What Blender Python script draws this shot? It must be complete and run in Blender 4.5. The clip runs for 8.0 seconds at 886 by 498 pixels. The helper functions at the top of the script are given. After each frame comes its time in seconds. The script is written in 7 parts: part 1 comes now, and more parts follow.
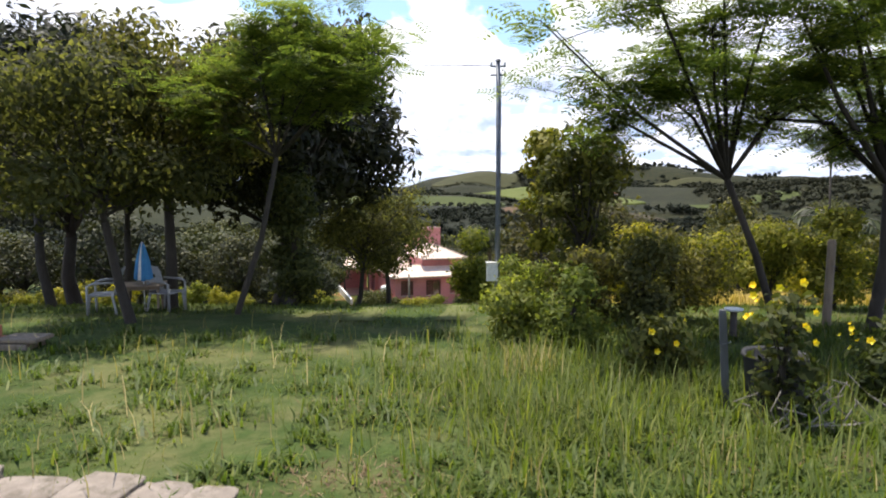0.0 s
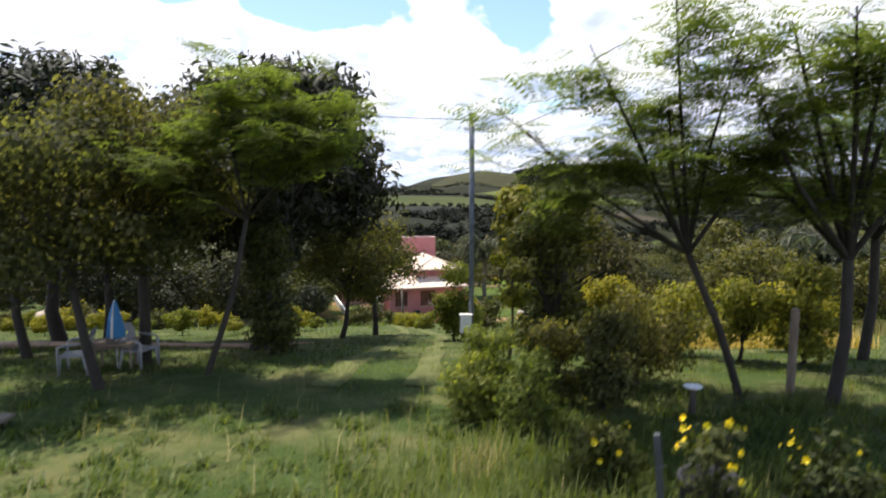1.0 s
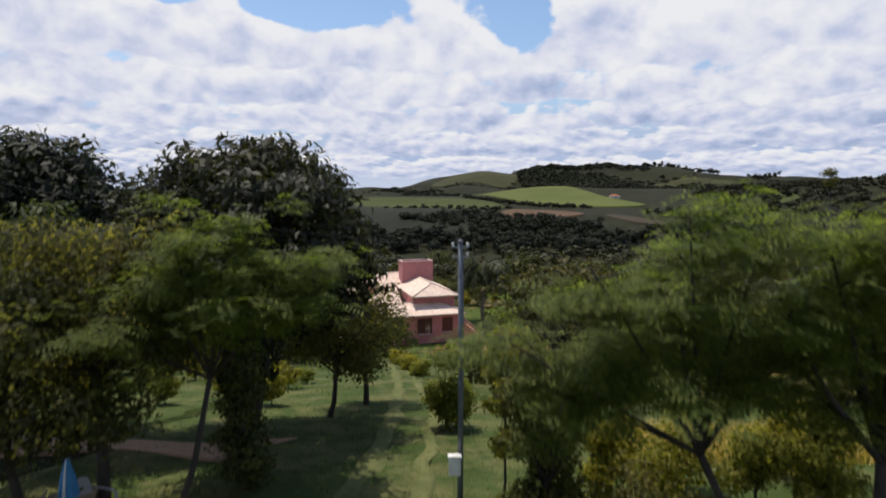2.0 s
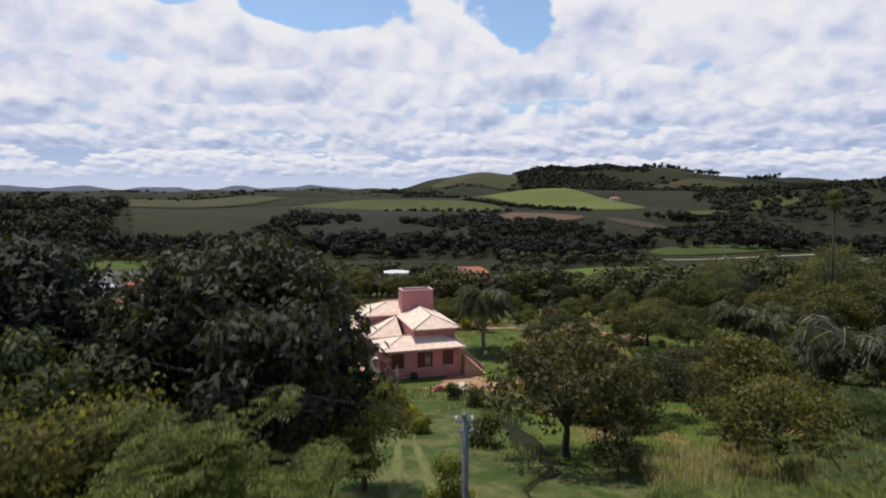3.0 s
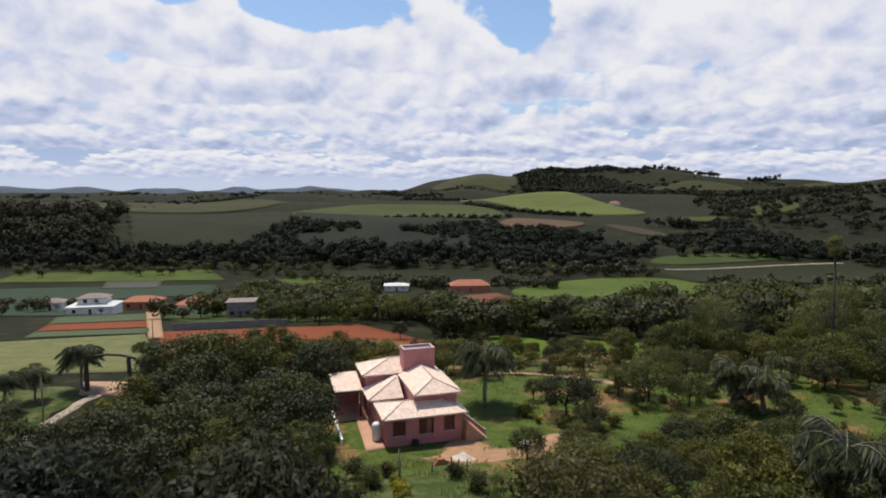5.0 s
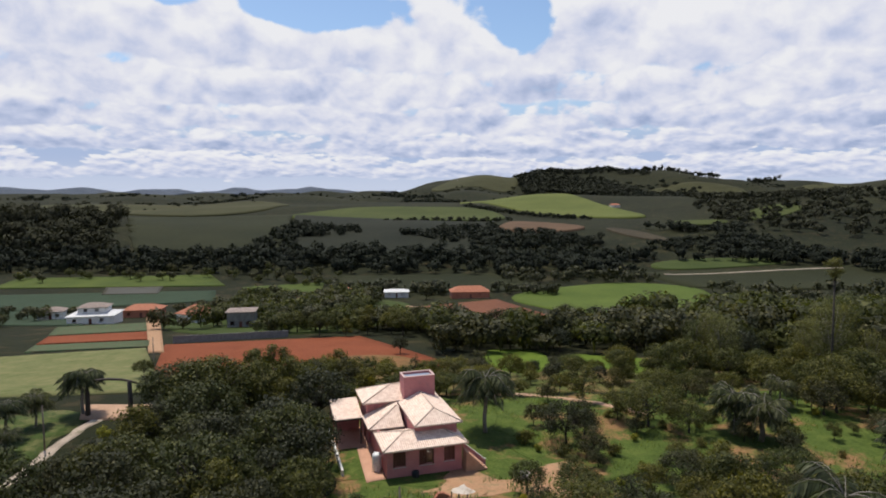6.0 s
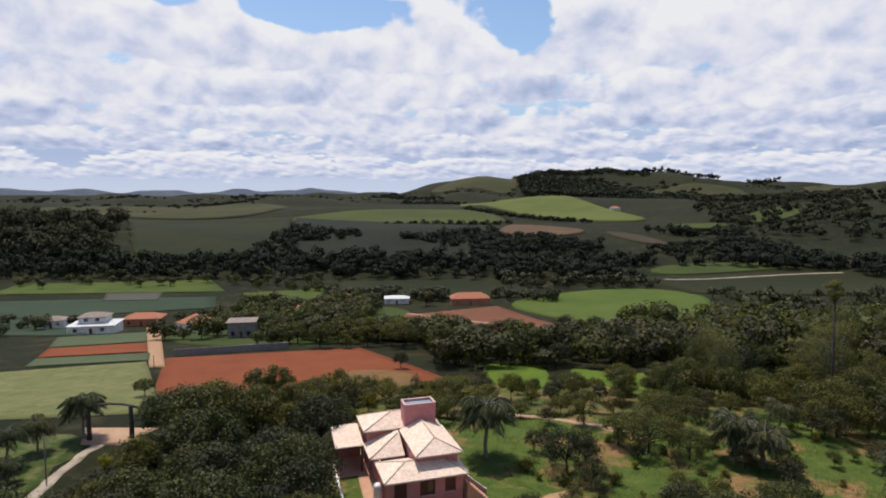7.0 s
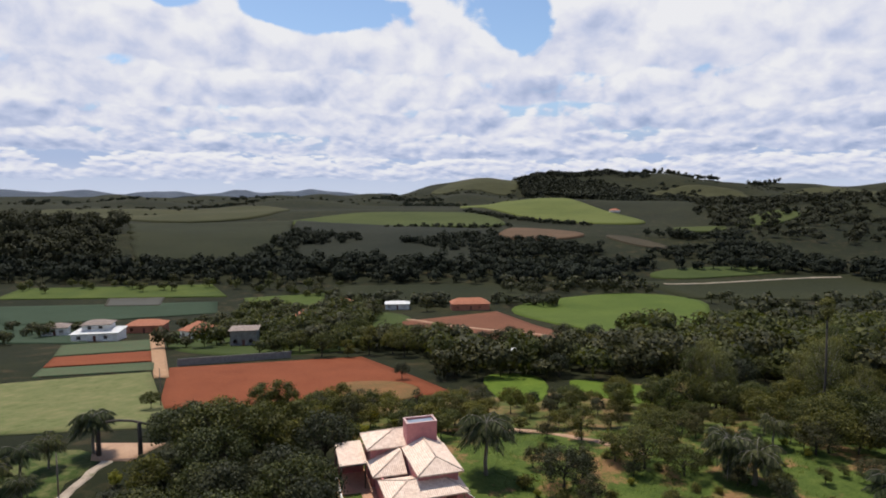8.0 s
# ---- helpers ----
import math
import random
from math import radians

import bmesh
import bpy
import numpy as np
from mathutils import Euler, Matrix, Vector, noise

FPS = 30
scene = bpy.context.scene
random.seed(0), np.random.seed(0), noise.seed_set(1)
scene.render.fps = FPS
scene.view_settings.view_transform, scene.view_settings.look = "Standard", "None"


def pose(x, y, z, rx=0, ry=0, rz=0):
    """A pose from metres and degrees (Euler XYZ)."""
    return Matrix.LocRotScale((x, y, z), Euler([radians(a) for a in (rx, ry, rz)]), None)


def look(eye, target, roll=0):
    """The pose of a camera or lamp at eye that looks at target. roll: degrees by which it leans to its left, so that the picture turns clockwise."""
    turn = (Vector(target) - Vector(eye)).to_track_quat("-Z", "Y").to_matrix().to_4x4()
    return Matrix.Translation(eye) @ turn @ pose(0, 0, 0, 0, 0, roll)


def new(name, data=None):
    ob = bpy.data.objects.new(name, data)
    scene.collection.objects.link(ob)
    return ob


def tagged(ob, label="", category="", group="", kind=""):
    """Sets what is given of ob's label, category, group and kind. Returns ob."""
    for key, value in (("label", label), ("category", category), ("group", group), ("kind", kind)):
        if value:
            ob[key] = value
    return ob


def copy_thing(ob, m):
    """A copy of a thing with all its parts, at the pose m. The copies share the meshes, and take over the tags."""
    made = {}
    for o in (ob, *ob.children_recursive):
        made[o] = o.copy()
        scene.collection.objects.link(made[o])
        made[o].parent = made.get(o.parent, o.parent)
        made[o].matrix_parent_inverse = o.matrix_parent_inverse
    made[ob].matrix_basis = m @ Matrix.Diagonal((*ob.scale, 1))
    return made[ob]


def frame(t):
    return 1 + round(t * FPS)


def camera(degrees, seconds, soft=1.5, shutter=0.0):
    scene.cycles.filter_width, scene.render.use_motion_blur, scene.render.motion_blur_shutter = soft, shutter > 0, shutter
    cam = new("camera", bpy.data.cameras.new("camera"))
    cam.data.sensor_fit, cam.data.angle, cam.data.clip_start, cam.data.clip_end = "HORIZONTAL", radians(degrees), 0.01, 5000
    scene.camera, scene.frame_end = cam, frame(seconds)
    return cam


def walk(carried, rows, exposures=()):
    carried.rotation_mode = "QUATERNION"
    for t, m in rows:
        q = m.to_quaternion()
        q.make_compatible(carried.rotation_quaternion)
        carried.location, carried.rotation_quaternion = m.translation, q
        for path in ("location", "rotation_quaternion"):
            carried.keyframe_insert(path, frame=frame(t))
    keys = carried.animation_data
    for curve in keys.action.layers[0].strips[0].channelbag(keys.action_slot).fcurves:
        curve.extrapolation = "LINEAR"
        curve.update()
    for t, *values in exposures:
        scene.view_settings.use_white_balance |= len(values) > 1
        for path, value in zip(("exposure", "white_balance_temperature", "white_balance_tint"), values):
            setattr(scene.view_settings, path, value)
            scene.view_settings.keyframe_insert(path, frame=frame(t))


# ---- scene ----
cam = camera(72.5, 8.0, soft=1.9, shutter=0.5)
PATH = [
    (0.0, pose(-0.00, -0.00, 1.80, 84.66, 0, 0)),
    (0.5, pose(0.00, -0.01, 2.19, 84.66, 0, 0)),
    (1.0, pose(0.56, 0.05, 2.92, 84.63, 0, 0)),
    (1.5, pose(1.00, 0.57, 4.12, 84.60, 0, 0)),
    (2.0, pose(0.82, 1.34, 5.48, 84.60, 0, 0)),
    (3.5, pose(0.75, 2.88, 10.01, 84.66, 0, 0)),
    (4.0, pose(0.69, 2.98, 11.61, 84.66, 0, 0)),
    (4.5, pose(0.65, 3.07, 13.20, 84.66, 0, 0)),
    (6.0, pose(0.62, 3.24, 17.69, 84.70, 0, 0)),
    (6.5, pose(0.61, 3.30, 19.20, 84.73, 0, 0)),
    (7.0, pose(0.52, 3.40, 20.64, 84.77, 0, 0)),
    (7.5, pose(0.47, 3.14, 22.16, 84.82, 0, 0)),
    (8.0, pose(0.39, 1.77, 23.25, 84.85, 0, 0)),
]
walk(cam, PATH, [(0.0, 0.88), (0.5, 0.88), (1.0, 0.72), (1.5, 0.24), (2.0, -0.05), (8.0, -0.05)])

# ---- world, sun and exposure ----
SUN = Vector((-0.20, 0.30, 0.93)).normalized()
world = bpy.data.worlds.new("sky")
scene.world = world
world.use_nodes = True


def build_sky(tree):
    """Clear Nishita sky behind banks of cumulus: each bank has a flat shaded base, heaped bright heads, and stands before the one below it."""
    tree.nodes.clear()
    N, L = tree.nodes.new, tree.links.new

    def maths(op, a, b=None, c=None, clamp=False):
        n = N("ShaderNodeMath")
        n.operation, n.use_clamp = op, clamp
        for i, v in enumerate((a, b, c)):
            if v is None:
                continue
            if isinstance(v, (int, float)):
                n.inputs[i].default_value = v
            else:
                L(v, n.inputs[i])
        return n.outputs[0]

    def step(value, lo, hi, out_lo=0.0, out_hi=1.0):
        n = N("ShaderNodeMapRange")
        n.interpolation_type = "SMOOTHSTEP"
        for k, v in (("From Min", lo), ("From Max", hi), ("To Min", out_lo), ("To Max", out_hi)):
            n.inputs[k].default_value = v
        L(value, n.inputs["Value"])
        return n.outputs[0]

    def blend(fac, a, b):
        n = N("ShaderNodeMix")
        n.data_type = "RGBA"
        for i, v in ((0, fac), (6, a), (7, b)):
            if isinstance(v, tuple):
                n.inputs[i].default_value = (*v, 1)
            else:
                L(v, n.inputs[i])
        return n.outputs[2]

    sky = N("ShaderNodeTexSky")
    sky.sky_type, sky.sun_disc = "NISHITA", False
    sky.sun_elevation, sky.sun_rotation = math.asin(SUN.z), math.atan2(SUN.x, SUN.y)
    tc = N("ShaderNodeTexCoord")
    sep = N("ShaderNodeSeparateXYZ")
    L(tc.outputs["Generated"], sep.inputs[0])
    flat = maths("SQRT", maths("ADD", maths("MULTIPLY", sep.outputs[0], sep.outputs[0]), maths("ADD", maths("MULTIPLY", sep.outputs[1], sep.outputs[1]), 0.02)))
    side, ahead, el = maths("DIVIDE", sep.outputs[0], flat), maths("DIVIDE", sep.outputs[1], flat), maths("DIVIDE", sep.outputs[2], flat)

    def noise_at(vec, scale, detail, rough):
        n = N("ShaderNodeTexNoise")
        n.inputs["Scale"].default_value, n.inputs["Detail"].default_value, n.inputs["Roughness"].default_value = scale, detail, rough
        L(vec, n.inputs["Vector"])
        return n

    def heaps(vec, scale):
        """Rounded heads: high in the middle of each cell."""
        v = N("ShaderNodeTexVoronoi")
        v.feature = "SMOOTH_F1"
        v.inputs["Scale"].default_value, v.inputs["Smoothness"].default_value, v.inputs["Detail"].default_value = scale, 0.25, 2.0
        v.inputs["Roughness"].default_value = 0.6
        L(vec, v.inputs["Vector"])
        return maths("SUBTRACT", 0.85, v.outputs["Distance"])

    def body(vec, fine):
        bend = N("ShaderNodeVectorMath")
        bend.operation = "MULTIPLY_ADD"
        L(noise_at(vec, 1.6, 2.0, 0.5).outputs["Color"], bend.inputs[0])
        bend.inputs[1].default_value = (0.35, 0.35, 0.35)
        L(vec, bend.inputs[2])
        v = bend.outputs[0]
        n = maths("MULTIPLY", maths("SUBTRACT", noise_at(v, 0.75, 3.0, 0.5).outputs[0], 0.5), 1.5)
        n = maths("MULTIPLY_ADD", heaps(v, 1.25), 0.55, n)
        n = maths("MULTIPLY_ADD", heaps(v, 3.1), 0.22, n)
        return maths("MULTIPLY_ADD", maths("SUBTRACT", noise_at(v, 6.0, 5.0, 0.62).outputs[0], 0.5), fine, n)

    # open blue between the clouds: side, height, half width, half height, depth
    opening = None
    for x, z, w, h, deep in BLUE_GAPS:
        dx, dz = maths("DIVIDE", maths("SUBTRACT", side, x), w), maths("DIVIDE", maths("SUBTRACT", el, z), h)
        g = maths("MULTIPLY", maths("POWER", math.e, maths("MULTIPLY", maths("ADD", maths("MULTIPLY", dx, dx), maths("MULTIPLY", dz, dz)), -1.0)), deep)
        opening = g if opening is None else maths("ADD", opening, g)

    def bank(base, thick, scale, seed, cover, rise, gap, tone, squash):
        """Cover and colour of one bank of clouds."""
        def spot(lift, slide):
            c = N("ShaderNodeCombineXYZ")
            L(maths("MULTIPLY_ADD", side, scale, seed + slide), c.inputs[0])
            L(maths("MULTIPLY", ahead, scale), c.inputs[1])
            L(maths("MULTIPLY_ADD", el, scale * squash, seed + lift), c.inputs[2])
            return c.outputs[0]
        here, over = body(spot(0, 0), 0.42), body(spot(0.22, -0.07), 0.42)
        broad = maths("SUBTRACT", noise_at(spot(0, 3.0), 0.35, 1.0, 0.5).outputs[0], 0.5)
        h = maths("DIVIDE", maths("SUBTRACT", el, base), thick)
        dens = maths("ADD", maths("MULTIPLY_ADD", broad, 0.9, here), cover)
        dens = maths("SUBTRACT", dens, maths("MULTIPLY", maths("MAXIMUM", h, 0.0), rise))
        dens = maths("SUBTRACT", dens, maths("MULTIPLY", maths("MAXIMUM", maths("SUBTRACT", 0.0, h), 0.0), 2.2))
        dens = maths("SUBTRACT", dens, maths("MULTIPLY", opening, gap))
        light = maths("MULTIPLY_ADD", maths("SUBTRACT", here, over), 1.05, tone)
        light = maths("MULTIPLY_ADD", maths("MINIMUM", maths("MAXIMUM", h, -0.4), 1.0), 0.34, light)
        # thick hearts are shaded, thin edges shine
        light = maths("MULTIPLY_ADD", maths("MINIMUM", maths("MAXIMUM", dens, 0.0), 0.9), -0.20, light)
        ramp = N("ShaderNodeValToRGB")
        e = ramp.color_ramp.elements
        e[0].position, e[0].color = 0.0, (0.40, 0.49, 0.72, 1)
        e[1].position, e[1].color = 0.86, (0.975, 0.98, 1.02, 1)
        e.new(0.36).color = (0.64, 0.70, 0.90, 1)
        e.new(0.60).color = (0.83, 0.85, 0.97, 1)
        L(maths("ADD", light, 0.0, clamp=True), ramp.inputs[0])
        return step(dens, 0.0, 0.24), ramp.outputs[0]

    blue = N("ShaderNodeMix")
    blue.data_type, blue.blend_type = "RGBA", "MULTIPLY"
    blue.inputs[0].default_value = 1.0
    L(sky.outputs[0], blue.inputs[6])
    blue.inputs[7].default_value = (SKY * 0.92, SKY * 1.0, SKY * 1.08, 1)
    # far layers melt into a pale horizon under a blue-grey belt
    col = blend(step(el, 0.05, 0.19, 1.0, 0.0), blue.outputs[2], (0.47, 0.58, 0.83))
    col = blend(step(el, 0.0, 0.062, 0.85, 0.0), col, (0.66, 0.73, 0.90))
    for row in CLOUD_BANKS:
        cover, shade = bank(*row)
        col = blend(cover, col, shade)
    col = blend(step(el, -0.01, 0.05, 0.55, 0.0), col, (0.68, 0.75, 0.92))
    bg, out = N("ShaderNodeBackground"), N("ShaderNodeOutputWorld")
    bg.inputs["Strength"].default_value = 0.88
    L(col, bg.inputs["Color"])
    L(bg.outputs[0], out.inputs[0])


SKY = 0.15
BLUE_GAPS = ((-0.20, 0.292, 0.10, 0.036, 1.7), (0.13, 0.272, 0.042, 0.045, 1.5), (-0.40, 0.295, 0.035, 0.022, 1.0))
# base, thickness, scale, seed, cover, rise, gap, tone, squash
CLOUD_BANKS = (
    (0.030, 0.030, 13.0, 3.0, 0.78, 0.55, 0.0, 0.50, 3.2),
    (0.068, 0.040, 10.0, 17.0, 0.64, 0.50, 0.0, 0.48, 2.4),
    (0.105, 0.055, 8.0, 31.0, 0.68, 0.50, 0.3, 0.54, 1.7),
    (0.150, 0.070, 6.5, 47.0, 0.74, 0.55, 0.8, 0.62, 1.4),
    (0.215, 0.090, 5.0, 59.0, 0.86, 0.40, 1.0, 0.72, 1.25),
    (0.330, 0.200, 4.0, 71.0, 0.12, 0.10, 1.0, 0.60, 1.1),
)
build_sky(world.node_tree)
sun = new("sun", bpy.data.lights.new("sun", "SUN"))
sun.data.energy, sun.data.angle, sun.data.color = 4.6, radians(0.6), (1.0, 0.92, 0.80)
sun.matrix_world = look(SUN * 300, (0, 0, 0))
scene.view_settings.exposure = 0.0


# ---- materials ----
def node_mat(name):
    m = bpy.data.materials.new(name)
    m.use_nodes = True
    t = m.node_tree
    return m, t, t.nodes["Principled BSDF"], t.nodes["Material Output"]


def noise_node(t, scale, detail=4.0, rough=0.6, coord="Object", stretch=None):
    tc = t.nodes.new("ShaderNodeTexCoord")
    n = t.nodes.new("ShaderNodeTexNoise")
    n.inputs["Scale"].default_value, n.inputs["Detail"].default_value, n.inputs["Roughness"].default_value = scale, detail, rough
    src = tc.outputs[coord]
    if stretch:
        mp = t.nodes.new("ShaderNodeMapping")
        mp.inputs["Scale"].default_value = stretch
        t.links.new(src, mp.inputs[0])
        src = mp.outputs[0]
    t.links.new(src, n.inputs["Vector"])
    return n.outputs[0]


def ramp_node(t, fac, stops):
    r = t.nodes.new("ShaderNodeValToRGB")
    el = r.color_ramp.elements
    while len(el) < len(stops):
        el.new(0.5)
    for e, (p, c) in zip(el, stops):
        e.position, e.color = p, (*c, 1)
    t.links.new(fac, r.inputs[0])
    return r.outputs[0]


def mix_node(t, fac, a, b, blend="MIX"):
    n = t.nodes.new("ShaderNodeMix")
    n.data_type, n.blend_type = "RGBA", blend
    for s, v in ((0, fac), (6, a), (7, b)):
        if isinstance(v, (int, float)):
            n.inputs[s].default_value = v
        elif isinstance(v, tuple):
            n.inputs[s].default_value = (*v, 1)
        else:
            t.links.new(v, n.inputs[s])
    return n.outputs[2]


def bump_node(t, bsdf, height, strength, dist=0.02):
    b = t.nodes.new("ShaderNodeBump")
    b.inputs["Strength"].default_value, b.inputs["Distance"].default_value = strength, dist
    t.links.new(height, b.inputs["Height"])
    t.links.new(b.outputs[0], bsdf.inputs["Normal"])


def surface(name, dark, light, coarse=0.8, grain=9.0, rough=0.8, bump=0.4, stain=None, metal=0.0, stretch=None, dist=0.02, spread=(0.3, 0.7)):
    """A two-scale surface: broad stains between two colours, fine grain over it, relief from the grain."""
    m, t, b, o = node_mat(name)
    broad, fine = noise_node(t, coarse, 3.0), noise_node(t, grain, 6.0, 0.65, stretch=stretch)
    col = ramp_node(t, broad, [(spread[0], dark), (spread[1], light)])
    col = mix_node(t, 0.35, col, ramp_node(t, fine, [(0.3, tuple(c * 0.55 for c in dark)), (0.7, tuple(min(1, c * 1.25) for c in light))]))
    if stain:
        s = noise_node(t, coarse * 2.3, 5.0, 0.7)
        f = ramp_node(t, s, [(0.52, (0, 0, 0)), (0.66, (0.8, 0.8, 0.8))])
        col = mix_node(t, f, col, stain)
    t.links.new(col, b.inputs["Base Color"])
    b.inputs["Roughness"].default_value, b.inputs["Metallic"].default_value = rough, metal
    bump_node(t, b, fine, bump, dist)
    return m


def foliage(name, dark, light, young, through_light=0.35, rough=0.62, shine=(1.3, 1.35, 0.6)):
    """Leaves that differ one from another and tree from tree, and let some light through."""
    m, t, b, o = node_mat(name)
    g = t.nodes.new("ShaderNodeNewGeometry")
    oi = t.nodes.new("ShaderNodeObjectInfo")
    col = ramp_node(t, g.outputs["Random Per Island"], [(0.05, dark), (0.65, light), (0.98, young)])
    tint = ramp_node(t, oi.outputs["Random"], [(0.0, (0.68, 0.74, 0.74)), (0.5, (1.06, 0.99, 0.94)), (1.0, (1.40, 1.18, 0.76))])
    col = mix_node(t, 1.0, col, tint, "MULTIPLY")
    broad = noise_node(t, 0.7, 2.0)
    col = mix_node(t, 0.5, col, mix_node(t, broad, (0.6, 0.65, 0.6), (1.35, 1.3, 1.2)), "MULTIPLY")
    t.links.new(col, b.inputs["Base Color"])
    b.inputs["Roughness"].default_value = rough
    b.inputs["Specular IOR Level"].default_value = 0.18
    tr = t.nodes.new("ShaderNodeBsdfTranslucent")
    t.links.new(mix_node(t, 1.0, col, shine, "MULTIPLY"), tr.inputs[0])
    mx = t.nodes.new("ShaderNodeMixShader")
    mx.inputs[0].default_value = through_light
    t.links.new(b.outputs[0], mx.inputs[1])
    t.links.new(tr.outputs[0], mx.inputs[2])
    t.links.new(mx.outputs[0], o.inputs[0])
    return m


def ground_material():
    m, t, b, o = node_mat("meadow_ground")
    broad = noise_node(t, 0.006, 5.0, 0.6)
    patch = noise_node(t, 0.35, 5.0, 0.65)
    fine = noise_node(t, 14.0, 5.0, 0.7)
    # land colour darkened to carry the cloud shade over valley and hills
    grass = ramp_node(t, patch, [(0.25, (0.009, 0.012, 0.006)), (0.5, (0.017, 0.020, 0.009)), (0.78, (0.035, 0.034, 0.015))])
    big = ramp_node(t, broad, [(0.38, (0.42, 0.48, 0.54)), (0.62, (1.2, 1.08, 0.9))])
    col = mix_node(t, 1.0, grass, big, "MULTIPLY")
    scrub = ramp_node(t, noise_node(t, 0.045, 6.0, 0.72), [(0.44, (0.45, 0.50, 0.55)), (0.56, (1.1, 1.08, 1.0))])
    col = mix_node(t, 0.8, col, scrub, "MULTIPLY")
    bare = ramp_node(t, noise_node(t, 0.13, 6.0, 0.7), [(0.55, (0, 0, 0)), (0.68, (0.45, 0.45, 0.45))])
    col = mix_node(t, bare, col, (0.15, 0.095, 0.050))
    col = mix_node(t, 0.4, col, ramp_node(t, fine, [(0.3, (0.008, 0.010, 0.005)), (0.7, (0.038, 0.043, 0.018))]))
    t.links.new(col, b.inputs["Base Color"])
    b.inputs["Roughness"].default_value = 0.95
    b.inputs["Specular IOR Level"].default_value = 0.1
    bump_node(t, b, fine, 0.7, 0.05)
    return m


def crop_material(name, dark, light, rows=0.0, turn=0.0, soil=(0.2, 0.1, 0.05), patchy=0.05):
    """A field: broad patches, fine growth, and rows at their true spacing where rows is given in metres."""
    m, t, b, o = node_mat(name)
    broad, fine = noise_node(t, patchy, 5.0, 0.6), noise_node(t, 1.6, 5.0, 0.7)
    col = ramp_node(t, broad, [(0.3, dark), (0.7, light)])
    col = mix_node(t, 0.35, col, ramp_node(t, fine, [(0.3, tuple(c * 0.5 for c in dark)), (0.7, tuple(c * 1.3 for c in light))]))
    if name in ("orchard_ground", "lawn", "mown_field"):
        worn = ramp_node(t, noise_node(t, 0.16 if name != "lawn" else 0.5, 6.0, 0.7), [(0.46, (0, 0, 0)), (0.60, (0.85, 0.85, 0.85) if name == "orchard_ground" else (0.4, 0.4, 0.4))])
        col = mix_node(t, worn, col, (0.20, 0.120, 0.062) if name == "orchard_ground" else (0.20, 0.17, 0.08))
    if rows:
        tc, mp, w = t.nodes.new("ShaderNodeTexCoord"), t.nodes.new("ShaderNodeMapping"), t.nodes.new("ShaderNodeTexWave")
        mp.inputs["Rotation"].default_value = (0, 0, radians(turn))
        w.inputs["Scale"].default_value = 1.0 / rows / 3.2
        w.inputs["Distortion"].default_value, w.inputs["Detail Scale"].default_value = 1.2, 0.4
        t.links.new(tc.outputs["Object"], mp.inputs[0])
        t.links.new(mp.outputs[0], w.inputs["Vector"])
        f = ramp_node(t, w.outputs[1], [(0.45, (0, 0, 0)), (0.75, (0.75, 0.75, 0.75))])
        col = mix_node(t, f, col, soil)
    t.links.new(col, b.inputs["Base Color"])
    b.inputs["Roughness"].default_value = 0.95
    b.inputs["Specular IOR Level"].default_value = 0.1
    bump_node(t, b, fine, 0.6, 0.15)
    return m


def weedy_material():
    """Rank green weeds with worn orange earth between them."""
    m, t, b, o = node_mat("weedy_ground")
    fine, mid = noise_node(t, 3.5, 6.0, 0.7), noise_node(t, 0.55, 4.0, 0.6)
    green = ramp_node(t, mid, [(0.28, (0.030, 0.055, 0.010)), (0.5, (0.062, 0.100, 0.018)), (0.75, (0.120, 0.150, 0.034))])
    green = mix_node(t, 0.5, green, ramp_node(t, fine, [(0.3, (0.018, 0.030, 0.007)), (0.72, (0.115, 0.145, 0.036))]))
    bare = ramp_node(t, noise_node(t, 0.12, 6.0, 0.72), [(0.52, (0, 0, 0)), (0.60, (0.9, 0.9, 0.9))])
    earth = ramp_node(t, fine, [(0.3, (0.16, 0.085, 0.040)), (0.7, (0.30, 0.17, 0.085))])
    t.links.new(mix_node(t, bare, green, earth), b.inputs["Base Color"])
    b.inputs["Roughness"].default_value, b.inputs["Specular IOR Level"].default_value = 0.95, 0.1
    bump_node(t, b, fine, 0.8, 0.12)
    return m


def tile_roof_material(name, dark, light):
    """Clay tiles: courses and ribs as relief, tile by tile tone, lichen stains."""
    m, t, b, o = node_mat(name)
    tc = t.nodes.new("ShaderNodeTexCoord")
    v = t.nodes.new("ShaderNodeTexVoronoi")
    v.inputs["Scale"].default_value = 4.5
    t.links.new(tc.outputs["Object"], v.inputs["Vector"])
    sep = t.nodes.new("ShaderNodeSeparateColor")
    t.links.new(v.outputs["Color"], sep.inputs[0])
    col = ramp_node(t, sep.outputs[0], [(0.1, dark), (0.9, light)])
    stain = ramp_node(t, noise_node(t, 1.3, 6.0, 0.7), [(0.5, (1, 1, 1)), (0.75, (0.7, 0.66, 0.62))])
    col = mix_node(t, 0.6, col, stain, "MULTIPLY")
    t.links.new(col, b.inputs["Base Color"])
    b.inputs["Roughness"].default_value = 0.85
    w = t.nodes.new("ShaderNodeTexWave")
    w.bands_direction = "X"
    w.inputs["Scale"].default_value = 1.5
    t.links.new(tc.outputs["Object"], w.inputs["Vector"])
    bump_node(t, b, w.outputs[1], 0.6, 0.06)
    return m


def glass_material():
    m, t, b, o = node_mat("window_glass")
    b.inputs["Base Color"].default_value = (0.75, 0.8, 0.8, 1)
    b.inputs["Roughness"].default_value = 0.05
    b.inputs["Transmission Weight"].default_value = 1.0
    return m


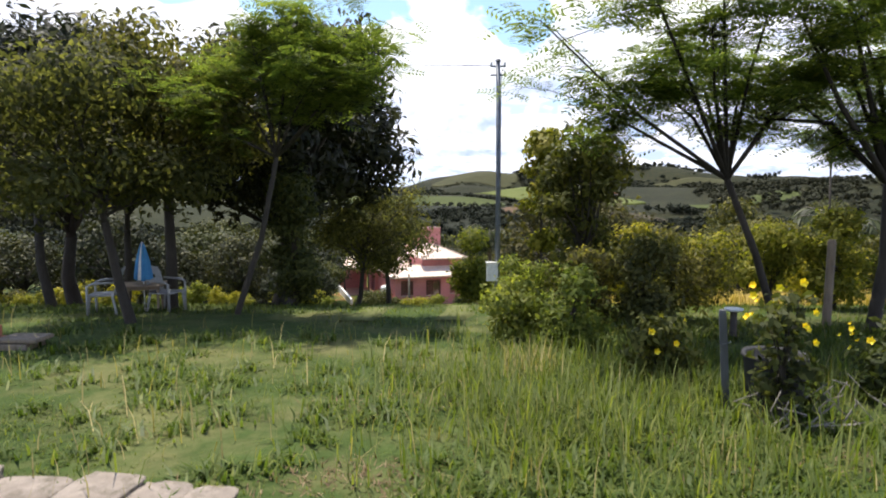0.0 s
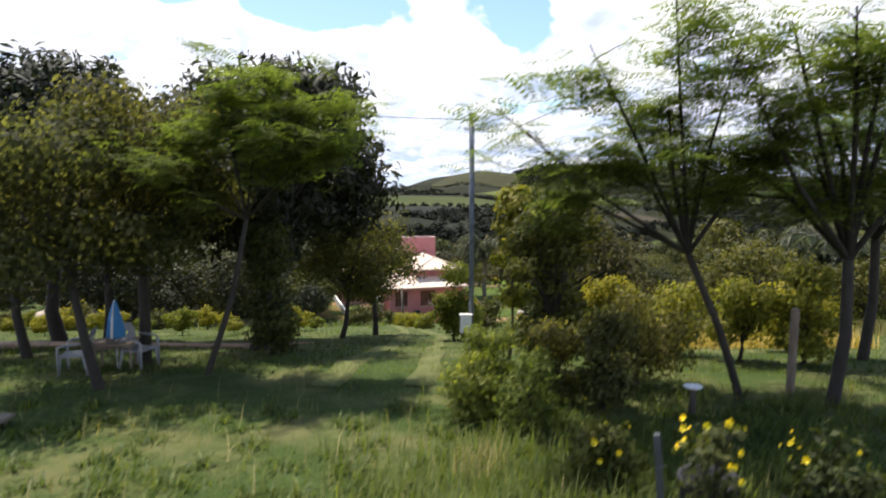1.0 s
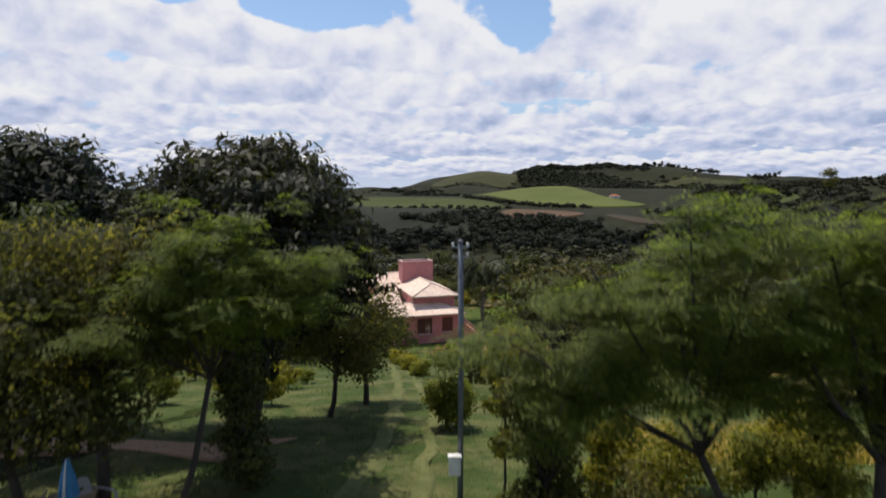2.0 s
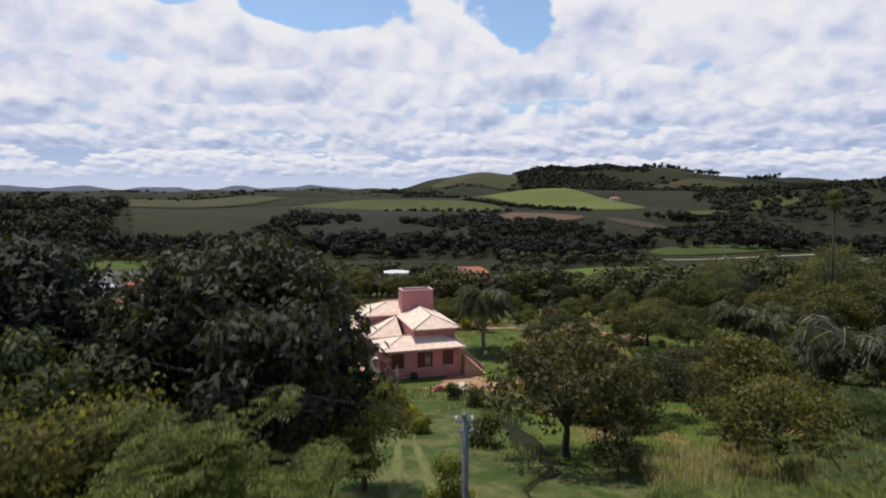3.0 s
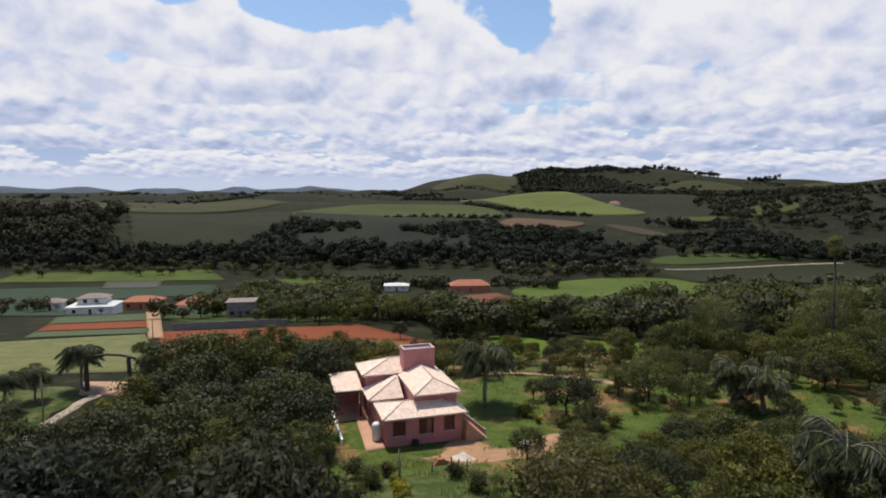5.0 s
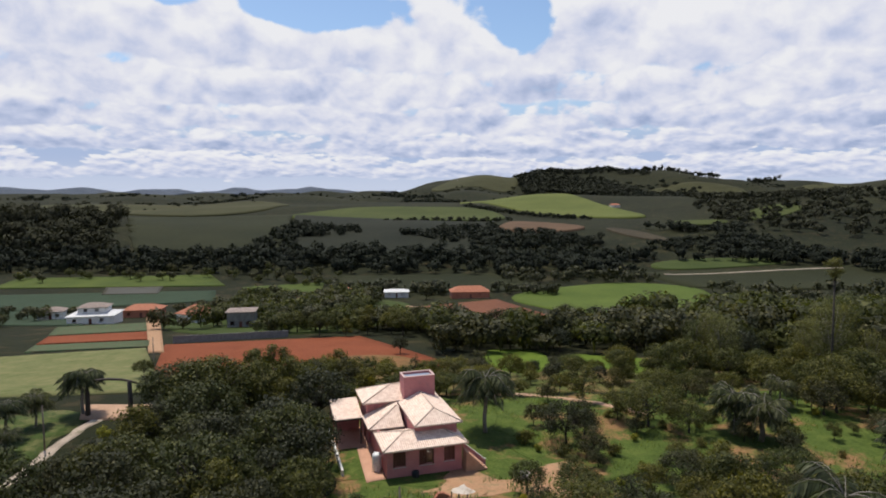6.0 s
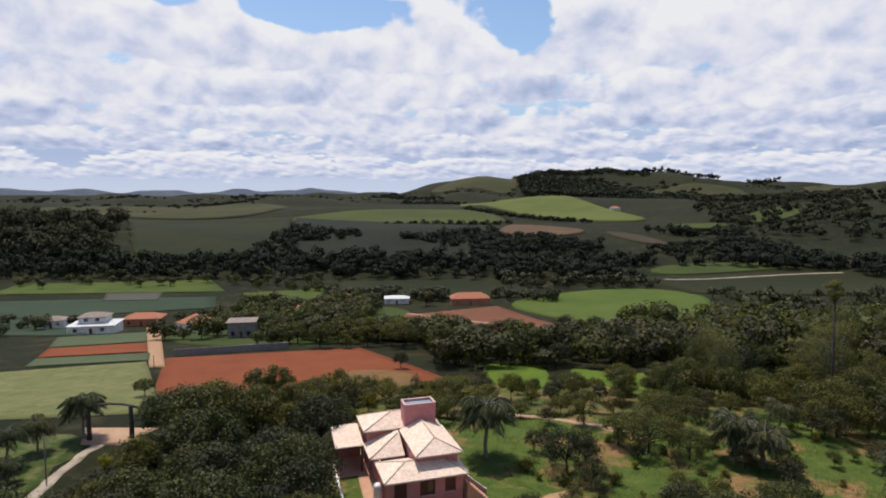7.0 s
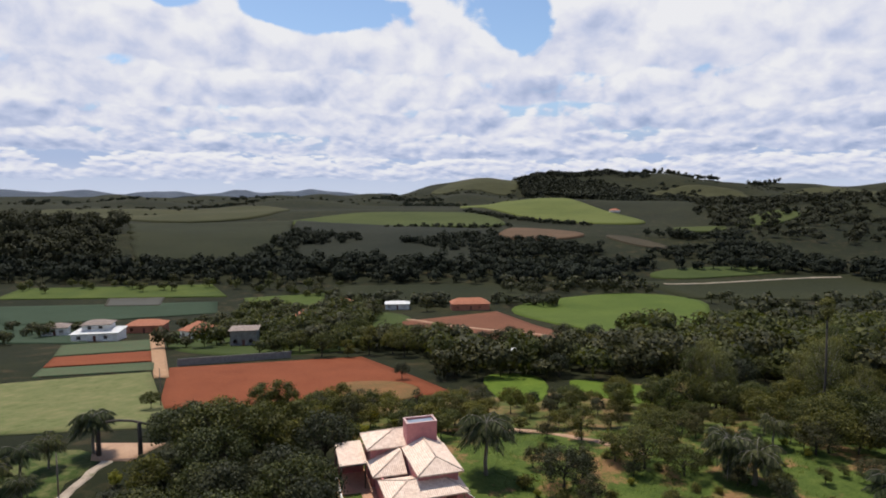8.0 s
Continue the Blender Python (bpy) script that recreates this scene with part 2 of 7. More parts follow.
M_GROUND = ground_material()
M_BARK = surface("bark", (0.018, 0.015, 0.012), (0.050, 0.042, 0.034), 2.0, 22.0, 0.95, 0.9, stretch=(1, 1, 0.25))
M_BARK_PALE = surface("pale_bark", (0.12, 0.10, 0.08), (0.26, 0.24, 0.21), 2.0, 18.0, 0.95, 0.8, stretch=(1, 1, 0.3))
M_LEAF_DARK = foliage("dark_leaves", (0.014, 0.018, 0.009), (0.030, 0.036, 0.017), (0.068, 0.072, 0.033), 0.18, 0.6)
M_LEAF_HEDGE = foliage("evergreen_leaves", (0.030, 0.042, 0.016), (0.062, 0.078, 0.028), (0.115, 0.132, 0.048), 0.4, 0.6)
M_LEAF_DEEP = foliage("deep_green_leaves", (0.017, 0.024, 0.008), (0.036, 0.047, 0.014), (0.078, 0.088, 0.028), 0.2, 0.6)
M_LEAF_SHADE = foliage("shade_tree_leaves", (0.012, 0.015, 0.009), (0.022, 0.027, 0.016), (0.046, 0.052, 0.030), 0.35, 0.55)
M_LEAF_MID = foliage("green_leaves", (0.028, 0.035, 0.011), (0.064, 0.072, 0.022), (0.125, 0.128, 0.039), 0.34)
M_LEAF_OLIVE = foliage("olive_leaves", (0.042, 0.049, 0.018), (0.086, 0.094, 0.035), (0.155, 0.155, 0.055), 0.42)
M_LEAF_GARDEN = foliage("garden_tree_leaves", (0.050, 0.056, 0.023), (0.088, 0.094, 0.039), (0.150, 0.148, 0.058), 0.64, shine=(1.6, 1.6, 0.75))
M_LEAF_GREY = foliage("grey_green_leaves", (0.028, 0.031, 0.017), (0.054, 0.057, 0.031), (0.105, 0.106, 0.060), 0.32, 0.7)
M_LEAF_LIME = foliage("yellow_green_leaves", (0.100, 0.115, 0.019), (0.195, 0.205, 0.034), (0.32, 0.30, 0.060), 0.52)
M_LEAF_FEATHER = foliage("feathery_leaves", (0.056, 0.088, 0.034), (0.102, 0.145, 0.054), (0.165, 0.21, 0.078), 0.58, shine=(1.35, 1.5, 0.7))
M_LEAF_FAR = foliage("far_leaves", (0.018, 0.022, 0.016), (0.025, 0.029, 0.020), (0.034, 0.038, 0.026), 0.1, 0.95)
M_LEAF_PALM = foliage("palm_leaves", (0.028, 0.037, 0.018), (0.060, 0.072, 0.033), (0.118, 0.130, 0.062), 0.3, 0.5)
M_LEAF_FRESH = foliage("fresh_green_leaves", (0.095, 0.125, 0.030), (0.175, 0.215, 0.052), (0.28, 0.30, 0.085), 0.55)
M_GRASS = foliage("grass_blades", (0.054, 0.086, 0.024), (0.092, 0.132, 0.038), (0.145, 0.180, 0.062), 0.5, 0.6)
M_WEED = foliage("broad_grass_blades", (0.043, 0.078, 0.023), (0.074, 0.120, 0.037), (0.13, 0.172, 0.064), 0.45, 0.5)
M_GRASS_DRY = foliage("dry_grass_blades", (0.16, 0.14, 0.055), (0.27, 0.24, 0.11), (0.38, 0.33, 0.17), 0.35, 0.7)
M_PETAL = foliage("yellow_petals", (0.62, 0.50, 0.02), (0.80, 0.66, 0.03), (0.85, 0.74, 0.08), 0.3)
M_PINK = surface("pink_plaster", (0.44, 0.165, 0.165), (0.56, 0.235, 0.23), 0.6, 14.0, 0.9, 0.25, stain=(0.37, 0.165, 0.165))
M_BRICKRED = surface("brick_plaster", (0.34, 0.13, 0.08), (0.44, 0.18, 0.11), 0.7, 10.0, 0.9, 0.4)
M_WHITE = surface("white_plaster", (0.66, 0.65, 0.62), (0.80, 0.79, 0.76), 0.5, 12.0, 0.85, 0.2, stain=(0.52, 0.48, 0.43))
M_GREYWALL = surface("grey_block_wall", (0.15, 0.145, 0.14), (0.24, 0.23, 0.22), 0.8, 9.0, 0.9, 0.3, stain=(0.11, 0.10, 0.09))
M_TILE_PALE = tile_roof_material("pale_clay_tiles", (0.66, 0.49, 0.39), (0.79, 0.63, 0.52))
M_TILE_RED = tile_roof_material("red_clay_tiles", (0.295, 0.098, 0.049), (0.381, 0.148, 0.080))
M_ROOF_GREY = tile_roof_material("weathered_grey_tiles", (0.17, 0.13, 0.11), (0.29, 0.23, 0.20))
M_LEAF_GUM = foliage("eucalyptus_leaves", (0.050, 0.058, 0.022), (0.092, 0.100, 0.040), (0.16, 0.165, 0.065), 0.35, 0.6)
M_RIDGE = surface("ridge_tiles", (0.36, 0.26, 0.20), (0.68, 0.53, 0.43), 3.0, 9.0, 0.9, 0.5, stain=(0.20, 0.15, 0.12))
M_SHEET = surface("roof_sheet", (0.495, 0.503, 0.510), (0.600, 0.600, 0.600), 0.5, 5.0, 0.6, 0.3, stain=(0.413, 0.375, 0.345))
M_SHUTTER = surface("dark_red_wood", (0.085, 0.028, 0.022), (0.14, 0.048, 0.036), 1.5, 16.0, 0.6, 0.4, stretch=(1, 1, 6))
M_WOOD = surface("weathered_wood", (0.13, 0.10, 0.075), (0.25, 0.20, 0.15), 1.4, 20.0, 0.9, 0.7, stretch=(1, 1, 0.15))
M_WOOD_DARK = surface("dark_timber", (0.035, 0.028, 0.024), (0.085, 0.068, 0.055), 1.2, 18.0, 0.9, 0.6, stretch=(1, 1, 0.2))
M_POST = surface("tarred_post", (0.045, 0.05, 0.055), (0.10, 0.105, 0.11), 2.0, 25.0, 0.8, 0.6, stretch=(1, 1, 0.2))
M_POLE = surface("galvanised_steel", (0.10, 0.115, 0.145), (0.18, 0.20, 0.24), 1.5, 12.0, 0.55, 0.15, stain=(0.10, 0.09, 0.085), metal=0.2)
M_PLASTIC = surface("white_plastic", (0.66, 0.67, 0.68), (0.78, 0.79, 0.80), 1.2, 18.0, 0.4, 0.05, stain=(0.5, 0.5, 0.48))
M_CHAIR = surface("grey_white_plastic", (0.20, 0.21, 0.23), (0.32, 0.33, 0.35), 1.2, 18.0, 0.6, 0.05, stain=(0.18, 0.18, 0.17))
M_BLUE = surface("blue_fabric", (0.03, 0.15, 0.36), (0.06, 0.26, 0.52), 3.0, 30.0, 0.85, 0.2)
M_BLACK = surface("black_plastic", (0.012, 0.012, 0.014), (0.03, 0.03, 0.034), 2.0, 20.0, 0.9, 0.1)
M_SOIL_RED = crop_material("red_soil", (0.135, 0.038, 0.017), (0.235, 0.074, 0.034), 0.9, 20, (0.150, 0.042, 0.019), patchy=0.09)
M_SOIL_DARK = crop_material("brown_soil", (0.128, 0.053, 0.031), (0.187, 0.081, 0.047), 1.0, -12, (0.102, 0.044, 0.027))
M_DIRT = surface("dirt_road", (0.27, 0.155, 0.095), (0.42, 0.27, 0.175), 0.25, 5.0, 0.95, 0.5)
M_ORCHARD = crop_material("orchard_ground", (0.038, 0.056, 0.014), (0.095, 0.108, 0.030), patchy=0.35)
M_COPING = surface("pale_pink_coping", (0.42, 0.27, 0.25), (0.56, 0.40, 0.37), 0.8, 9.0, 0.9, 0.2)
M_WEEDY = weedy_material()
M_TANK_LID = surface("blue_grey_cover", (0.16, 0.20, 0.27), (0.26, 0.31, 0.38), 0.8, 9.0, 0.35, 0.1)
M_YARD = surface("orange_earth", (0.255, 0.132, 0.064), (0.391, 0.230, 0.128), 0.5, 6.0, 0.95, 0.6, stain=(0.170, 0.136, 0.060))
M_SAND = surface("pale_sand", (0.40, 0.35, 0.29), (0.60, 0.54, 0.47), 0.9, 9.0, 0.95, 0.5, stain=(0.30, 0.22, 0.15))
M_PAVING = surface("terracotta_paving", (0.38, 0.20, 0.13), (0.52, 0.30, 0.20), 0.8, 8.0, 0.9, 0.3)
M_CONCRETE = surface("old_concrete", (0.36, 0.33, 0.29), (0.52, 0.48, 0.43), 0.8, 9.0, 0.95, 0.5, stain=(0.24, 0.20, 0.16))
M_STONE = surface("kerb_stone", (0.15, 0.12, 0.095), (0.26, 0.22, 0.185), 3.2, 12.0, 0.95, 0.8, stain=(0.09, 0.075, 0.05))
M_CROP_BRIGHT = crop_material("bright_pasture", (0.042, 0.070, 0.014), (0.090, 0.120, 0.024), patchy=0.03)
M_LAWN = crop_material("lawn", (0.026, 0.046, 0.011), (0.058, 0.084, 0.023), patchy=0.3)
M_CROP_RIDGE = crop_material("ridge_pasture", (0.034, 0.046, 0.013), (0.066, 0.078, 0.023), patchy=0.012)
# next two: cloud shadow over the valley and far slope put into the colour
M_CROP_CLOUDED = crop_material("clouded_pasture", (0.014, 0.018, 0.008), (0.030, 0.032, 0.014), patchy=0.015)
M_CROP_SHADE = crop_material("shaded_rough_pasture", (0.012, 0.015, 0.010), (0.025, 0.027, 0.017), patchy=0.02)
M_CROP_BLUE = crop_material("cabbage_crop", (0.026, 0.046, 0.028), (0.044, 0.070, 0.044), 1.6, 75, (0.03, 0.038, 0.02))
M_CROP_ROWS = crop_material("vegetable_rows", (0.045, 0.080, 0.040), (0.075, 0.115, 0.058), 1.5, 80, (0.09, 0.065, 0.04))
M_CROP_PALE = crop_material("mown_field", (0.070, 0.094, 0.026), (0.160, 0.160, 0.072), 2.4, 18, (0.125, 0.132, 0.055), patchy=0.32)
# brighter copy: sun between the cloud shadows put into the colour
M_CROP_SUN = crop_material("sunlit_tone_pasture", (0.060, 0.078, 0.020), (0.115, 0.128, 0.036), patchy=0.010)
M_CROP_MEADOW = crop_material("pond_meadow", (0.036, 0.058, 0.014), (0.082, 0.104, 0.024), patchy=0.06)
M_CROP_VALLEY = crop_material("valley_meadow", (0.030, 0.046, 0.013), (0.060, 0.078, 0.023), patchy=0.03)
M_CROP_FRESH = crop_material("fresh_crop", (0.055, 0.095, 0.012), (0.105, 0.150, 0.021), patchy=0.2)
M_THIN_GRASS = crop_material("thin_grass_on_soil", (0.085, 0.075, 0.028), (0.21, 0.10, 0.045), patchy=0.14)
M_FALLOW_DULL = crop_material("dull_fallow", (0.040, 0.034, 0.022), (0.064, 0.052, 0.034), patchy=0.03)
M_FALLOW = crop_material("fallow_soil", (0.070, 0.046, 0.028), (0.125, 0.078, 0.048), patchy=0.03)
M_CROP_TAN = crop_material("dry_hill_pasture", (0.030, 0.033, 0.014), (0.062, 0.060, 0.028), patchy=0.012)
# blue of the distance haze is mixed into the forest's base colour
M_FOREST_HAZED = surface("hazed_forest", (0.026, 0.040, 0.066), (0.046, 0.062, 0.090), 0.01, 0.08, 0.95, 0.8, dist=3.0)
M_TRACK = surface("worn_drive", (0.24, 0.185, 0.14), (0.40, 0.33, 0.26), 0.5, 6.0, 0.95, 0.5, stain=(0.15, 0.14, 0.07))
M_THATCH = foliage("dead_grass", (0.10, 0.075, 0.045), (0.18, 0.135, 0.085), (0.26, 0.21, 0.14), 0.2, 0.8)
M_LAWN_WORN = crop_material("worn_lawn", (0.075, 0.092, 0.030), (0.14, 0.145, 0.058), patchy=0.6)
M_WATER, _t, _b, _o = node_mat("pond_water")
_b.inputs["Base Color"].default_value = (0.05, 0.045, 0.028, 1)
_b.inputs["Roughness"].default_value = 0.3
_b.inputs["IOR"].default_value = 1.12
M_GLASS = glass_material()


# ---- shared builders ----
def height(x, y):
    """The lie of the land: a plot that falls to the house, fields below it, a valley, and hills on the far side."""
    ky = (-400, -60, 0, 12, 54, 60, 78, 112, 130, 205, 245, 300, 400, 480, 600, 900, 1500, 2600, 6000)
    kz = (3.0, 0.4, 0, -0.5, -9.0, -9.36, -9.5, -14.3, -16.2, -26, -31, -35, -36, -28, -18, -8, -8, 0, 0)
    y = np.asarray(y, float)
    x = np.asarray(x, float)
    d = 1.2 + 0.03 * np.maximum(y, 0)
    z = sum(np.interp(y + k * d, ky, kz) for k in (-1, -0.5, 0, 0.5, 1)) / 5
    for cx, cy, sx, sy, h in HILLS:
        z = z + h * np.exp(-((x - cx) / sx) ** 2 - ((y - cy) / sy) ** 2)
    far = np.clip((y - 250) / 900, 0, 1)
    z = z + far * 4 * (np.sin(x * 0.011 + y * 0.004) + np.sin(y * 0.013 - x * 0.005 + 1.0))
    fold = np.clip((y - 900) / 900, 0, 1)
    z = z + fold * (9 * np.sin(x * 0.012 + 1.5 * np.sin(y * 0.003)) + 6 * np.sin(x * 0.023 - y * 0.004 + 2) + 7 * np.sin(y * 0.007 + x * 0.003))
    return z


HILLS = (
    (760, 2900, 620, 560, 92), (130, 2750, 260, 420, 42), (1900, 2900, 1300, 700, 60), (-260, 2600, 520, 420, 10),
    (-2600, 4300, 1500, 500, 36), (-900, 4300, 500, 400, 28), (760, 900, 330, 260, 36), (-420, 560, 160, 150, 12),
    (300, 1300, 500, 260, 16), (2600, 3900, 900, 500, 60),
)


def part(name, data, material, parent=None, label=""):
    """Links a bmesh or mesh as one mesh object under a thing or part."""
    if isinstance(data, bmesh.types.BMesh):
        me = bpy.data.meshes.new(name)
        data.to_mesh(me)
        data.free()
    else:
        me = data
    if material and not me.materials:
        me.materials.append(material)
    ob = new(name, me)
    if parent:
        ob.parent = parent
    if label:
        ob["label"] = label
    return ob


def empty(name, x=0, y=0, z=0, rz=0):
    ob = new(name)
    ob.matrix_world = pose(x, y, z, 0, 0, rz)
    return ob


def mesh_of(name, verts, faces, material=None, smooth=False):
    me = bpy.data.meshes.new(name)
    me.from_pydata([tuple(map(float, v)) for v in verts], [], faces)
    if material:
        me.materials.append(material)
    if smooth:
        me.polygons.foreach_set("use_smooth", [True] * len(me.polygons))
    me.update()
    return me


def quads_mesh(name, corners, material):
    """corners: n x 4 x 3 array, one separate four-sided leaf each."""
    n = len(corners)
    me = bpy.data.meshes.new(name)
    me.vertices.add(n * 4)
    me.vertices.foreach_set("co", corners.reshape(-1).astype(np.float32))
    me.loops.add(n * 4)
    me.loops.foreach_set("vertex_index", np.arange(n * 4, dtype=np.int32))
    me.polygons.add(n)
    me.polygons.foreach_set("loop_start", np.arange(0, n * 4, 4, dtype=np.int32))
    me.materials.append(material)
    me.update(calc_edges=True)
    return me


def tris_mesh(name, corners, material):
    """The same leaves as three-cornered ones, for trees that stay far off."""
    n = len(corners)
    tri = np.stack([corners[:, 2] * 1.2 - corners[:, 0] * 0.2, corners[:, 3] * 0.75 + corners[:, 0] * 0.25, corners[:, 1] * 0.75 + corners[:, 0] * 0.25], axis=1)
    me = bpy.data.meshes.new(name)
    me.vertices.add(n * 3)
    me.vertices.foreach_set("co", tri.reshape(-1).astype(np.float32))
    me.loops.add(n * 3)
    me.loops.foreach_set("vertex_index", np.arange(n * 3, dtype=np.int32))
    me.polygons.add(n)
    me.polygons.foreach_set("loop_start", np.arange(0, n * 3, 3, dtype=np.int32))
    me.materials.append(material)
    me.update(calc_edges=True)
    return me


def box_bm(*boxes, bevel=0.0):
    """Boxes (x0, y0, z0, x1, y1, z1) in one bmesh."""
    bm = bmesh.new()
    for x0, y0, z0, x1, y1, z1 in boxes:
        r = bmesh.ops.create_cube(bm, size=1.0)
        for v in r["verts"]:
            v.co = Vector(((x0 + x1) / 2 + v.co.x * (x1 - x0), (y0 + y1) / 2 + v.co.y * (y1 - y0), (z0 + z1) / 2 + v.co.z * (z1 - z0)))
    if bevel:
        bmesh.ops.bevel(bm, geom=bm.edges[:], offset=bevel, segments=2, affect="EDGES", profile=0.6)
    return bm


def tube_verts(points, radii, sides, verts, faces):
    """Adds a tapered tube along points to verts and faces."""
    base = len(verts)
    pts = [Vector(p) for p in points]
    for i, p in enumerate(pts):
        way = (pts[min(i + 1, len(pts) - 1)] - pts[max(i - 1, 0)]).normalized()
        a = way.orthogonal().normalized() if abs(way.z) < 0.95 else Vector((1, 0, 0))
        a = (a - way * a.dot(way)).normalized()
        b = way.cross(a)
        for k in range(sides):
            g = 2 * math.pi * k / sides
            verts.append(p + (a * math.cos(g) + b * math.sin(g)) * radii[i])
    for i in range(len(pts) - 1):
        for k in range(sides):
            q, r = base + i * sides, base + (i + 1) * sides
            faces.append((q + k, q + (k + 1) % sides, r + (k + 1) % sides, r + k))
    faces.append(tuple(base + (len(pts) - 1) * sides + k for k in range(sides)))
    faces.append(tuple(base + k for k in reversed(range(sides))))


def tube_mesh(name, paths, sides, material, smooth=True):
    v, f = [], []
    for pts, radii in paths:
        tube_verts(pts, radii, sides, v, f)
    return mesh_of(name, v, f, material, smooth)


def lathe_mesh(name, profile, sides, material):
    v, f = [], []
    for r, z in profile:
        for k in range(sides):
            g = 2 * math.pi * k / sides
            v.append((r * math.cos(g), r * math.sin(g), z))
    for i in range(len(profile) - 1):
        for k in range(sides):
            f.append((i * sides + k, i * sides + (k + 1) % sides, (i + 1) * sides + (k + 1) % sides, (i + 1) * sides + k))
    f.append(tuple(reversed(range(sides))))
    f.append(tuple((len(profile) - 1) * sides + k for k in range(sides)))
    return mesh_of(name, v, f, material, True)


def leaf_corners(rng, centres, size, aspect, flat=0.6, drop=0.0, out=None):
    """Leaves round the centres, laid like shingles over their clump: out is the clump's outward way, flat how strictly they follow it, drop how they hang."""
    n = len(centres)
    s = size * rng.uniform(0.65, 1.3, (n, 1))
    if out is not None:
        face = out + np.array([0, 0, 0.35]) + rng.normal(size=(n, 3)) * (0.85 - 0.55 * flat)
        face /= np.linalg.norm(face, axis=1, keepdims=True) + 1e-9
        way = np.cross(face, rng.normal(size=(n, 3)))
        way[:, 2] -= drop * 0.8
        way /= np.linalg.norm(way, axis=1, keepdims=True) + 1e-9
        side = np.cross(face, way)
        side /= np.linalg.norm(side, axis=1, keepdims=True) + 1e-9
        mid = centres - way * s * 0.05
        c = np.stack([centres - way * s * 0.5, mid + side * s * aspect * 0.5 + face * s * 0.08, centres + way * s * 0.5 - face * s * 0.06, mid - side * s * aspect * 0.5 + face * s * 0.08], axis=1)
        turned = (np.cross(c[:, 1] - c[:, 0], c[:, 3] - c[:, 0]) * face).sum(1) < 0
        c[turned] = c[turned][:, ::-1]
        return c
    way = rng.normal(size=(n, 3))
    way[:, 2] = way[:, 2] * (1 - flat) - drop
    way /= np.linalg.norm(way, axis=1, keepdims=True)
    up = rng.normal(size=(n, 3)) * (1.15 - flat) + np.array([0, 0, 1.0])
    side = np.cross(way, up)
    side /= np.linalg.norm(side, axis=1, keepdims=True) + 1e-9
    a = centres - way * s * 0.5
    c = centres + way * s * 0.5
    mid = centres - way * s * 0.06
    lift = np.cross(side, way) * s * 0.10
    b = mid + side * s * aspect * 0.5 + lift
    d = mid - side * s * aspect * 0.5 + lift
    return np.stack([a, b, c, d], axis=1)


def round_off(me, soft, share):
    """Leaves of one clump take the light as one rounded mass."""
    k = len(me.vertices) // len(soft)
    own = np.empty(len(me.polygons) * 3, np.float32)
    me.polygons.foreach_get("normal", own)
    own = own.reshape(-1, 3)
    n = own * (1 - share) + soft / (np.linalg.norm(soft, axis=1, keepdims=True) + 1e-9) * share
    n /= np.linalg.norm(n, axis=1, keepdims=True) + 1e-9
    me.normals_split_custom_set_from_vertices(np.repeat(n, k, axis=0).tolist())


def lobes_in(rng, count, radius, z_mid, z_half, size, dome=False):
    """Centres and radii of the clumps that make a crown."""
    out = []
    for i in range(count):
        g = i * 2.399 + rng.uniform(-0.4, 0.4)
        k = math.sqrt((i + 0.5) / count)
        h = 1 - 1.45 * (i + rng.uniform(0.2, 0.8)) / count if dome else rng.uniform(-1, 1)
        k = rng.uniform(0.85, 1.05) if dome else k
        edge = math.sqrt(max(0.05, 1 - (h * (1.0 if dome else 0.8)) ** 2))
        out.append((Vector((math.cos(g) * k * radius * edge, math.sin(g) * k * radius * edge, z_mid + h * z_half)), size * rng.uniform(0.75, 1.25)))
    return out


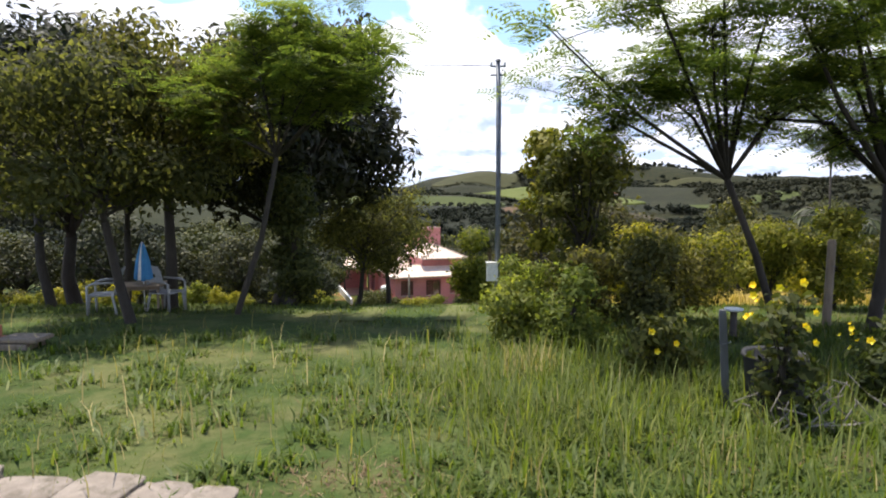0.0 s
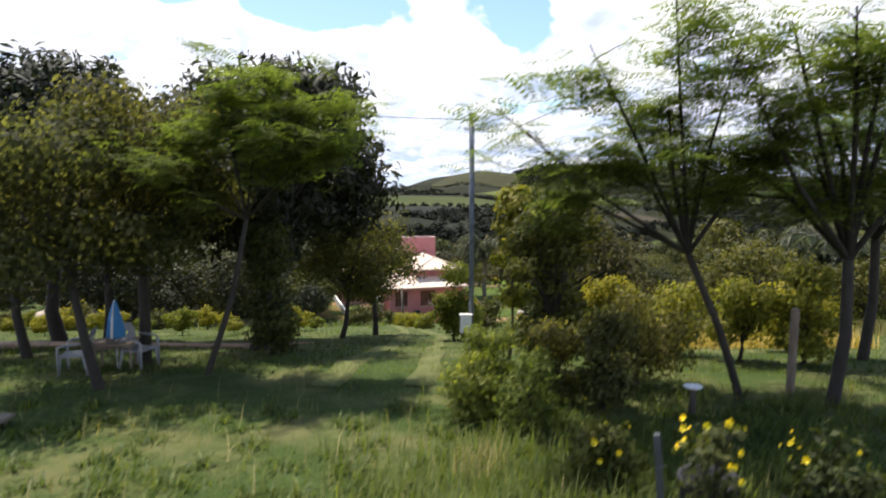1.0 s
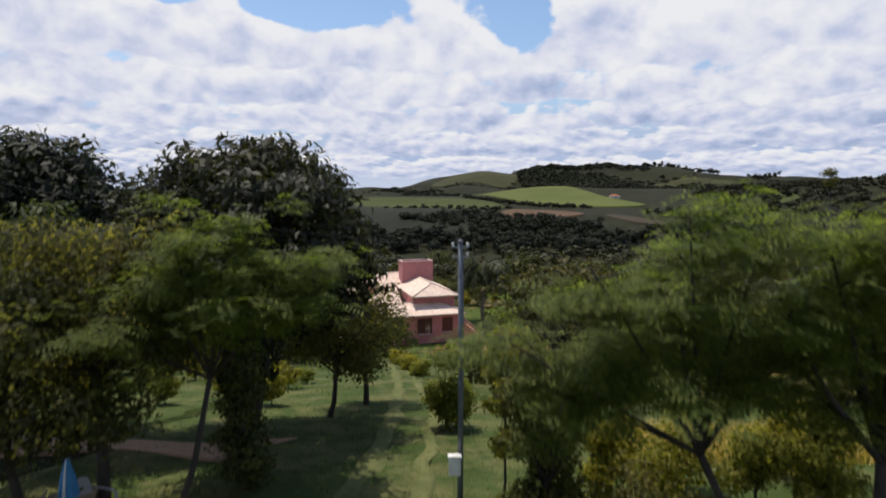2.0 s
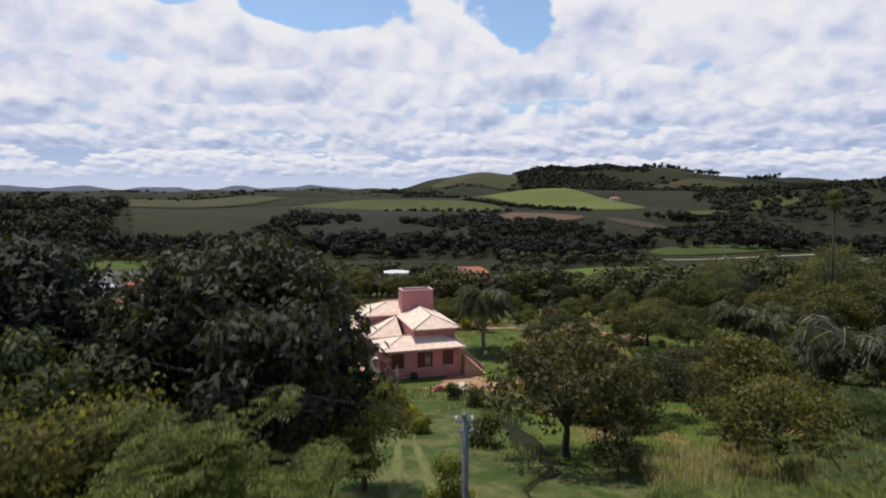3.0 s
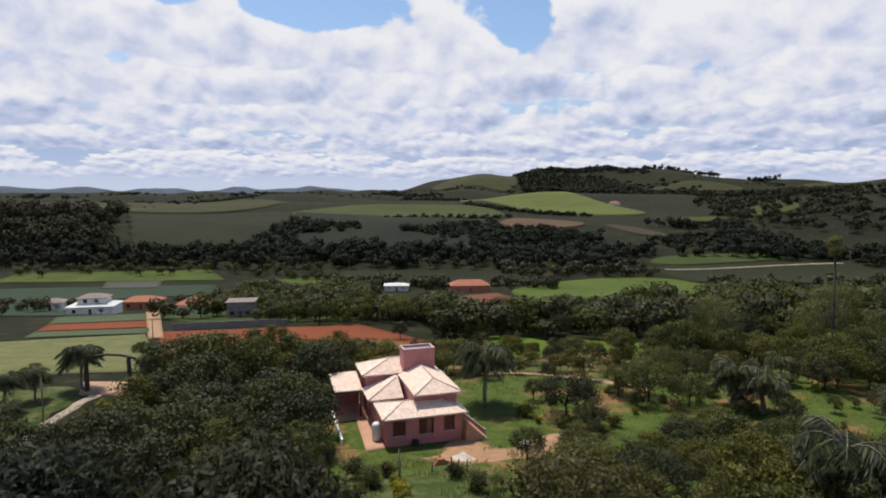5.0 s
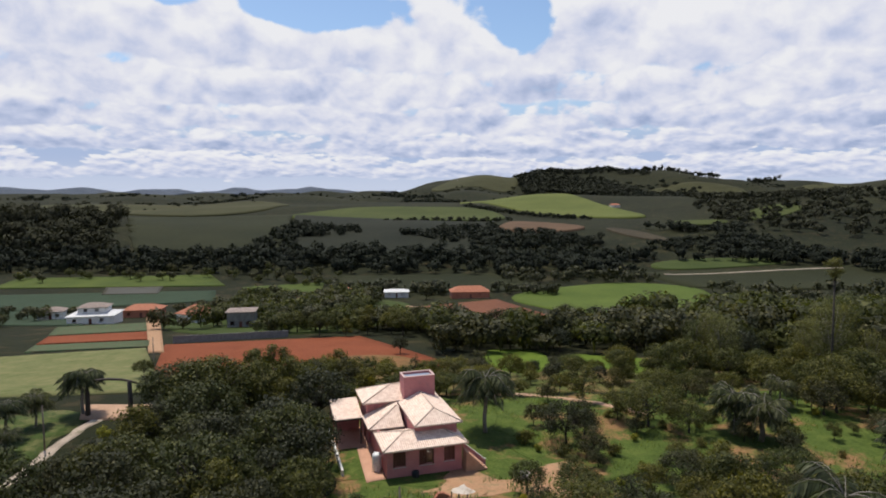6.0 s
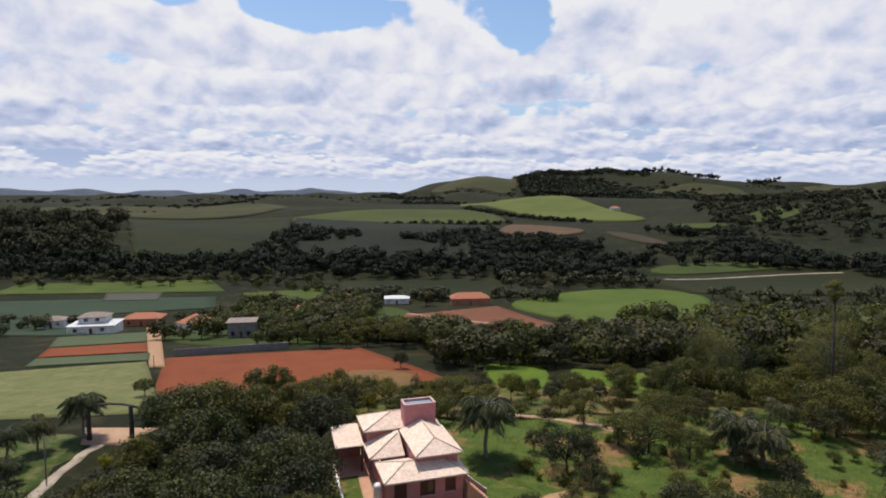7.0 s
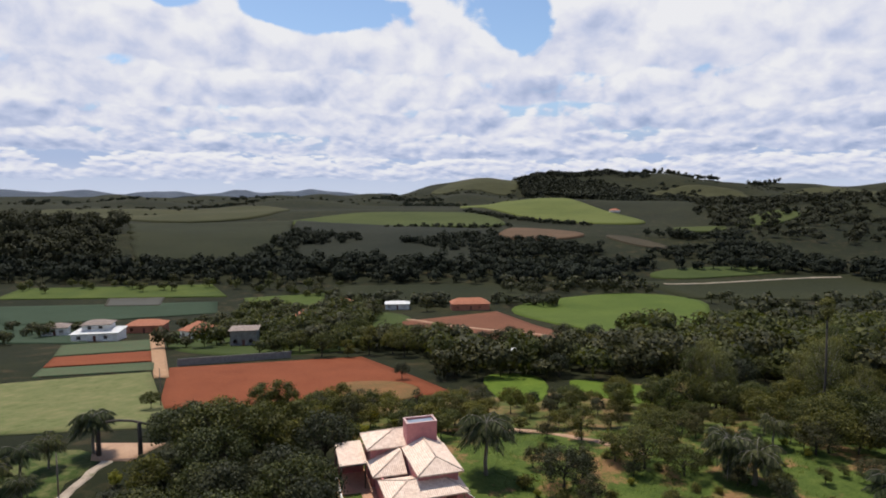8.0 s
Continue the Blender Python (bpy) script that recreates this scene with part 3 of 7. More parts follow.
def tree_thing(name, label, seed, tall, radius, z_mid, z_half, lobes, lobe_size, leaves, leaf, aspect, leaf_mat, bark_mat, trunk_r,
               lean=(0, 0), fork=0.45, flat=0.55, drop=0.0, shell=0.55, squash=0.75, category="tree", group="", twigs=2, dome=False):
    """A tree at the origin: trunk and limbs as one part, leaves in uneven clumps as the crown."""
    rng = np.random.default_rng(seed)
    root = new(name)
    clumps = lobes_in(rng, lobes, radius, z_mid, z_half, lobe_size, dome)
    lean3 = Vector((lean[0], lean[1], 0))
    clumps = [(c + lean3 * (c.z / tall), r) for c, r in clumps]
    top_z = z_mid * fork + 0.1
    crook = Vector((rng.uniform(-0.12, 0.12), rng.uniform(-0.12, 0.12), 0)) * tall * 0.35
    start = Vector((0, 0, -0.25))
    forkp = Vector((0, 0, top_z)) + lean3 * (top_z / tall)
    mid = start.lerp(forkp, 0.5) + crook * 0.5
    verts, faces = [], []
    tube_verts([start, Vector((0, 0, 0.1)), mid, forkp], [trunk_r * 1.5, trunk_r * 1.12, trunk_r * 0.92, trunk_r * 0.75], 7, verts, faces)
    main = forkp + Vector((0, 0, (z_mid - top_z) * 0.8)) + lean3 * 0.2
    tube_verts([forkp - Vector((0, 0, 0.1)), forkp.lerp(main, 0.5) + crook * 0.3, main], [trunk_r * 0.72, trunk_r * 0.5, trunk_r * 0.3], 6, verts, faces)
    for c, r in clumps:
        s = forkp.lerp(main, rng.uniform(0, 0.75))
        m = s.lerp(c, 0.5) + Vector((rng.uniform(-0.2, 0.2), rng.uniform(-0.2, 0.2), rng.uniform(-0.25, 0.15))) * r
        k = trunk_r * rng.uniform(0.28, 0.42)
        tube_verts([s, m, c] if twigs else [s, c], [k, k * 0.6, k * 0.25] if twigs else [k, k * 0.3], 4 if twigs else 3, verts, faces)
        for _ in range(twigs):
            e = c + Vector(rng.normal(size=3)) * r * 0.45
            tube_verts([m.lerp(c, 0.6), e], [k * 0.3, k * 0.1], 3, verts, faces)
    part("trunk", mesh_of("trunk", verts, faces, bark_mat, True), None, root)
    weight = np.array([r ** 2 for _, r in clumps])
    pick = rng.choice(len(clumps), leaves, p=weight / weight.sum())
    cc = np.array([c for c, _ in clumps])[pick]
    rr = np.array([r for _, r in clumps])[pick][:, None]
    way = rng.normal(size=(leaves, 3))
    way /= np.linalg.norm(way, axis=1, keepdims=True)
    dist = rng.uniform(0, 1, (leaves, 1)) ** (shell * 0.6)
    bump = 1 + 0.25 * np.sin(way[:, :1] * 7 + pick[:, None]) * np.sin(way[:, 1:2] * 6) + 0.15 * np.sin(way[:, 2:] * 11)
    pts = cc + way * np.array([1, 1, squash]) * rr * dist * bump
    crown = (quads_mesh if twigs else tris_mesh)("crown", leaf_corners(rng, pts, leaf, aspect, flat, drop, way), leaf_mat)
    out = pts - np.array([lean[0] * 0.6, lean[1] * 0.6, z_mid - z_half * 0.5])
    out /= np.linalg.norm(out, axis=1, keepdims=True) + 1e-9
    round_off(crown, way * 0.8 + out * 0.6 + np.array([0, 0, 0.25]), 0.42 if twigs == 0 else 0.40)
    part("crown", crown, None, root)
    return tagged(root, label, category, group)


def settle(x, y, scale=1.0, turn=0.0, sink=0.0, tall=1.0):
    return Matrix.LocRotScale((x, y, float(height(x, y)) - sink), Euler((0, 0, turn)), (scale, scale, scale * tall))


def draped(name, corners, material, label, lift=0.12, nx=14, ny=14, category="field", kind="structure", wobble=0.0):
    """A field laid on the land between four corners, with a small bank all round."""
    (ax, ay), (bx, by), (cx, cy), (dx, dy) = corners
    v, f = [], []
    for j in range(ny + 1):
        for i in range(nx + 1):
            s, t = i / nx, j / ny
            x = (ax * (1 - s) + bx * s) * (1 - t) + (dx * (1 - s) + cx * s) * t
            y = (ay * (1 - s) + by * s) * (1 - t) + (dy * (1 - s) + cy * s) * t
            if wobble:
                k = max(abs(s - 0.5), abs(t - 0.5)) * 2
                x += wobble * k * noise.noise((x * 0.22, y * 0.22, 3.0)) * 2 + wobble * 0.4 * k * noise.noise((x * 0.9, y * 0.9, 7.0))
                y += wobble * k * noise.noise((x * 0.22, y * 0.22, 9.0)) * 2
            v.append((x, y, float(height(x, y)) + lift))
    for j in range(ny):
        for i in range(nx):
            k = j * (nx + 1) + i
            f.append((k, k + 1, k + nx + 2, k + nx + 1))
    rim = [i for i in range(nx + 1)] + [j * (nx + 1) + nx for j in range(1, ny + 1)]
    rim += [ny * (nx + 1) + i for i in range(nx - 1, -1, -1)] + [j * (nx + 1) for j in range(ny - 1, 0, -1)]
    base = len(v)
    for k in rim:
        x, y, z = v[k]
        v.append((x, y, z - lift - 0.5))
    for i in range(len(rim)):
        j = (i + 1) % len(rim)
        f.append((rim[j], rim[i], base + i, base + j))
    return tagged(part(name, mesh_of(name, v, f, material, True), None), label, category, kind=kind)


def meadow(name, outline, material, label, lift=0.3, rings=9, rounds=2, category="field"):
    """A field with a free outline on the plan, its corners rounded, laid on the land with a small bank."""
    pts = [Vector(p) for p in outline]
    for _ in range(rounds):
        pts = [q for i, a in enumerate(pts) for b in (pts[(i + 1) % len(pts)],) for q in (a.lerp(b, 0.25), a.lerp(b, 0.75))]
    mid = sum(pts, Vector((0, 0))) / len(pts)
    n, v, f = len(pts), [], []
    for k in range(1, rings + 1):
        v += [(*(mid.lerp(q, k / rings)), 0) for q in pts]
    v = [(x, y, float(height(x, y)) + lift) for x, y, _ in v]
    v += [(x, y, z - lift - 0.6) for x, y, z in v[-n:]] + [(mid.x, mid.y, float(height(mid.x, mid.y)) + lift)]
    for k in range(rings):
        f += [(k * n + i, (k + 1) * n + i, (k + 1) * n + (i + 1) % n, k * n + (i + 1) % n) for i in range(n)]
    f += [(len(v) - 1, i, (i + 1) % n) for i in range(n)]
    area = sum(pts[i].x * pts[(i + 1) % n].y - pts[(i + 1) % n].x * pts[i].y for i in range(n))
    if area < 0:
        f = [q[::-1] for q in f]
    return tagged(part(name, mesh_of(name, v, f, material, True), None), label, category, kind="structure")


def ribbon(name, line, width, material, label, lift=0.08, category="path", wobble=0.15):
    """A path of even width along a line on the plan, laid on the land with a small bank."""
    pts = [Vector((x, y)) for x, y in line]
    run = [pts[i].lerp(pts[i + 1], k / 10) for i in range(len(pts) - 1) for k in range(10)] + [pts[-1]]
    run = [sum(run[max(0, i - 5):i + 6], Vector((0, 0))) / len(run[max(0, i - 5):i + 6]) for i in range(len(run))]
    v, f = [], []
    for i, p in enumerate(run):
        way = (run[min(i + 1, len(run) - 1)] - run[max(i - 1, 0)]).normalized()
        side = Vector((-way.y, way.x))
        for s in (-1, -0.9, -0.3, 0.3, 0.9, 1):
            q = p + side * (s * width / 2 + wobble * s * noise.noise((p.x * 0.6, p.y * 0.6, s)))
            v.append((q.x, q.y, float(height(q.x, q.y)) + (lift if abs(s) < 0.95 else -0.1)))
    for i in range(len(run) - 1):
        for j in range(5):
            k = i * 6 + j
            f.append((k, k + 1, k + 7, k + 6))
    return tagged(part(name, mesh_of(name, v, f, material, True), None), label, category, kind="structure")


# ---- the land ----
def build_ground():
    s = np.linspace(-1, 1, 201)
    xs = 9.0 * np.sinh(s * 6.9)
    q = np.linspace(0, 1, 290)
    ys = np.concatenate([np.linspace(-300, -12, 14), -10 + 14.0 * np.sinh(q * 6.53)])
    X, Y = np.meshgrid(xs, ys)
    Z = height(X, Y)
    near = np.exp(-((X / 30) ** 2) - (Y / 40) ** 2)
    Z = Z + near * 0.012 * (np.sin(X * 2.1 + Y) + np.sin(Y * 2.7 - X * 1.3))
    v = np.stack([X, Y, Z], -1).reshape(-1, 3)
    w, h = len(xs), len(ys)
    f = [(j * w + i, j * w + i + 1, (j + 1) * w + i + 1, (j + 1) * w + i) for j in range(h - 1) for i in range(w - 1)]
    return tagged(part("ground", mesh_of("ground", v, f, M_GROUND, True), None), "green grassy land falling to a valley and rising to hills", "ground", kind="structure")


build_ground()

# fields: four corners on the plan, going round
draped("field_1", ((-64.5, 142), (-21.5, 161), (3.6, 112), (-47.4, 100)), M_SOIL_RED, "ploughed field of bare orange-red soil")
draped("field_2", ((-17.4, 262), (27.3, 298), (52, 199), (-13.7, 204)), M_SOIL_DARK, "ploughed brown-red field below the trees", 0.3)
meadow("field_3", ((29, 300), (52, 333), (113, 366), (150, 340), (128, 285), (104, 234), (68, 218), (54, 240)), M_CROP_BRIGHT, "bright green pasture on the valley floor", 0.3, 12)
draped("field_4", ((-240, 311), (-123, 329), (-110, 293), (-180, 246)), M_CROP_BLUE, "blue-green vegetable crop in rows", 0.3)
draped("field_5", ((-118, 186), (-98, 202), (-84.4, 175.4), (-104.4, 161)), M_CROP_ROWS, "grey-green vegetable rows", 0.2)
draped("field_6", ((-103, 159), (-83, 172.8), (-73.5, 153), (-94.6, 142)), M_SOIL_RED, "narrow strip of bare red soil", 0.2)
draped("field_7", ((-93.5, 140), (-72, 150), (-66.3, 138), (-88, 128.6)), M_CROP_ROWS, "green strip of vegetable rows", 0.25)
draped("field_8", ((-92, 121), (-66, 136), (-39.6, 88), (-75, 80)), M_CROP_PALE, "pale mown field with dry cut rows", 0.15)
draped("field_9", ((-260, 372), (-150, 392), (-124, 346), (-250, 334)), M_CROP_MEADOW, "bright green meadow beside the pond", 0.4)
draped("field_10", ((-112, 340), (-70, 358), (-62, 312), (-96, 298)), M_CROP_MEADOW, "bright green meadow among village trees", 0.4)

draped("field_12", ((-372, 720), (-190, 765), (-112, 441), (-235, 459)), M_CROP_CLOUDED, "green pasture on the far slope, cloud shade in its colour", 2.2, 24, 24, wobble=3.0)
draped("field_13", ((-186, 765), (55, 640), (49, 444), (-108, 424)), M_CROP_SHADE, "rough pasture on the far slope, cloud shade in its colour", 2.4, 24, 24, wobble=3.0)
meadow("field_14", ((-214, 735), (-160, 830), (-112, 899), (15, 972), (60, 930), (85, 856), (78, 725), (-66, 692)), M_CROP_RIDGE, "light green pasture along the far ridge", 1.4, 14)
meadow("field_15", ((14, 1327), (120, 1700), (212, 1900), (240, 1400), (238, 1150), (253, 984), (262, 715), (189, 758), (100, 921)), M_CROP_SUN, "green pasture on the far hillside, sunlight in its colour", 1.4, 20)
meadow("field_16", ((50, 570), (66, 650), (84, 709), (156, 612), (108, 560)), M_FALLOW, "fallow brown field on the far slope", 1.6)
draped("field_17", ((-70, 384), (56, 400), (48, 326), (-50, 318)), M_CROP_CLOUDED, "green meadow on the valley floor", 0.4)
draped("field_18", ((-215, 275), (-150, 243), (-112, 190), (-170, 190)), M_CROP_BLUE, "blue-green crop beside the village", 0.25)
draped("field_19", ((130, 405), (330, 440), (300, 330), (140, 340)), M_CROP_CLOUDED, "green meadow by the valley road", 0.4)
meadow("field_20", ((-70, 2300), (5, 2650), (60, 2900), (340, 2900), (330, 2600), (270, 2350), (100, 2400)), M_CROP_TAN, "dry tan pasture on the far dome", 1.4, 14)
meadow("field_21", ((-801, 1097), (-636, 1255), (-435, 1215), (-330, 1167), (-262, 1080), (-228, 800), (-371, 738)), M_CROP_TAN, "dull yellow pasture on the far ridge", 1.4, 16)
meadow("field_23", ((155, 602), (181, 594), (205, 519), (172, 535)), M_FALLOW_DULL, "narrow fallow strip between trees", 1.4)
meadow("field_24", ((748, 2323), (906, 2342), (1083, 2301), (1094, 2151), (820, 1600), (700, 1700)), M_CROP_TAN, "dry pasture on the hill beside the dome", 1.4, 14)
meadow("field_25", ((322, 680), (433, 792), (444, 737), (378, 668), (329, 646)), M_CROP_RIDGE, "light green pasture in the side valley", 2.0)
meadow("field_26", ((1300, 2407), (1650, 2400), (1500, 1900), (1200, 1700), (1100, 1900)), M_CROP_TAN, "dry pasture on the far right hills", 1.4, 12)
meadow("field_27", ((247, 667), (313, 661), (287, 618), (238, 626)), M_CROP_RIDGE, "small meadow in the side valley", 1.6)
meadow("field_28", ((-22, 124), (-10, 126), (-3, 118), (-6, 106), (-19, 110)), M_THIN_GRASS, "thin grass growing over the red field", 0.16, 8)
meadow("field_32", ((-106, 236), (-84, 262), (-50, 300), (-12, 292), (-14, 215), (-28, 168), (-58, 160), (-84, 178)), M_CROP_VALLEY, "rough green grass between the village trees", 0.12, 12)
meadow("field_29", ((152, 441), (222, 459), (265, 444), (205, 424), (142, 411)), M_CROP_VALLEY, "green meadow along the valley road", 0.7)
meadow("field_30", ((8, 133), (21, 134), (22, 118), (17, 103), (10, 108)), M_CROP_FRESH, "small bright green clearing among trees", 0.2)
meadow("field_31", ((26, 128), (37, 122), (47, 118), (43, 101), (33, 105), (27, 114)), M_CROP_FRESH, "small bright green clearing among trees", 0.2)
draped("field_22", ((-4600, 4700), (-350, 4700), (-350, 3300), (-4600, 3300)), M_FOREST_HAZED, "forest on the distant ridge, tinted blue for haze", 4.0, 60, 24, category="forest")
draped("pond", ((-188, 338), (-158, 342), (-149, 317), (-177, 314)), M_WATER, "still brown fish pond", 0.5, category="pond")
draped("dirt_road_1", ((-107.5, 220), (-102.5, 220), (-58.4, 128.6), (-61.8, 128.6)), M_YARD, "orange dirt road between the fields", 0.22, 4, 30, category="road")
ribbon("dirt_road_2", ((140, 398), (165, 398), (205, 409), (252, 420.5), (290, 424)), 1.9, M_TRACK, "pale dirt road across the valley", 0.7, "road", 0.8)
draped("dirt_road_3", ((-16, 268), (-13, 268), (60, 192), (56, 192)), M_DIRT, "orange farm track beside the field", 0.45, 3, 30, category="road")
ribbon("driveway_1", ((-40.5, 76.5), (-41.2, 72), (-40.9, 66.4), (-40.2, 60.8), (-39, 54)), 1.25, M_TRACK, "pale worn drive leading to the gate", 0.10, "road", 0.35)
ribbon("garden_path", ((4.5, 85.5), (10, 87), (16, 84.5), (22, 79.5), (27, 74)), 1.6, M_DIRT, "bare earth path through the orchard", 0.09, "path", 0.7)
ribbon("worn_track_1", ((-3.3, 47.3), (-1.6, 34), (-1.0, 25), (-0.9, 16), (-1.2, 13), (-1.6, 9)), 0.55, M_LAWN_WORN, "worn yellowish wheel track over the lawn", 0.075, "path", 0.35)
ribbon("worn_track_2", ((-1.9, 42.5), (0.1, 28.3), (0.6, 21.8), (0.5, 17.2), (0.4, 13.2), (0.0, 9)), 0.5, M_LAWN_WORN, "worn yellowish wheel track over the lawn", 0.075, "path", 0.35)
draped("gate_apron", ((-46.0, 79.5), (-36.5, 79.5), (-38.0, 73.5), (-43, 73.5)), M_DIRT, "bare earth in front of the gate", 0.13, 6, 6, category="ground")
draped("lawn_1", ((-9, 50), (3.0, 52), (7.5, -9), (-9, -9)), M_LAWN, "mown green lawn leading down to the house", 0.05, 24, 76, category="lawn", wobble=1.3)
draped("lawn_2", ((5.5, 84), (64, 92), (62, 56), (8.5, 59)), M_WEEDY, "green grass with worn orange earth under orchard trees", 0.05, 50, 34, category="lawn", wobble=1.3)
draped("lawn_3", ((-30, 40), (-9.2, 40), (-8.2, 19.6), (-26, 19.6)), M_LAWN, "sunny grass behind the shade trees", 0.05, 20, 24, category="lawn", wobble=1.3)
draped("lawn_4", ((5.2, 30), (22, 30), (16, 7), (5.1, 7)), M_LAWN, "sunny grass between the bushes", 0.05, 20, 24, category="lawn", wobble=1.3)
draped("lawn_6", ((-9.5, 57.0), (9.5, 57.4), (9.0, 50), (-9.5, 50)), M_WEEDY, "weedy grass with bare earth in front of the house", 0.03, 24, 14, category="lawn", wobble=1.0)
draped("lawn_7", ((6, 56), (46, 56), (40, 28), (6, 28)), M_WEEDY, "grass and worn earth under the orchard", 0.04, 40, 30, category="lawn", wobble=1.3)
draped("lawn_8", ((-13, 84), (6.5, 84), (9.2, 57), (-11.5, 57)), M_WEEDY, "weedy grass round the pink house", 0.028, 30, 40, category="lawn", wobble=1.0)
draped("lawn_9", ((-24, 100), (58, 128), (62, 90.5), (-22, 84.5)), M_ORCHARD, "rough grass between the trees behind the house", 0.03, 50, 24, category="lawn", wobble=1.0)
draped("lawn_5", ((-60, 76), (-42.0, 76), (-41.0, 52), (-60, 52)), M_LAWN, "green grass beside the driveway", 0.05, 12, 12, category="lawn", wobble=1.3)
draped("soil_patch", ((-15, 19.4), (-3.4, 18.2), (-3.8, 16.0), (-15, 16.4)), M_DIRT, "bare brown earth under the shade trees", 0.09, 24, 8, category="ground", wobble=1.3)
draped("yard_soil", ((-1.5, 57.2), (12.5, 61.5), (13.5, 54.2), (-0.5, 54.0)), M_YARD, "bare orange earth of the yard", 0.06, 40, 18, category="ground", wobble=2.0)
draped("side_paving", ((-9.6, 69.5), (-6.8, 70.3), (-4.75, 58.0), (-6.5, 57.2)), M_PAVING, "terracotta paving beside the house", 0.07, 6, 16, category="paving")


# ---- the pink house ----
def slab_roof(faces_top, thick=0.14):
    """Roof planes given as corner loops, closed underneath and at the edges."""
    bm = bmesh.new()
    cache = {}

    def vert(p):
        k = tuple(round(c, 3) for c in p)
        if k not in cache:
            cache[k] = bm.verts.new(k)
        return cache[k]

    top = [bm.faces.new([vert(p) for p in loop]) for loop in faces_top]
    bm.normal_update()
    r = bmesh.ops.extrude_face_region(bm, geom=top)
    for el in r["geom"]:
        if isinstance(el, bmesh.types.BMVert):
            el.co.z += thick
    bmesh.ops.recalc_face_normals(bm, faces=bm.faces[:])
    return bm


def hip(u0, u1, v0, v1, ze, zr, a, b, axis="u"):
    """Planes of a hipped roof: a and b are where the ridge starts and ends along its axis."""
    if axis == "u":
        m = (v0 + v1) / 2
        A, B = (a, m, zr), (b, m, zr)
        return [[(u0, v0, ze), (u1, v0, ze), B, A], [(u1, v1, ze), (u0, v1, ze), A, B], [(u0, v1, ze), (u0, v0, ze), A], [(u1, v0, ze), (u1, v1, ze), B]]
    m = (u0 + u1) / 2
    A, B = (m, a, zr), (m, b, zr)
    out = [[(u0, v1, ze), (u0, v0, ze), A, B], [(u1, v0, ze), (u1, v1, ze), B, A], [(u0, v0, ze), (u1, v0, ze), A]]
    if b < v1 - 0.05:
        out.append([(u1, v1, ze), (u0, v1, ze), B])
    return out


def ridge_caps(lines, r=0.075):
    return tube_mesh("ridge_cap", [([a, b], [r, r]) for a, b in lines], 6, M_RIDGE)


def wall_bm(axis, at, a0, a1, z0, z1, holes=(), thick=0.2):
    """A wall with openings right through it, along u (axis 'u', front face at v = at) or along v."""
    us = sorted({a0, a1, *[h[0] for h in holes], *[h[1] for h in holes]})
    zs = sorted({z0, z1, *[h[2] for h in holes], *[h[3] for h in holes]})
    bm = bmesh.new()
    for i in range(len(us) - 1):
        for j in range(len(zs) - 1):
            cu, cz = (us[i] + us[i + 1]) / 2, (zs[j] + zs[j + 1]) / 2
            if any(h[0] < cu < h[1] and h[2] < cz < h[3] for h in holes):
                continue
            lo, hi = (us[i], at), (us[i + 1], at + thick)
            if axis == "v":
                lo, hi = (at, us[i]), (at + thick, us[i + 1])
            r = bmesh.ops.create_cube(bm, size=1.0)
            for v in r["verts"]:
                v.co = Vector(((lo[0] + hi[0]) / 2 + v.co.x * (hi[0] - lo[0]), (lo[1] + hi[1]) / 2 + v.co.y * (hi[1] - lo[1]), (zs[j] + zs[j + 1]) / 2 + v.co.z * (zs[j + 1] - zs[j])))
    bmesh.ops.remove_doubles(bm, verts=bm.verts[:], dist=0.0005)
    inner = [f for f in bm.faces if any(g is not f and (g.calc_center_median() - f.calc_center_median()).length < 1e-4 for e in f.edges for g in e.link_faces)]
    bmesh.ops.delete(bm, geom=inner, context="FACES_ONLY")
    return bm


def shutter_window(root, u0, u1, z0, z1, v, ajar=False):
    """A timber window in its opening: casing, sill, two louvred leaves."""
    w = part("window", box_bm((u0 - 0.06, v - 0.03, z0 - 0.06, u0 + 0.05, v + 0.12, z1 + 0.06), (u1 - 0.05, v - 0.03, z0 - 0.06, u1 + 0.06, v + 0.12, z1 + 0.06),
             (u0 + 0.05, v - 0.03, z1 - 0.05, u1 - 0.05, v + 0.12, z1 + 0.06)), M_SHUTTER, root, "dark red timber window with louvred shutters")
    part("sill", box_bm((u0 - 0.12, v - 0.09, z0 - 0.11, u1 + 0.12, v + 0.12, z0 - 0.06), bevel=0.01), M_CONCRETE, w)
    mid = (u0 + u1) / 2
    for a, b in ((u0 + 0.05, mid - 0.01), (mid + 0.01, u1 - 0.05)):
        k = 9
        slats = [(a, v + 0.02, z0, a + 0.06, v + 0.07, z1 - 0.05), (b - 0.06, v + 0.02, z0, b, v + 0.07, z1 - 0.05)]
        slats += [(a + 0.06, v + 0.03, z0 + (z1 - 0.05 - z0) * i / k + 0.01, b - 0.06, v + 0.06, z0 + (z1 - 0.05 - z0) * (i + 0.72) / k) for i in range(k)]
        if not (ajar and a > mid):
            part("shutter", box_bm(*slats), M_SHUTTER, w)
    part("pane", box_bm((u0 + 0.05, v + 0.13, z0, u1 - 0.05, v + 0.14, z1 - 0.05)), M_GLASS, w)
    return w


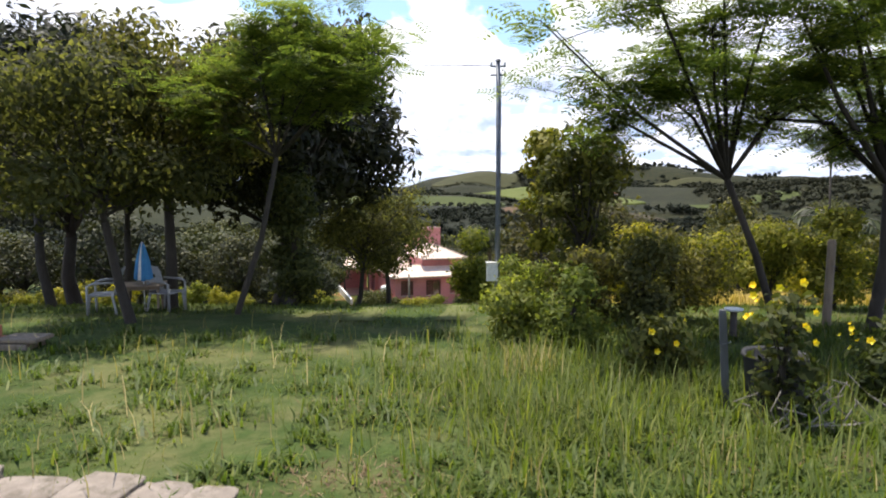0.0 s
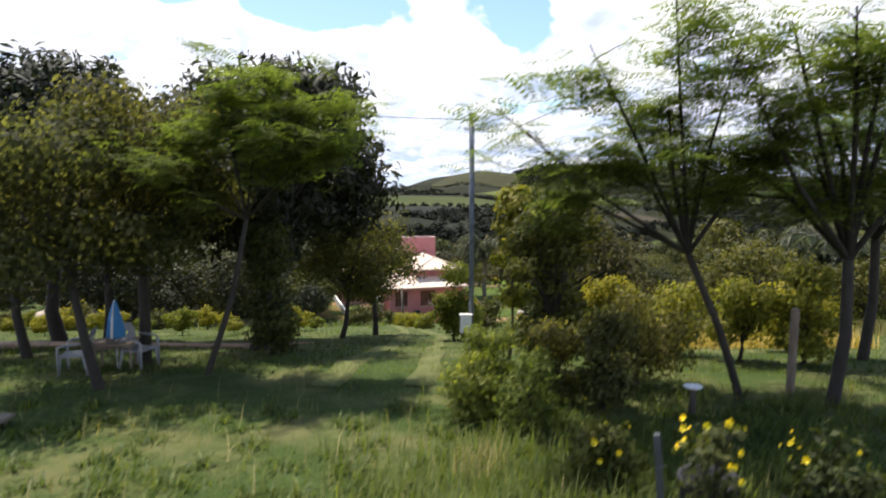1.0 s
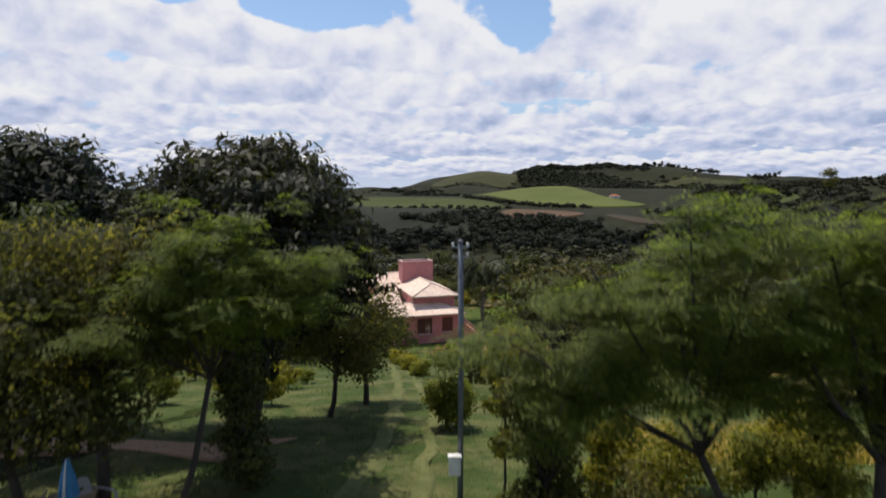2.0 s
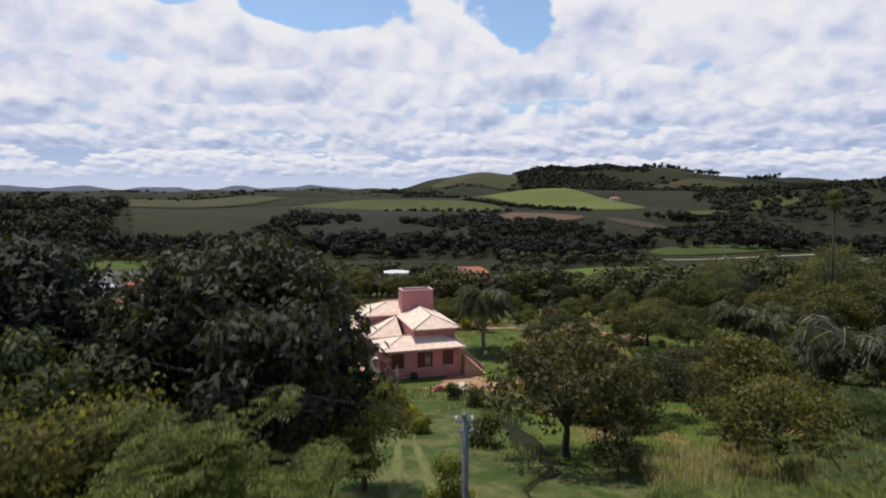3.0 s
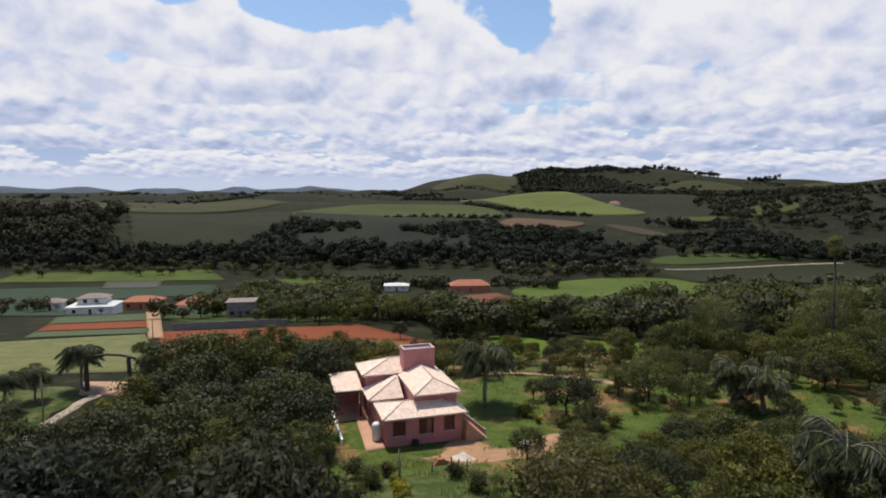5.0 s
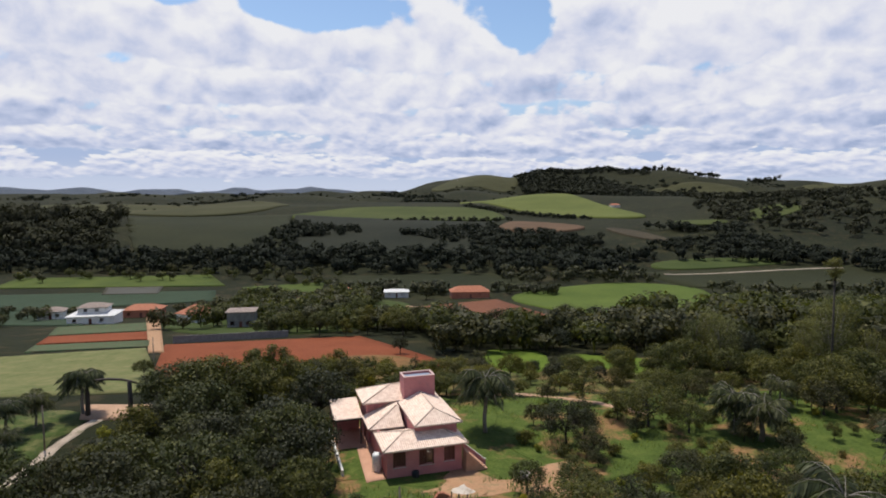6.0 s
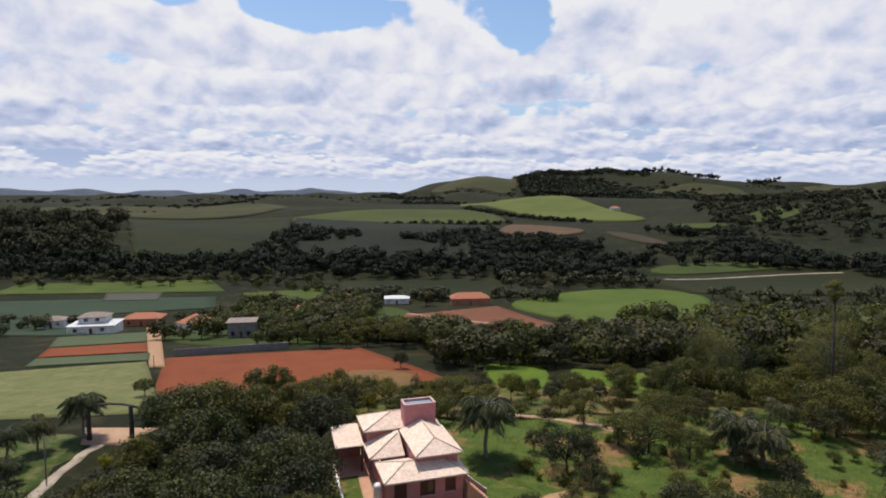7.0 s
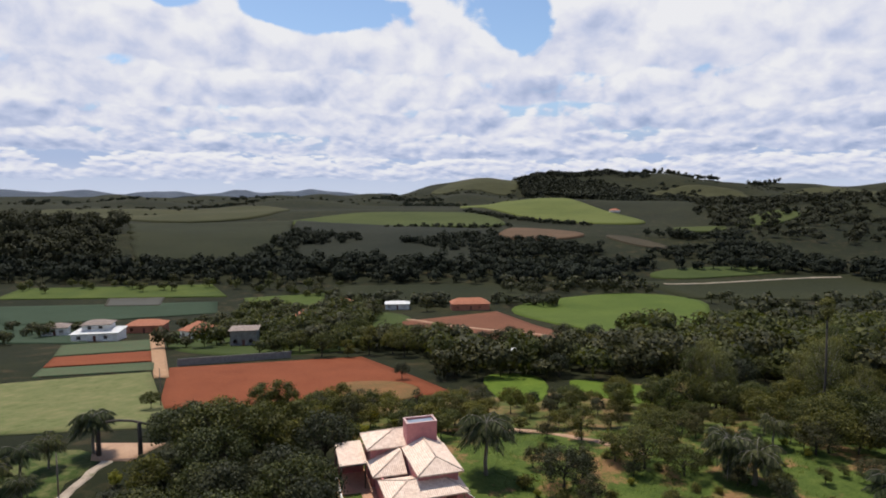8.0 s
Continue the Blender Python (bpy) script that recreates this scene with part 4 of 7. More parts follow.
def pink_house():
    root = empty("house", -4.88, 57.8, 0, 17)
    tagged(root, "pink plastered house with pale clay tile hip roofs and a tower", "house")
    g, ea, eb = -9.4, -6.46, -4.88
    # front wing
    part("wall", wall_bm("u", 0.2, 0.3, 7.75, g, ea + 0.1, [(0.95, 2.05, -8.2, -6.85), (3.5, 4.85, -8.25, -6.85), (6.0, 6.95, -8.15, -6.85)]), M_PINK, root)
    part("wall", wall_bm("v", 0.3, 0.4, 8.9, g, ea + 0.1), M_PINK, root)
    part("wall", wall_bm("v", 7.55, 0.4, 8.3, g, ea - 0.05, [(1.6, 2.5, -9.3, -7.2)]), M_PINK, root)
    part("inner_wall", wall_bm("u", 2.6, 0.5, 7.55, g, ea), M_PINK, root)
    part("floor_slab", box_bm((-0.3, -0.35, g - 0.5, 8.4, 13.4, g + 0.06), bevel=0.03), M_CONCRETE, root, "pale concrete plinth")
    part("roof", slab_roof(hip(-0.2, 8.2, -0.45, 4.55, ea, -5.62, 2.4, 6.1)), M_TILE_PALE, root)
    part("ridge_cap", ridge_caps([((2.4, 2.05, -5.48), (6.1, 2.05, -5.48)), ((-0.2, -0.45, ea + 0.14), (2.4, 2.05, -5.48)), ((8.2, -0.45, ea + 0.14), (6.1, 2.05, -5.48)), ((-0.2, 4.55, ea + 0.14), (2.4, 2.05, -5.48))]), None, root)
    shutter_window(root, 0.95, 2.05, -8.2, -6.85, 0.2)
    shutter_window(root, 3.5, 4.85, -8.25, -6.85, 0.2, True)
    shutter_window(root, 6.0, 6.95, -8.15, -6.85, 0.2)
    # upper block
    part("wall", wall_bm("u", 1.75, 3.45, 7.7, ea, eb + 0.1), M_PINK, root)
    part("wall", wall_bm("v", 3.45, 1.95, 8.6, ea - 0.3, eb + 0.1), M_PINK, root)
    part("wall", wall_bm("v", 7.5, 1.95, 8.6, ea - 0.3, eb + 0.1), M_PINK, root)
    part("roof", slab_roof(hip(3.2, 8.05, 0.95, 8.2, eb, -3.9, 2.9, 8.2, "v")), M_TILE_PALE, root)
    part("ridge_cap", ridge_caps([((5.625, 2.9, -3.76), (5.625, 8.1, -3.76)), ((3.2, 0.95, eb + 0.14), (5.625, 2.9, -3.76)), ((8.05, 0.95, eb + 0.14), (5.625, 2.9, -3.76))]), None, root)
    # back block
    part("wall", wall_bm("u", 9.2, 0.0, 7.75, g, -4.85), M_PINK, root)
    part("wall", wall_bm("v", 0.0, 9.4, 13.9, g, -4.85, [(10.2, 11.2, -9.3, -7.2)]), M_PINK, root)
    part("wall", wall_bm("v", 7.75, 8.4, 13.9, g, -4.85), M_PINK, root)
    part("wall", wall_bm("u", 13.7, 0.2, 7.75, g, -4.85), M_PINK, root)
    part("roof", slab_roof(hip(-0.58, 7.9, 8.6, 13.6, -4.85, -3.72, 2.95, 5.4)), M_TILE_PALE, root)
    part("ridge_cap", ridge_caps([((2.95, 11.1, -3.58), (5.4, 11.1, -3.58)), ((-0.58, 8.6, -4.71), (2.95, 11.1, -3.58)), ((-0.58, 13.6, -4.71), (2.95, 11.1, -3.58))]), None, root)
    # low corner roof between the wings
    part("roof", slab_roof([[(-0.58, 5.1, -6.38), (3.1, 5.1, -6.38), (3.1, 7.75, -5.02), (2.9, 7.75, -5.02)], [(-0.58, 9.19, -6.38), (-0.58, 5.1, -6.38), (2.9, 7.75, -5.02), (2.9, 9.19, -5.02)], [(2.9, 7.75, -5.02), (3.1, 7.75, -5.02), (3.1, 9.19, -5.02), (2.9, 9.19, -5.02)]]), M_TILE_PALE, root)
    part("ridge_cap", ridge_caps([((-0.58, 5.1, -6.24), (2.9, 7.75, -4.88))]), None, root)
    # tower with an open top
    u0, u1, v0, v1, zt = 3.85, 7.3, 8.22, 10.15, -2.13
    part("tower", box_bm((u0, v0, -5.2, u1, v0 + 0.18, zt), (u0, v1 - 0.18, -5.2, u1, v1, zt), (u0, v0 + 0.18, -5.2, u0 + 0.18, v1 - 0.18, zt), (u1 - 0.18, v0 + 0.18, -5.2, u1, v1 - 0.18, zt)), M_PINK, root, "plain pink plastered tower")
    part("coping", box_bm((u0 - 0.04, v0 - 0.04, zt + 0.002, u1 + 0.04, v0 + 0.2, zt + 0.05), (u0 - 0.04, v1 - 0.2, zt + 0.002, u1 + 0.04, v1 + 0.04, zt + 0.05),
         (u0 - 0.04, v0 + 0.2, zt + 0.002, u0 + 0.2, v1 - 0.2, zt + 0.05), (u1 - 0.2, v0 + 0.2, zt + 0.002, u1 + 0.04, v1 - 0.2, zt + 0.05)), M_COPING, root, "pale pink coping")
    part("tower_roof", box_bm((u0 + 0.18, v0 + 0.18, zt - 0.34, u1 - 0.18, v1 - 0.18, zt - 0.2)), M_TANK_LID, root, "blue-grey cover sunk inside the tower")
    # carport
    part("carport_roof", slab_roof([[(-3.55, 9.0, -6.45), (-0.5, 9.0, -6.45), (-0.5, 13.7, -5.75), (-3.55, 13.7, -5.75)]]), M_TILE_PALE, root)
    for u, v in ((-3.35, 9.25), (-0.7, 9.25), (-3.35, 13.4)):
        part("post", tube_mesh("post", [([(u, v, g), (u, v, -6.3 + (v - 9) * 0.149)], [0.09, 0.08])], 8, M_WOOD_DARK), None, root)
    part("beam", box_bm((-3.5, 9.17, -6.62, -0.55, 9.33, -6.47)), M_WOOD_DARK, root)
    part("wall", wall_bm("u", 13.45, -3.5, -0.2, g, -6.0), M_PINK, root)
    part("carport_floor", box_bm((-3.7, 8.4, g - 0.4, -0.02, 13.9, g + 0.08)), M_PAVING, root)
    part("low_wall", box_bm((-3.75, 2.0, g - 0.5, -3.55, 13.9, g + 0.75), bevel=0.02), M_WHITE, root, "low whitewashed garden wall")
    # outside stair down the side
    steps = [(7.97 + 0.27 * i, -0.55, g - 0.3, 8.24 + 0.27 * i, 0.5, -7.30 - 0.26 * i) for i in range(8)]
    stair = part("staircase", box_bm(*steps), M_PAVING, root, "terracotta outside stair with sloping pink parapet")
    bm = bmesh.new()
    for v0 in (0.5,):
        loop = [(7.96, g - 0.3), (10.35, g - 0.3), (10.35, -8.75), (10.1, -8.6), (7.96, -6.75)]
        a = [bm.verts.new((u, v0, z)) for u, z in loop]
        b = [bm.verts.new((u, v0 + 0.16, z)) for u, z in loop]
        bm.faces.new(a)
        bm.faces.new(b[::-1])
        for i in range(5):
            bm.faces.new((a[i], b[i], b[(i + 1) % 5], a[(i + 1) % 5]))
    bmesh.ops.recalc_face_normals(bm, faces=bm.faces[:])
    part("parapet", bm, M_PINK, stair)
    bm = bmesh.new()
    for v0 in (0.46,):
        for (u0, z0), (u1, z1) in (((7.96, -6.75), (10.1, -8.6)), ((10.1, -8.6), (10.4, -8.76))):
            lo = [bm.verts.new((u, v, z + dz)) for u, z in ((u0, z0), (u1, z1)) for v in (v0, v0 + 0.24) for dz in (0.003, 0.07)]
            for idx in ((0, 1, 3, 2), (4, 6, 7, 5), (0, 4, 5, 1), (2, 3, 7, 6), (1, 5, 7, 3), (0, 2, 6, 4)):
                bm.faces.new([lo[k] for k in idx])
    bmesh.ops.recalc_face_normals(bm, faces=bm.faces[:])
    part("coping", bm, M_WHITE, stair)
    return root


HOUSE = pink_house()
HM = pose(-4.88, 57.8, 0, 0, 0, 17)


def beside(u, v, z):
    p = HM @ Vector((u, v, z))
    return p.x, p.y, p.z


tank = tagged(part("water_tank", lathe_mesh("water_tank", [(0.42, -0.25), (0.45, 0.08), (0.46, 0.7), (0.46, 1.35), (0.42, 1.5), (0.28, 1.62), (0.10, 1.66)], 20, M_PLASTIC), None), "white plastic water tank standing beside the house", "tank")
tank.matrix_world = pose(*beside(-0.28, 2.3, -9.1))
drum = tagged(part("rain_barrel", lathe_mesh("rain_barrel", [(0.30, 0), (0.34, 0.1), (0.36, 0.35), (0.33, 0.62), (0.30, 0.66), (0.28, 0.60), (0.02, 0.58)], 18, M_BLACK), None), "low black plastic rain barrel against the front wall", "barrel")
drum.matrix_world = pose(*beside(3.0, -0.1, -9.33))


def sand_heap():
    rng = np.random.default_rng(5)
    n, v, f = 22, [], []
    for j in range(n + 1):
        for i in range(n + 1):
            x, y = (i / n - 0.5) * 3.4, (j / n - 0.5) * 2.4
            d = (x / 1.05) ** 2 + (y / 0.8) ** 2 + 0.5 * noise.noise((x * 1.4, y * 1.4, 2.0))
            v.append((x, y, float(height(2.4 + x, 55.3 + y) - height(2.4, 55.3)) + 0.5 * math.exp(-d * 1.6) + 0.04 * rng.normal() * math.exp(-d) - 0.10))
    for j in range(n):
        for i in range(n):
            k = j * (n + 1) + i
            f.append((k, k + 1, k + n + 2, k + n + 1))
    ob = tagged(part("sand_heap", mesh_of("sand_heap", v, f, M_SAND, True), None), "heap of pale building sand on the yard", "sand heap")
    ob.matrix_world = pose(2.4, 55.3, float(height(2.4, 55.3)) + 0.06)


sand_heap()


def village_house(name, label, w, d, h, roof_h, wall_m, roof_m, storeys=1, upper=None):
    """A small far house: walls with openings, gable or hip roof, door and windows."""
    root = tagged(new(name), label, "house")
    holes = []
    for s in range(storeys):
        z = s * 2.8
        holes += [(-w * 0.38, -w * 0.38 + 1.2, z + 1.0, z + 2.1), (w * 0.2, w * 0.2 + 1.2, z + 1.0, z + 2.1)]
    holes.append((-0.45, 0.45, 0.02, 2.1))
    part("wall", wall_bm("u", -d / 2, -w / 2, w / 2, 0, h, holes), wall_m, root)
    part("wall", box_bm((-w / 2, -d / 2 + 0.2, -1.5, -w / 2 + 0.2, d / 2, h), (w / 2 - 0.2, -d / 2 + 0.2, -1.5, w / 2, d / 2, h), (-w / 2 + 0.2, d / 2 - 0.2, -1.5, w / 2 - 0.2, d / 2, h)), wall_m, root)
    part("plinth", box_bm((-w / 2 - 0.1, -d / 2 - 0.1, -1.6, w / 2 + 0.1, -d / 2 + 0.19, 0)), M_GREYWALL, root)
    for a, b, z0, z1 in holes:
        if z1 - z0 < 1.5:
            part("window", box_bm((a, -d / 2 + 0.08, z0, a + 0.06, -d / 2 + 0.14, z1), (b - 0.06, -d / 2 + 0.08, z0, b, -d / 2 + 0.14, z1), (a + 0.06, -d / 2 + 0.1, (z0 + z1) / 2 - 0.03, b - 0.06, -d / 2 + 0.13, (z0 + z1) / 2 + 0.03)), M_SHUTTER, root)
        else:
            part("door", box_bm((a + 0.01, -d / 2 + 0.08, z0, b - 0.01, -d / 2 + 0.13, z1)), M_SHUTTER, root)
    e = 0.5
    if upper:
        w2, d2, h2, m2 = upper
        z2 = h + roof_h * 0.45
        part("upper_wall", wall_bm("u", -d2 / 2, -w2 / 2, w2 / 2, h * 0.9, z2 + h2, [(-w2 * 0.3, -w2 * 0.3 + 1.2, z2 + 0.5, z2 + h2 - 0.4), (w2 * 0.1, w2 * 0.1 + 1.2, z2 + 0.5, z2 + h2 - 0.4)]), wall_m, root)
        part("upper_wall", box_bm((-w2 / 2, -d2 / 2 + 0.2, h * 0.9, -w2 / 2 + 0.2, d2 / 2, z2 + h2), (w2 / 2 - 0.2, -d2 / 2 + 0.2, h * 0.9, w2 / 2, d2 / 2, z2 + h2), (-w2 / 2 + 0.2, d2 / 2 - 0.2, h * 0.9, w2 / 2 - 0.2, d2 / 2, z2 + h2)), wall_m, root)
        part("upper_roof", slab_roof(hip(-w2 / 2 - e, w2 / 2 + e, -d2 / 2 - e, d2 / 2 + e, z2 + h2 - 0.05, z2 + h2 + 1.2, -w2 / 2 + d2 * 0.42, w2 / 2 - d2 * 0.42)), m2, root)
    part("roof", slab_roof(hip(-w / 2 - e, w / 2 + e, -d / 2 - e, d / 2 + e, h - 0.1, h + roof_h, -w / 2 + d * 0.42, w / 2 - d * 0.42)), roof_m, root)
    return root


def seat_house(ob, x, y, turn):
    ob.matrix_world = Matrix.LocRotScale((x, y, float(height(x, y)) + 0.3), Euler((0, 0, radians(turn))), None)
    return ob


seat_house(village_house("village_house", "white house with a pale low roof and upper storey", 14, 10, 2.9, 1.3, M_WHITE, M_SHEET, 1, (8.5, 6.0, 1.9, M_ROOF_GREY)), -116, 203, 12)
seat_house(village_house("village_house", "brick-red house with a low red roof", 13, 8, 3.0, 1.6, M_BRICKRED, M_TILE_RED), -112, 228, 8)
seat_house(village_house("village_house", "village house with a bright orange tile roof", 9, 9, 3.0, 2.6, M_WHITE, M_TILE_RED), -84, 208, -25)
seat_house(village_house("village_house", "grey two-storey block house with dark windows", 8, 7, 5.0, 0.5, M_GREYWALL, M_ROOF_GREY, 1), -62, 189, 10)
seat_house(village_house("village_house", "village house with a bright orange tile roof", 9, 8, 3.0, 2.4, M_WHITE, M_TILE_RED), -59, 262, 15)
seat_house(village_house("village_house", "small house with an orange tile roof among trees", 8, 7, 3.0, 2.2, M_BRICKRED, M_TILE_RED), -50, 308, -10)
seat_house(village_house("village_house", "long farmhouse with a red tile roof", 19, 9, 3.2, 2.4, M_BRICKRED, M_TILE_RED), 14, 306, 6)
seat_house(village_house("barn", "open white sheet-roofed barn", 12, 8, 2.8, 0.9, M_WHITE, M_SHEET), -23, 308, 4)
seat_house(village_house("shed", "small white shed among the trees", 3.2, 3.0, 2.6, 0.6, M_WHITE, M_SHEET), 18, 152, 20)
seat_house(village_house("village_house", "small white house at the edge of the crops", 8, 6, 3.0, 1.2, M_WHITE, M_ROOF_GREY), -139, 216, 20)
seat_house(village_house("village_house", "small farmhouse on the far hillside", 14, 10, 3.0, 2.4, M_WHITE, M_TILE_RED), 262, 925, 0)
long_wall = tagged(part("boundary_wall", box_bm((-14, -0.1, -1.0, 14, 0.1, 1.9), *[(x - 0.15, -0.16, -1.0, x + 0.15, -0.102, 1.95) for x in range(-13, 14, 4)]), M_GREYWALL, None), "long grey block boundary wall along the red field", "wall", kind="structure")
long_wall.matrix_world = pose(-52, 152, float(height(-52, 152)) - 0.1, 0, 3.9, 31.7)


# ---- plants ----
def palm_thing(name, label, seed, tall, fronds, length, trunk_r=0.16):
    """A palm: ringed trunk, crown of arching fronds with many leaflets."""
    rng = np.random.default_rng(seed)
    root = tagged(new(name), label, "palm")
    pts = [(0.06 * math.sin(i), 0.05 * math.cos(i * 1.3), tall * i / 8 - 0.2) for i in range(9)]
    rad = [trunk_r * (1.35 - 0.05 * i) for i in range(9)]
    part("trunk", tube_mesh("trunk", [(pts, rad)], 8, M_BARK_PALE), None, root)
    leaf, stems = [], []
    for k in range(fronds):
        g = k * 2.399
        rise = rng.uniform(-0.55, 1.7)
        d = np.array([math.cos(g), math.sin(g), 0])
        n = 11
        spine = [np.array([0, 0, tall - 0.3]) + d * length * s * (1 - 0.12 * s) + np.array([0, 0, length * (rise * s * 0.85 - (0.62 + 0.38 * rise) * s * s)]) for s in np.linspace(0, 1, n)]
        stems.append(([tuple(p) for p in spine[::2]], [0.035 - 0.005 * i for i in range(len(spine[::2]))]))
        side = np.array([-d[1], d[0], 0])
        for i in range(1, n):
            for q in (0.0, 0.33, 0.67):
                p = spine[i - 1] * (1 - q) + spine[i] * q
                w = length * 0.30 * math.sin(math.pi * min(0.97, (i + q) / n * 0.9 + 0.12)) * rng.uniform(0.8, 1.15)
                along = spine[i] - spine[i - 1]
                along = along / np.linalg.norm(along)
                for sg in (-1, 1):
                    tip = p + side * sg * w * 0.8 + along * w * 0.45 + np.array([0, 0, -w * rng.uniform(0.55, 1.15)])
                    mid = (p + tip) / 2 + np.array([0, 0, w * 0.1])
                    leaf.append([p, mid + along * 0.06 * length / 2.5, tip, mid - along * 0.06 * length / 2.5])
    part("crown", quads_mesh("crown", np.array(leaf), M_LEAF_PALM), None, root)
    part("frond_stem", tube_mesh("frond_stem", stems, 4, M_BARK_PALE), None, root)
    return root


def feather_tree(name, label, seed, base, limbs, fronds, leaf_mat, length=0.34, trunk_r=0.09):
    """A thin open tree: given limb ends, each ending in flat sprays of twice-cut leaves."""
    rng = np.random.default_rng(seed)
    root = tagged(new(name), label, "tree")
    verts, faces, tips = [], [], []
    fork = Vector(base)
    tube_verts([(0, 0, -0.2), Vector((0, 0, 0.1)), fork * 0.5 + Vector((0.08, 0.0, 0)), fork], [trunk_r * 1.4, trunk_r * 1.1, trunk_r * 0.95, trunk_r * 0.8], 8, verts, faces)
    for e in limbs:
        e = Vector(e)
        m = fork.lerp(e, 0.5) + Vector(rng.normal(size=3)) * 0.12 + Vector((0, 0, 0.1))
        tube_verts([fork, m, e], [trunk_r * 0.55, trunk_r * 0.38, trunk_r * 0.14], 6, verts, faces)
        for k in range(9):
            s = (m if k % 2 else fork).lerp(e, rng.uniform(0.35, 1.0))
            t = s + Vector((rng.normal() * 0.55, rng.normal() * 0.55, rng.uniform(-0.15, 0.45)))
            tube_verts([s, s.lerp(t, 0.5) + Vector((0, 0, 0.06)), t], [trunk_r * 0.16, trunk_r * 0.1, trunk_r * 0.04], 4, verts, faces)
            tips += [s.lerp(t, q) for q in (0.35, 0.65, 1.0)]
    part("trunk", mesh_of("trunk", verts, faces, M_BARK, True), None, root)
    quads = []
    tips = np.array(tips)
    tips = tips[rng.permutation(len(tips))[:int(len(tips) * 0.75)]]
    for k in range(fronds):
        p = tips[rng.integers(len(tips))] + rng.normal(size=3) * np.array([0.20, 0.20, 0.09])
        g = rng.uniform(0, 2 * math.pi)
        d = np.array([math.cos(g), math.sin(g), rng.uniform(-0.45, 0.15)])
        d /= np.linalg.norm(d)
        side = np.array([-math.sin(g), math.cos(g), rng.uniform(-0.3, 0.3)])
        L = length * rng.uniform(0.6, 1.25)
        for i in range(5):
            q = p + d * L * (i + 0.5) / 5 + np.array([0, 0, -0.10 * L * (i / 4) ** 2])
            w = L * 0.42 * (1 - 0.09 * abs(i - 2))
            for sg in (-1, 1):
                tip = q + side * sg * w + d * w * 0.35 + np.array([0, 0, -0.12 * w])
                mid = (q + tip) / 2
                quads.append([q, mid + d * L * 0.066, tip, mid - d * L * 0.066])
    part("crown", quads_mesh("crown", np.array(quads), leaf_mat), None, root)
    return root


def at(ob, x, y, scale=1.0, turn=0.0, sink=0.0):
    ob.matrix_world = settle(x, y, scale, turn, sink)
    return ob


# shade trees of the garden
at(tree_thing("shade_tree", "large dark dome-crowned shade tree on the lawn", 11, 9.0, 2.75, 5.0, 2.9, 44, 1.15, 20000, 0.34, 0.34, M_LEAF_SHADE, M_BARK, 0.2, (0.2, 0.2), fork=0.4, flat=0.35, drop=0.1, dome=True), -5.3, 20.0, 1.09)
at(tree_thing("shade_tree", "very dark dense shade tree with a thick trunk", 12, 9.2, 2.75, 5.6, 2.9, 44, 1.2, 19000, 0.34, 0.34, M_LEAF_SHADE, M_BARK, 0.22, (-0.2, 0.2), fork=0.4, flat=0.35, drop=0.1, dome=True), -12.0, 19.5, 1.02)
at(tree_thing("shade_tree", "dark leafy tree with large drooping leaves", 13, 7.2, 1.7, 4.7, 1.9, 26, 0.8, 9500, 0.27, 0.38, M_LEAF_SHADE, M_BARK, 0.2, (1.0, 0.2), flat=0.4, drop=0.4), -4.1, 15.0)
at(tree_thing("garden_tree", "crooked olive-leaved garden tree over the chairs", 14, 4.8, 1.8, 3.25, 1.1, 26, 0.66, 10500, 0.13, 0.5, M_LEAF_GARDEN, M_BARK, 0.085, (-1.0, 0.1), fork=0.5), -5.2, 9.9)
at(tree_thing("garden_tree", "slender garden tree with dense olive leaves", 15, 5.4, 2.0, 3.9, 1.25, 28, 0.72, 11000, 0.135, 0.5, M_LEAF_GARDEN, M_BARK, 0.12, (0.0, 0.1), fork=0.55), -5.5, 12.1)
at(tree_thing("garden_tree", "slender garden tree with dense olive leaves", 16, 5.4, 2.0, 3.8, 1.3, 26, 0.72, 10000, 0.135, 0.5, M_LEAF_GARDEN, M_BARK, 0.10, (-0.5, 0.1), fork=0.55), -8.4, 12.8)
at(feather_tree("feathery_tree", "thin leaning tree with bright feathery leaves", 17, (0.75, 0.1, 2.9), [(-0.4, 0.2, 4.4), (0.4, -0.3, 5.2), (1.2, 0.3, 5.5), (0.4, 0.6, 5.6), (2.0, -0.2, 4.9), (-0.6, -0.3, 3.9), (2.6, 0.3, 4.4), (1.6, -0.5, 4.2)], 3800, M_LEAF_FEATHER, 0.28, 0.055), -3.75, 10.9)
at(tree_thing("column_tree", "dark narrow evergreen clothed to the ground", 18, 3.4, 0.4, 1.6, 1.4, 20, 0.42, 6500, 0.14, 0.4, M_LEAF_HEDGE, M_BARK, 0.10, fork=0.3, flat=0.2), -3.35, 13.6)
at(tree_thing("garden_tree", "spreading olive tree with crooked twin trunks", 19, 4.9, 1.9, 3.0, 1.25, 30, 0.75, 11000, 0.135, 0.5, M_LEAF_GARDEN, M_BARK, 0.10, (0.7, 0.4), fork=0.45), -3.2, 22.2)
at(tree_thing("garden_tree", "spreading olive tree with a bent trunk", 20, 4.9, 1.8, 3.1, 1.25, 28, 0.75, 10000, 0.135, 0.5, M_LEAF_GARDEN, M_BARK, 0.12, (-0.2, 0.2), fork=0.5), -2.3, 25.2)
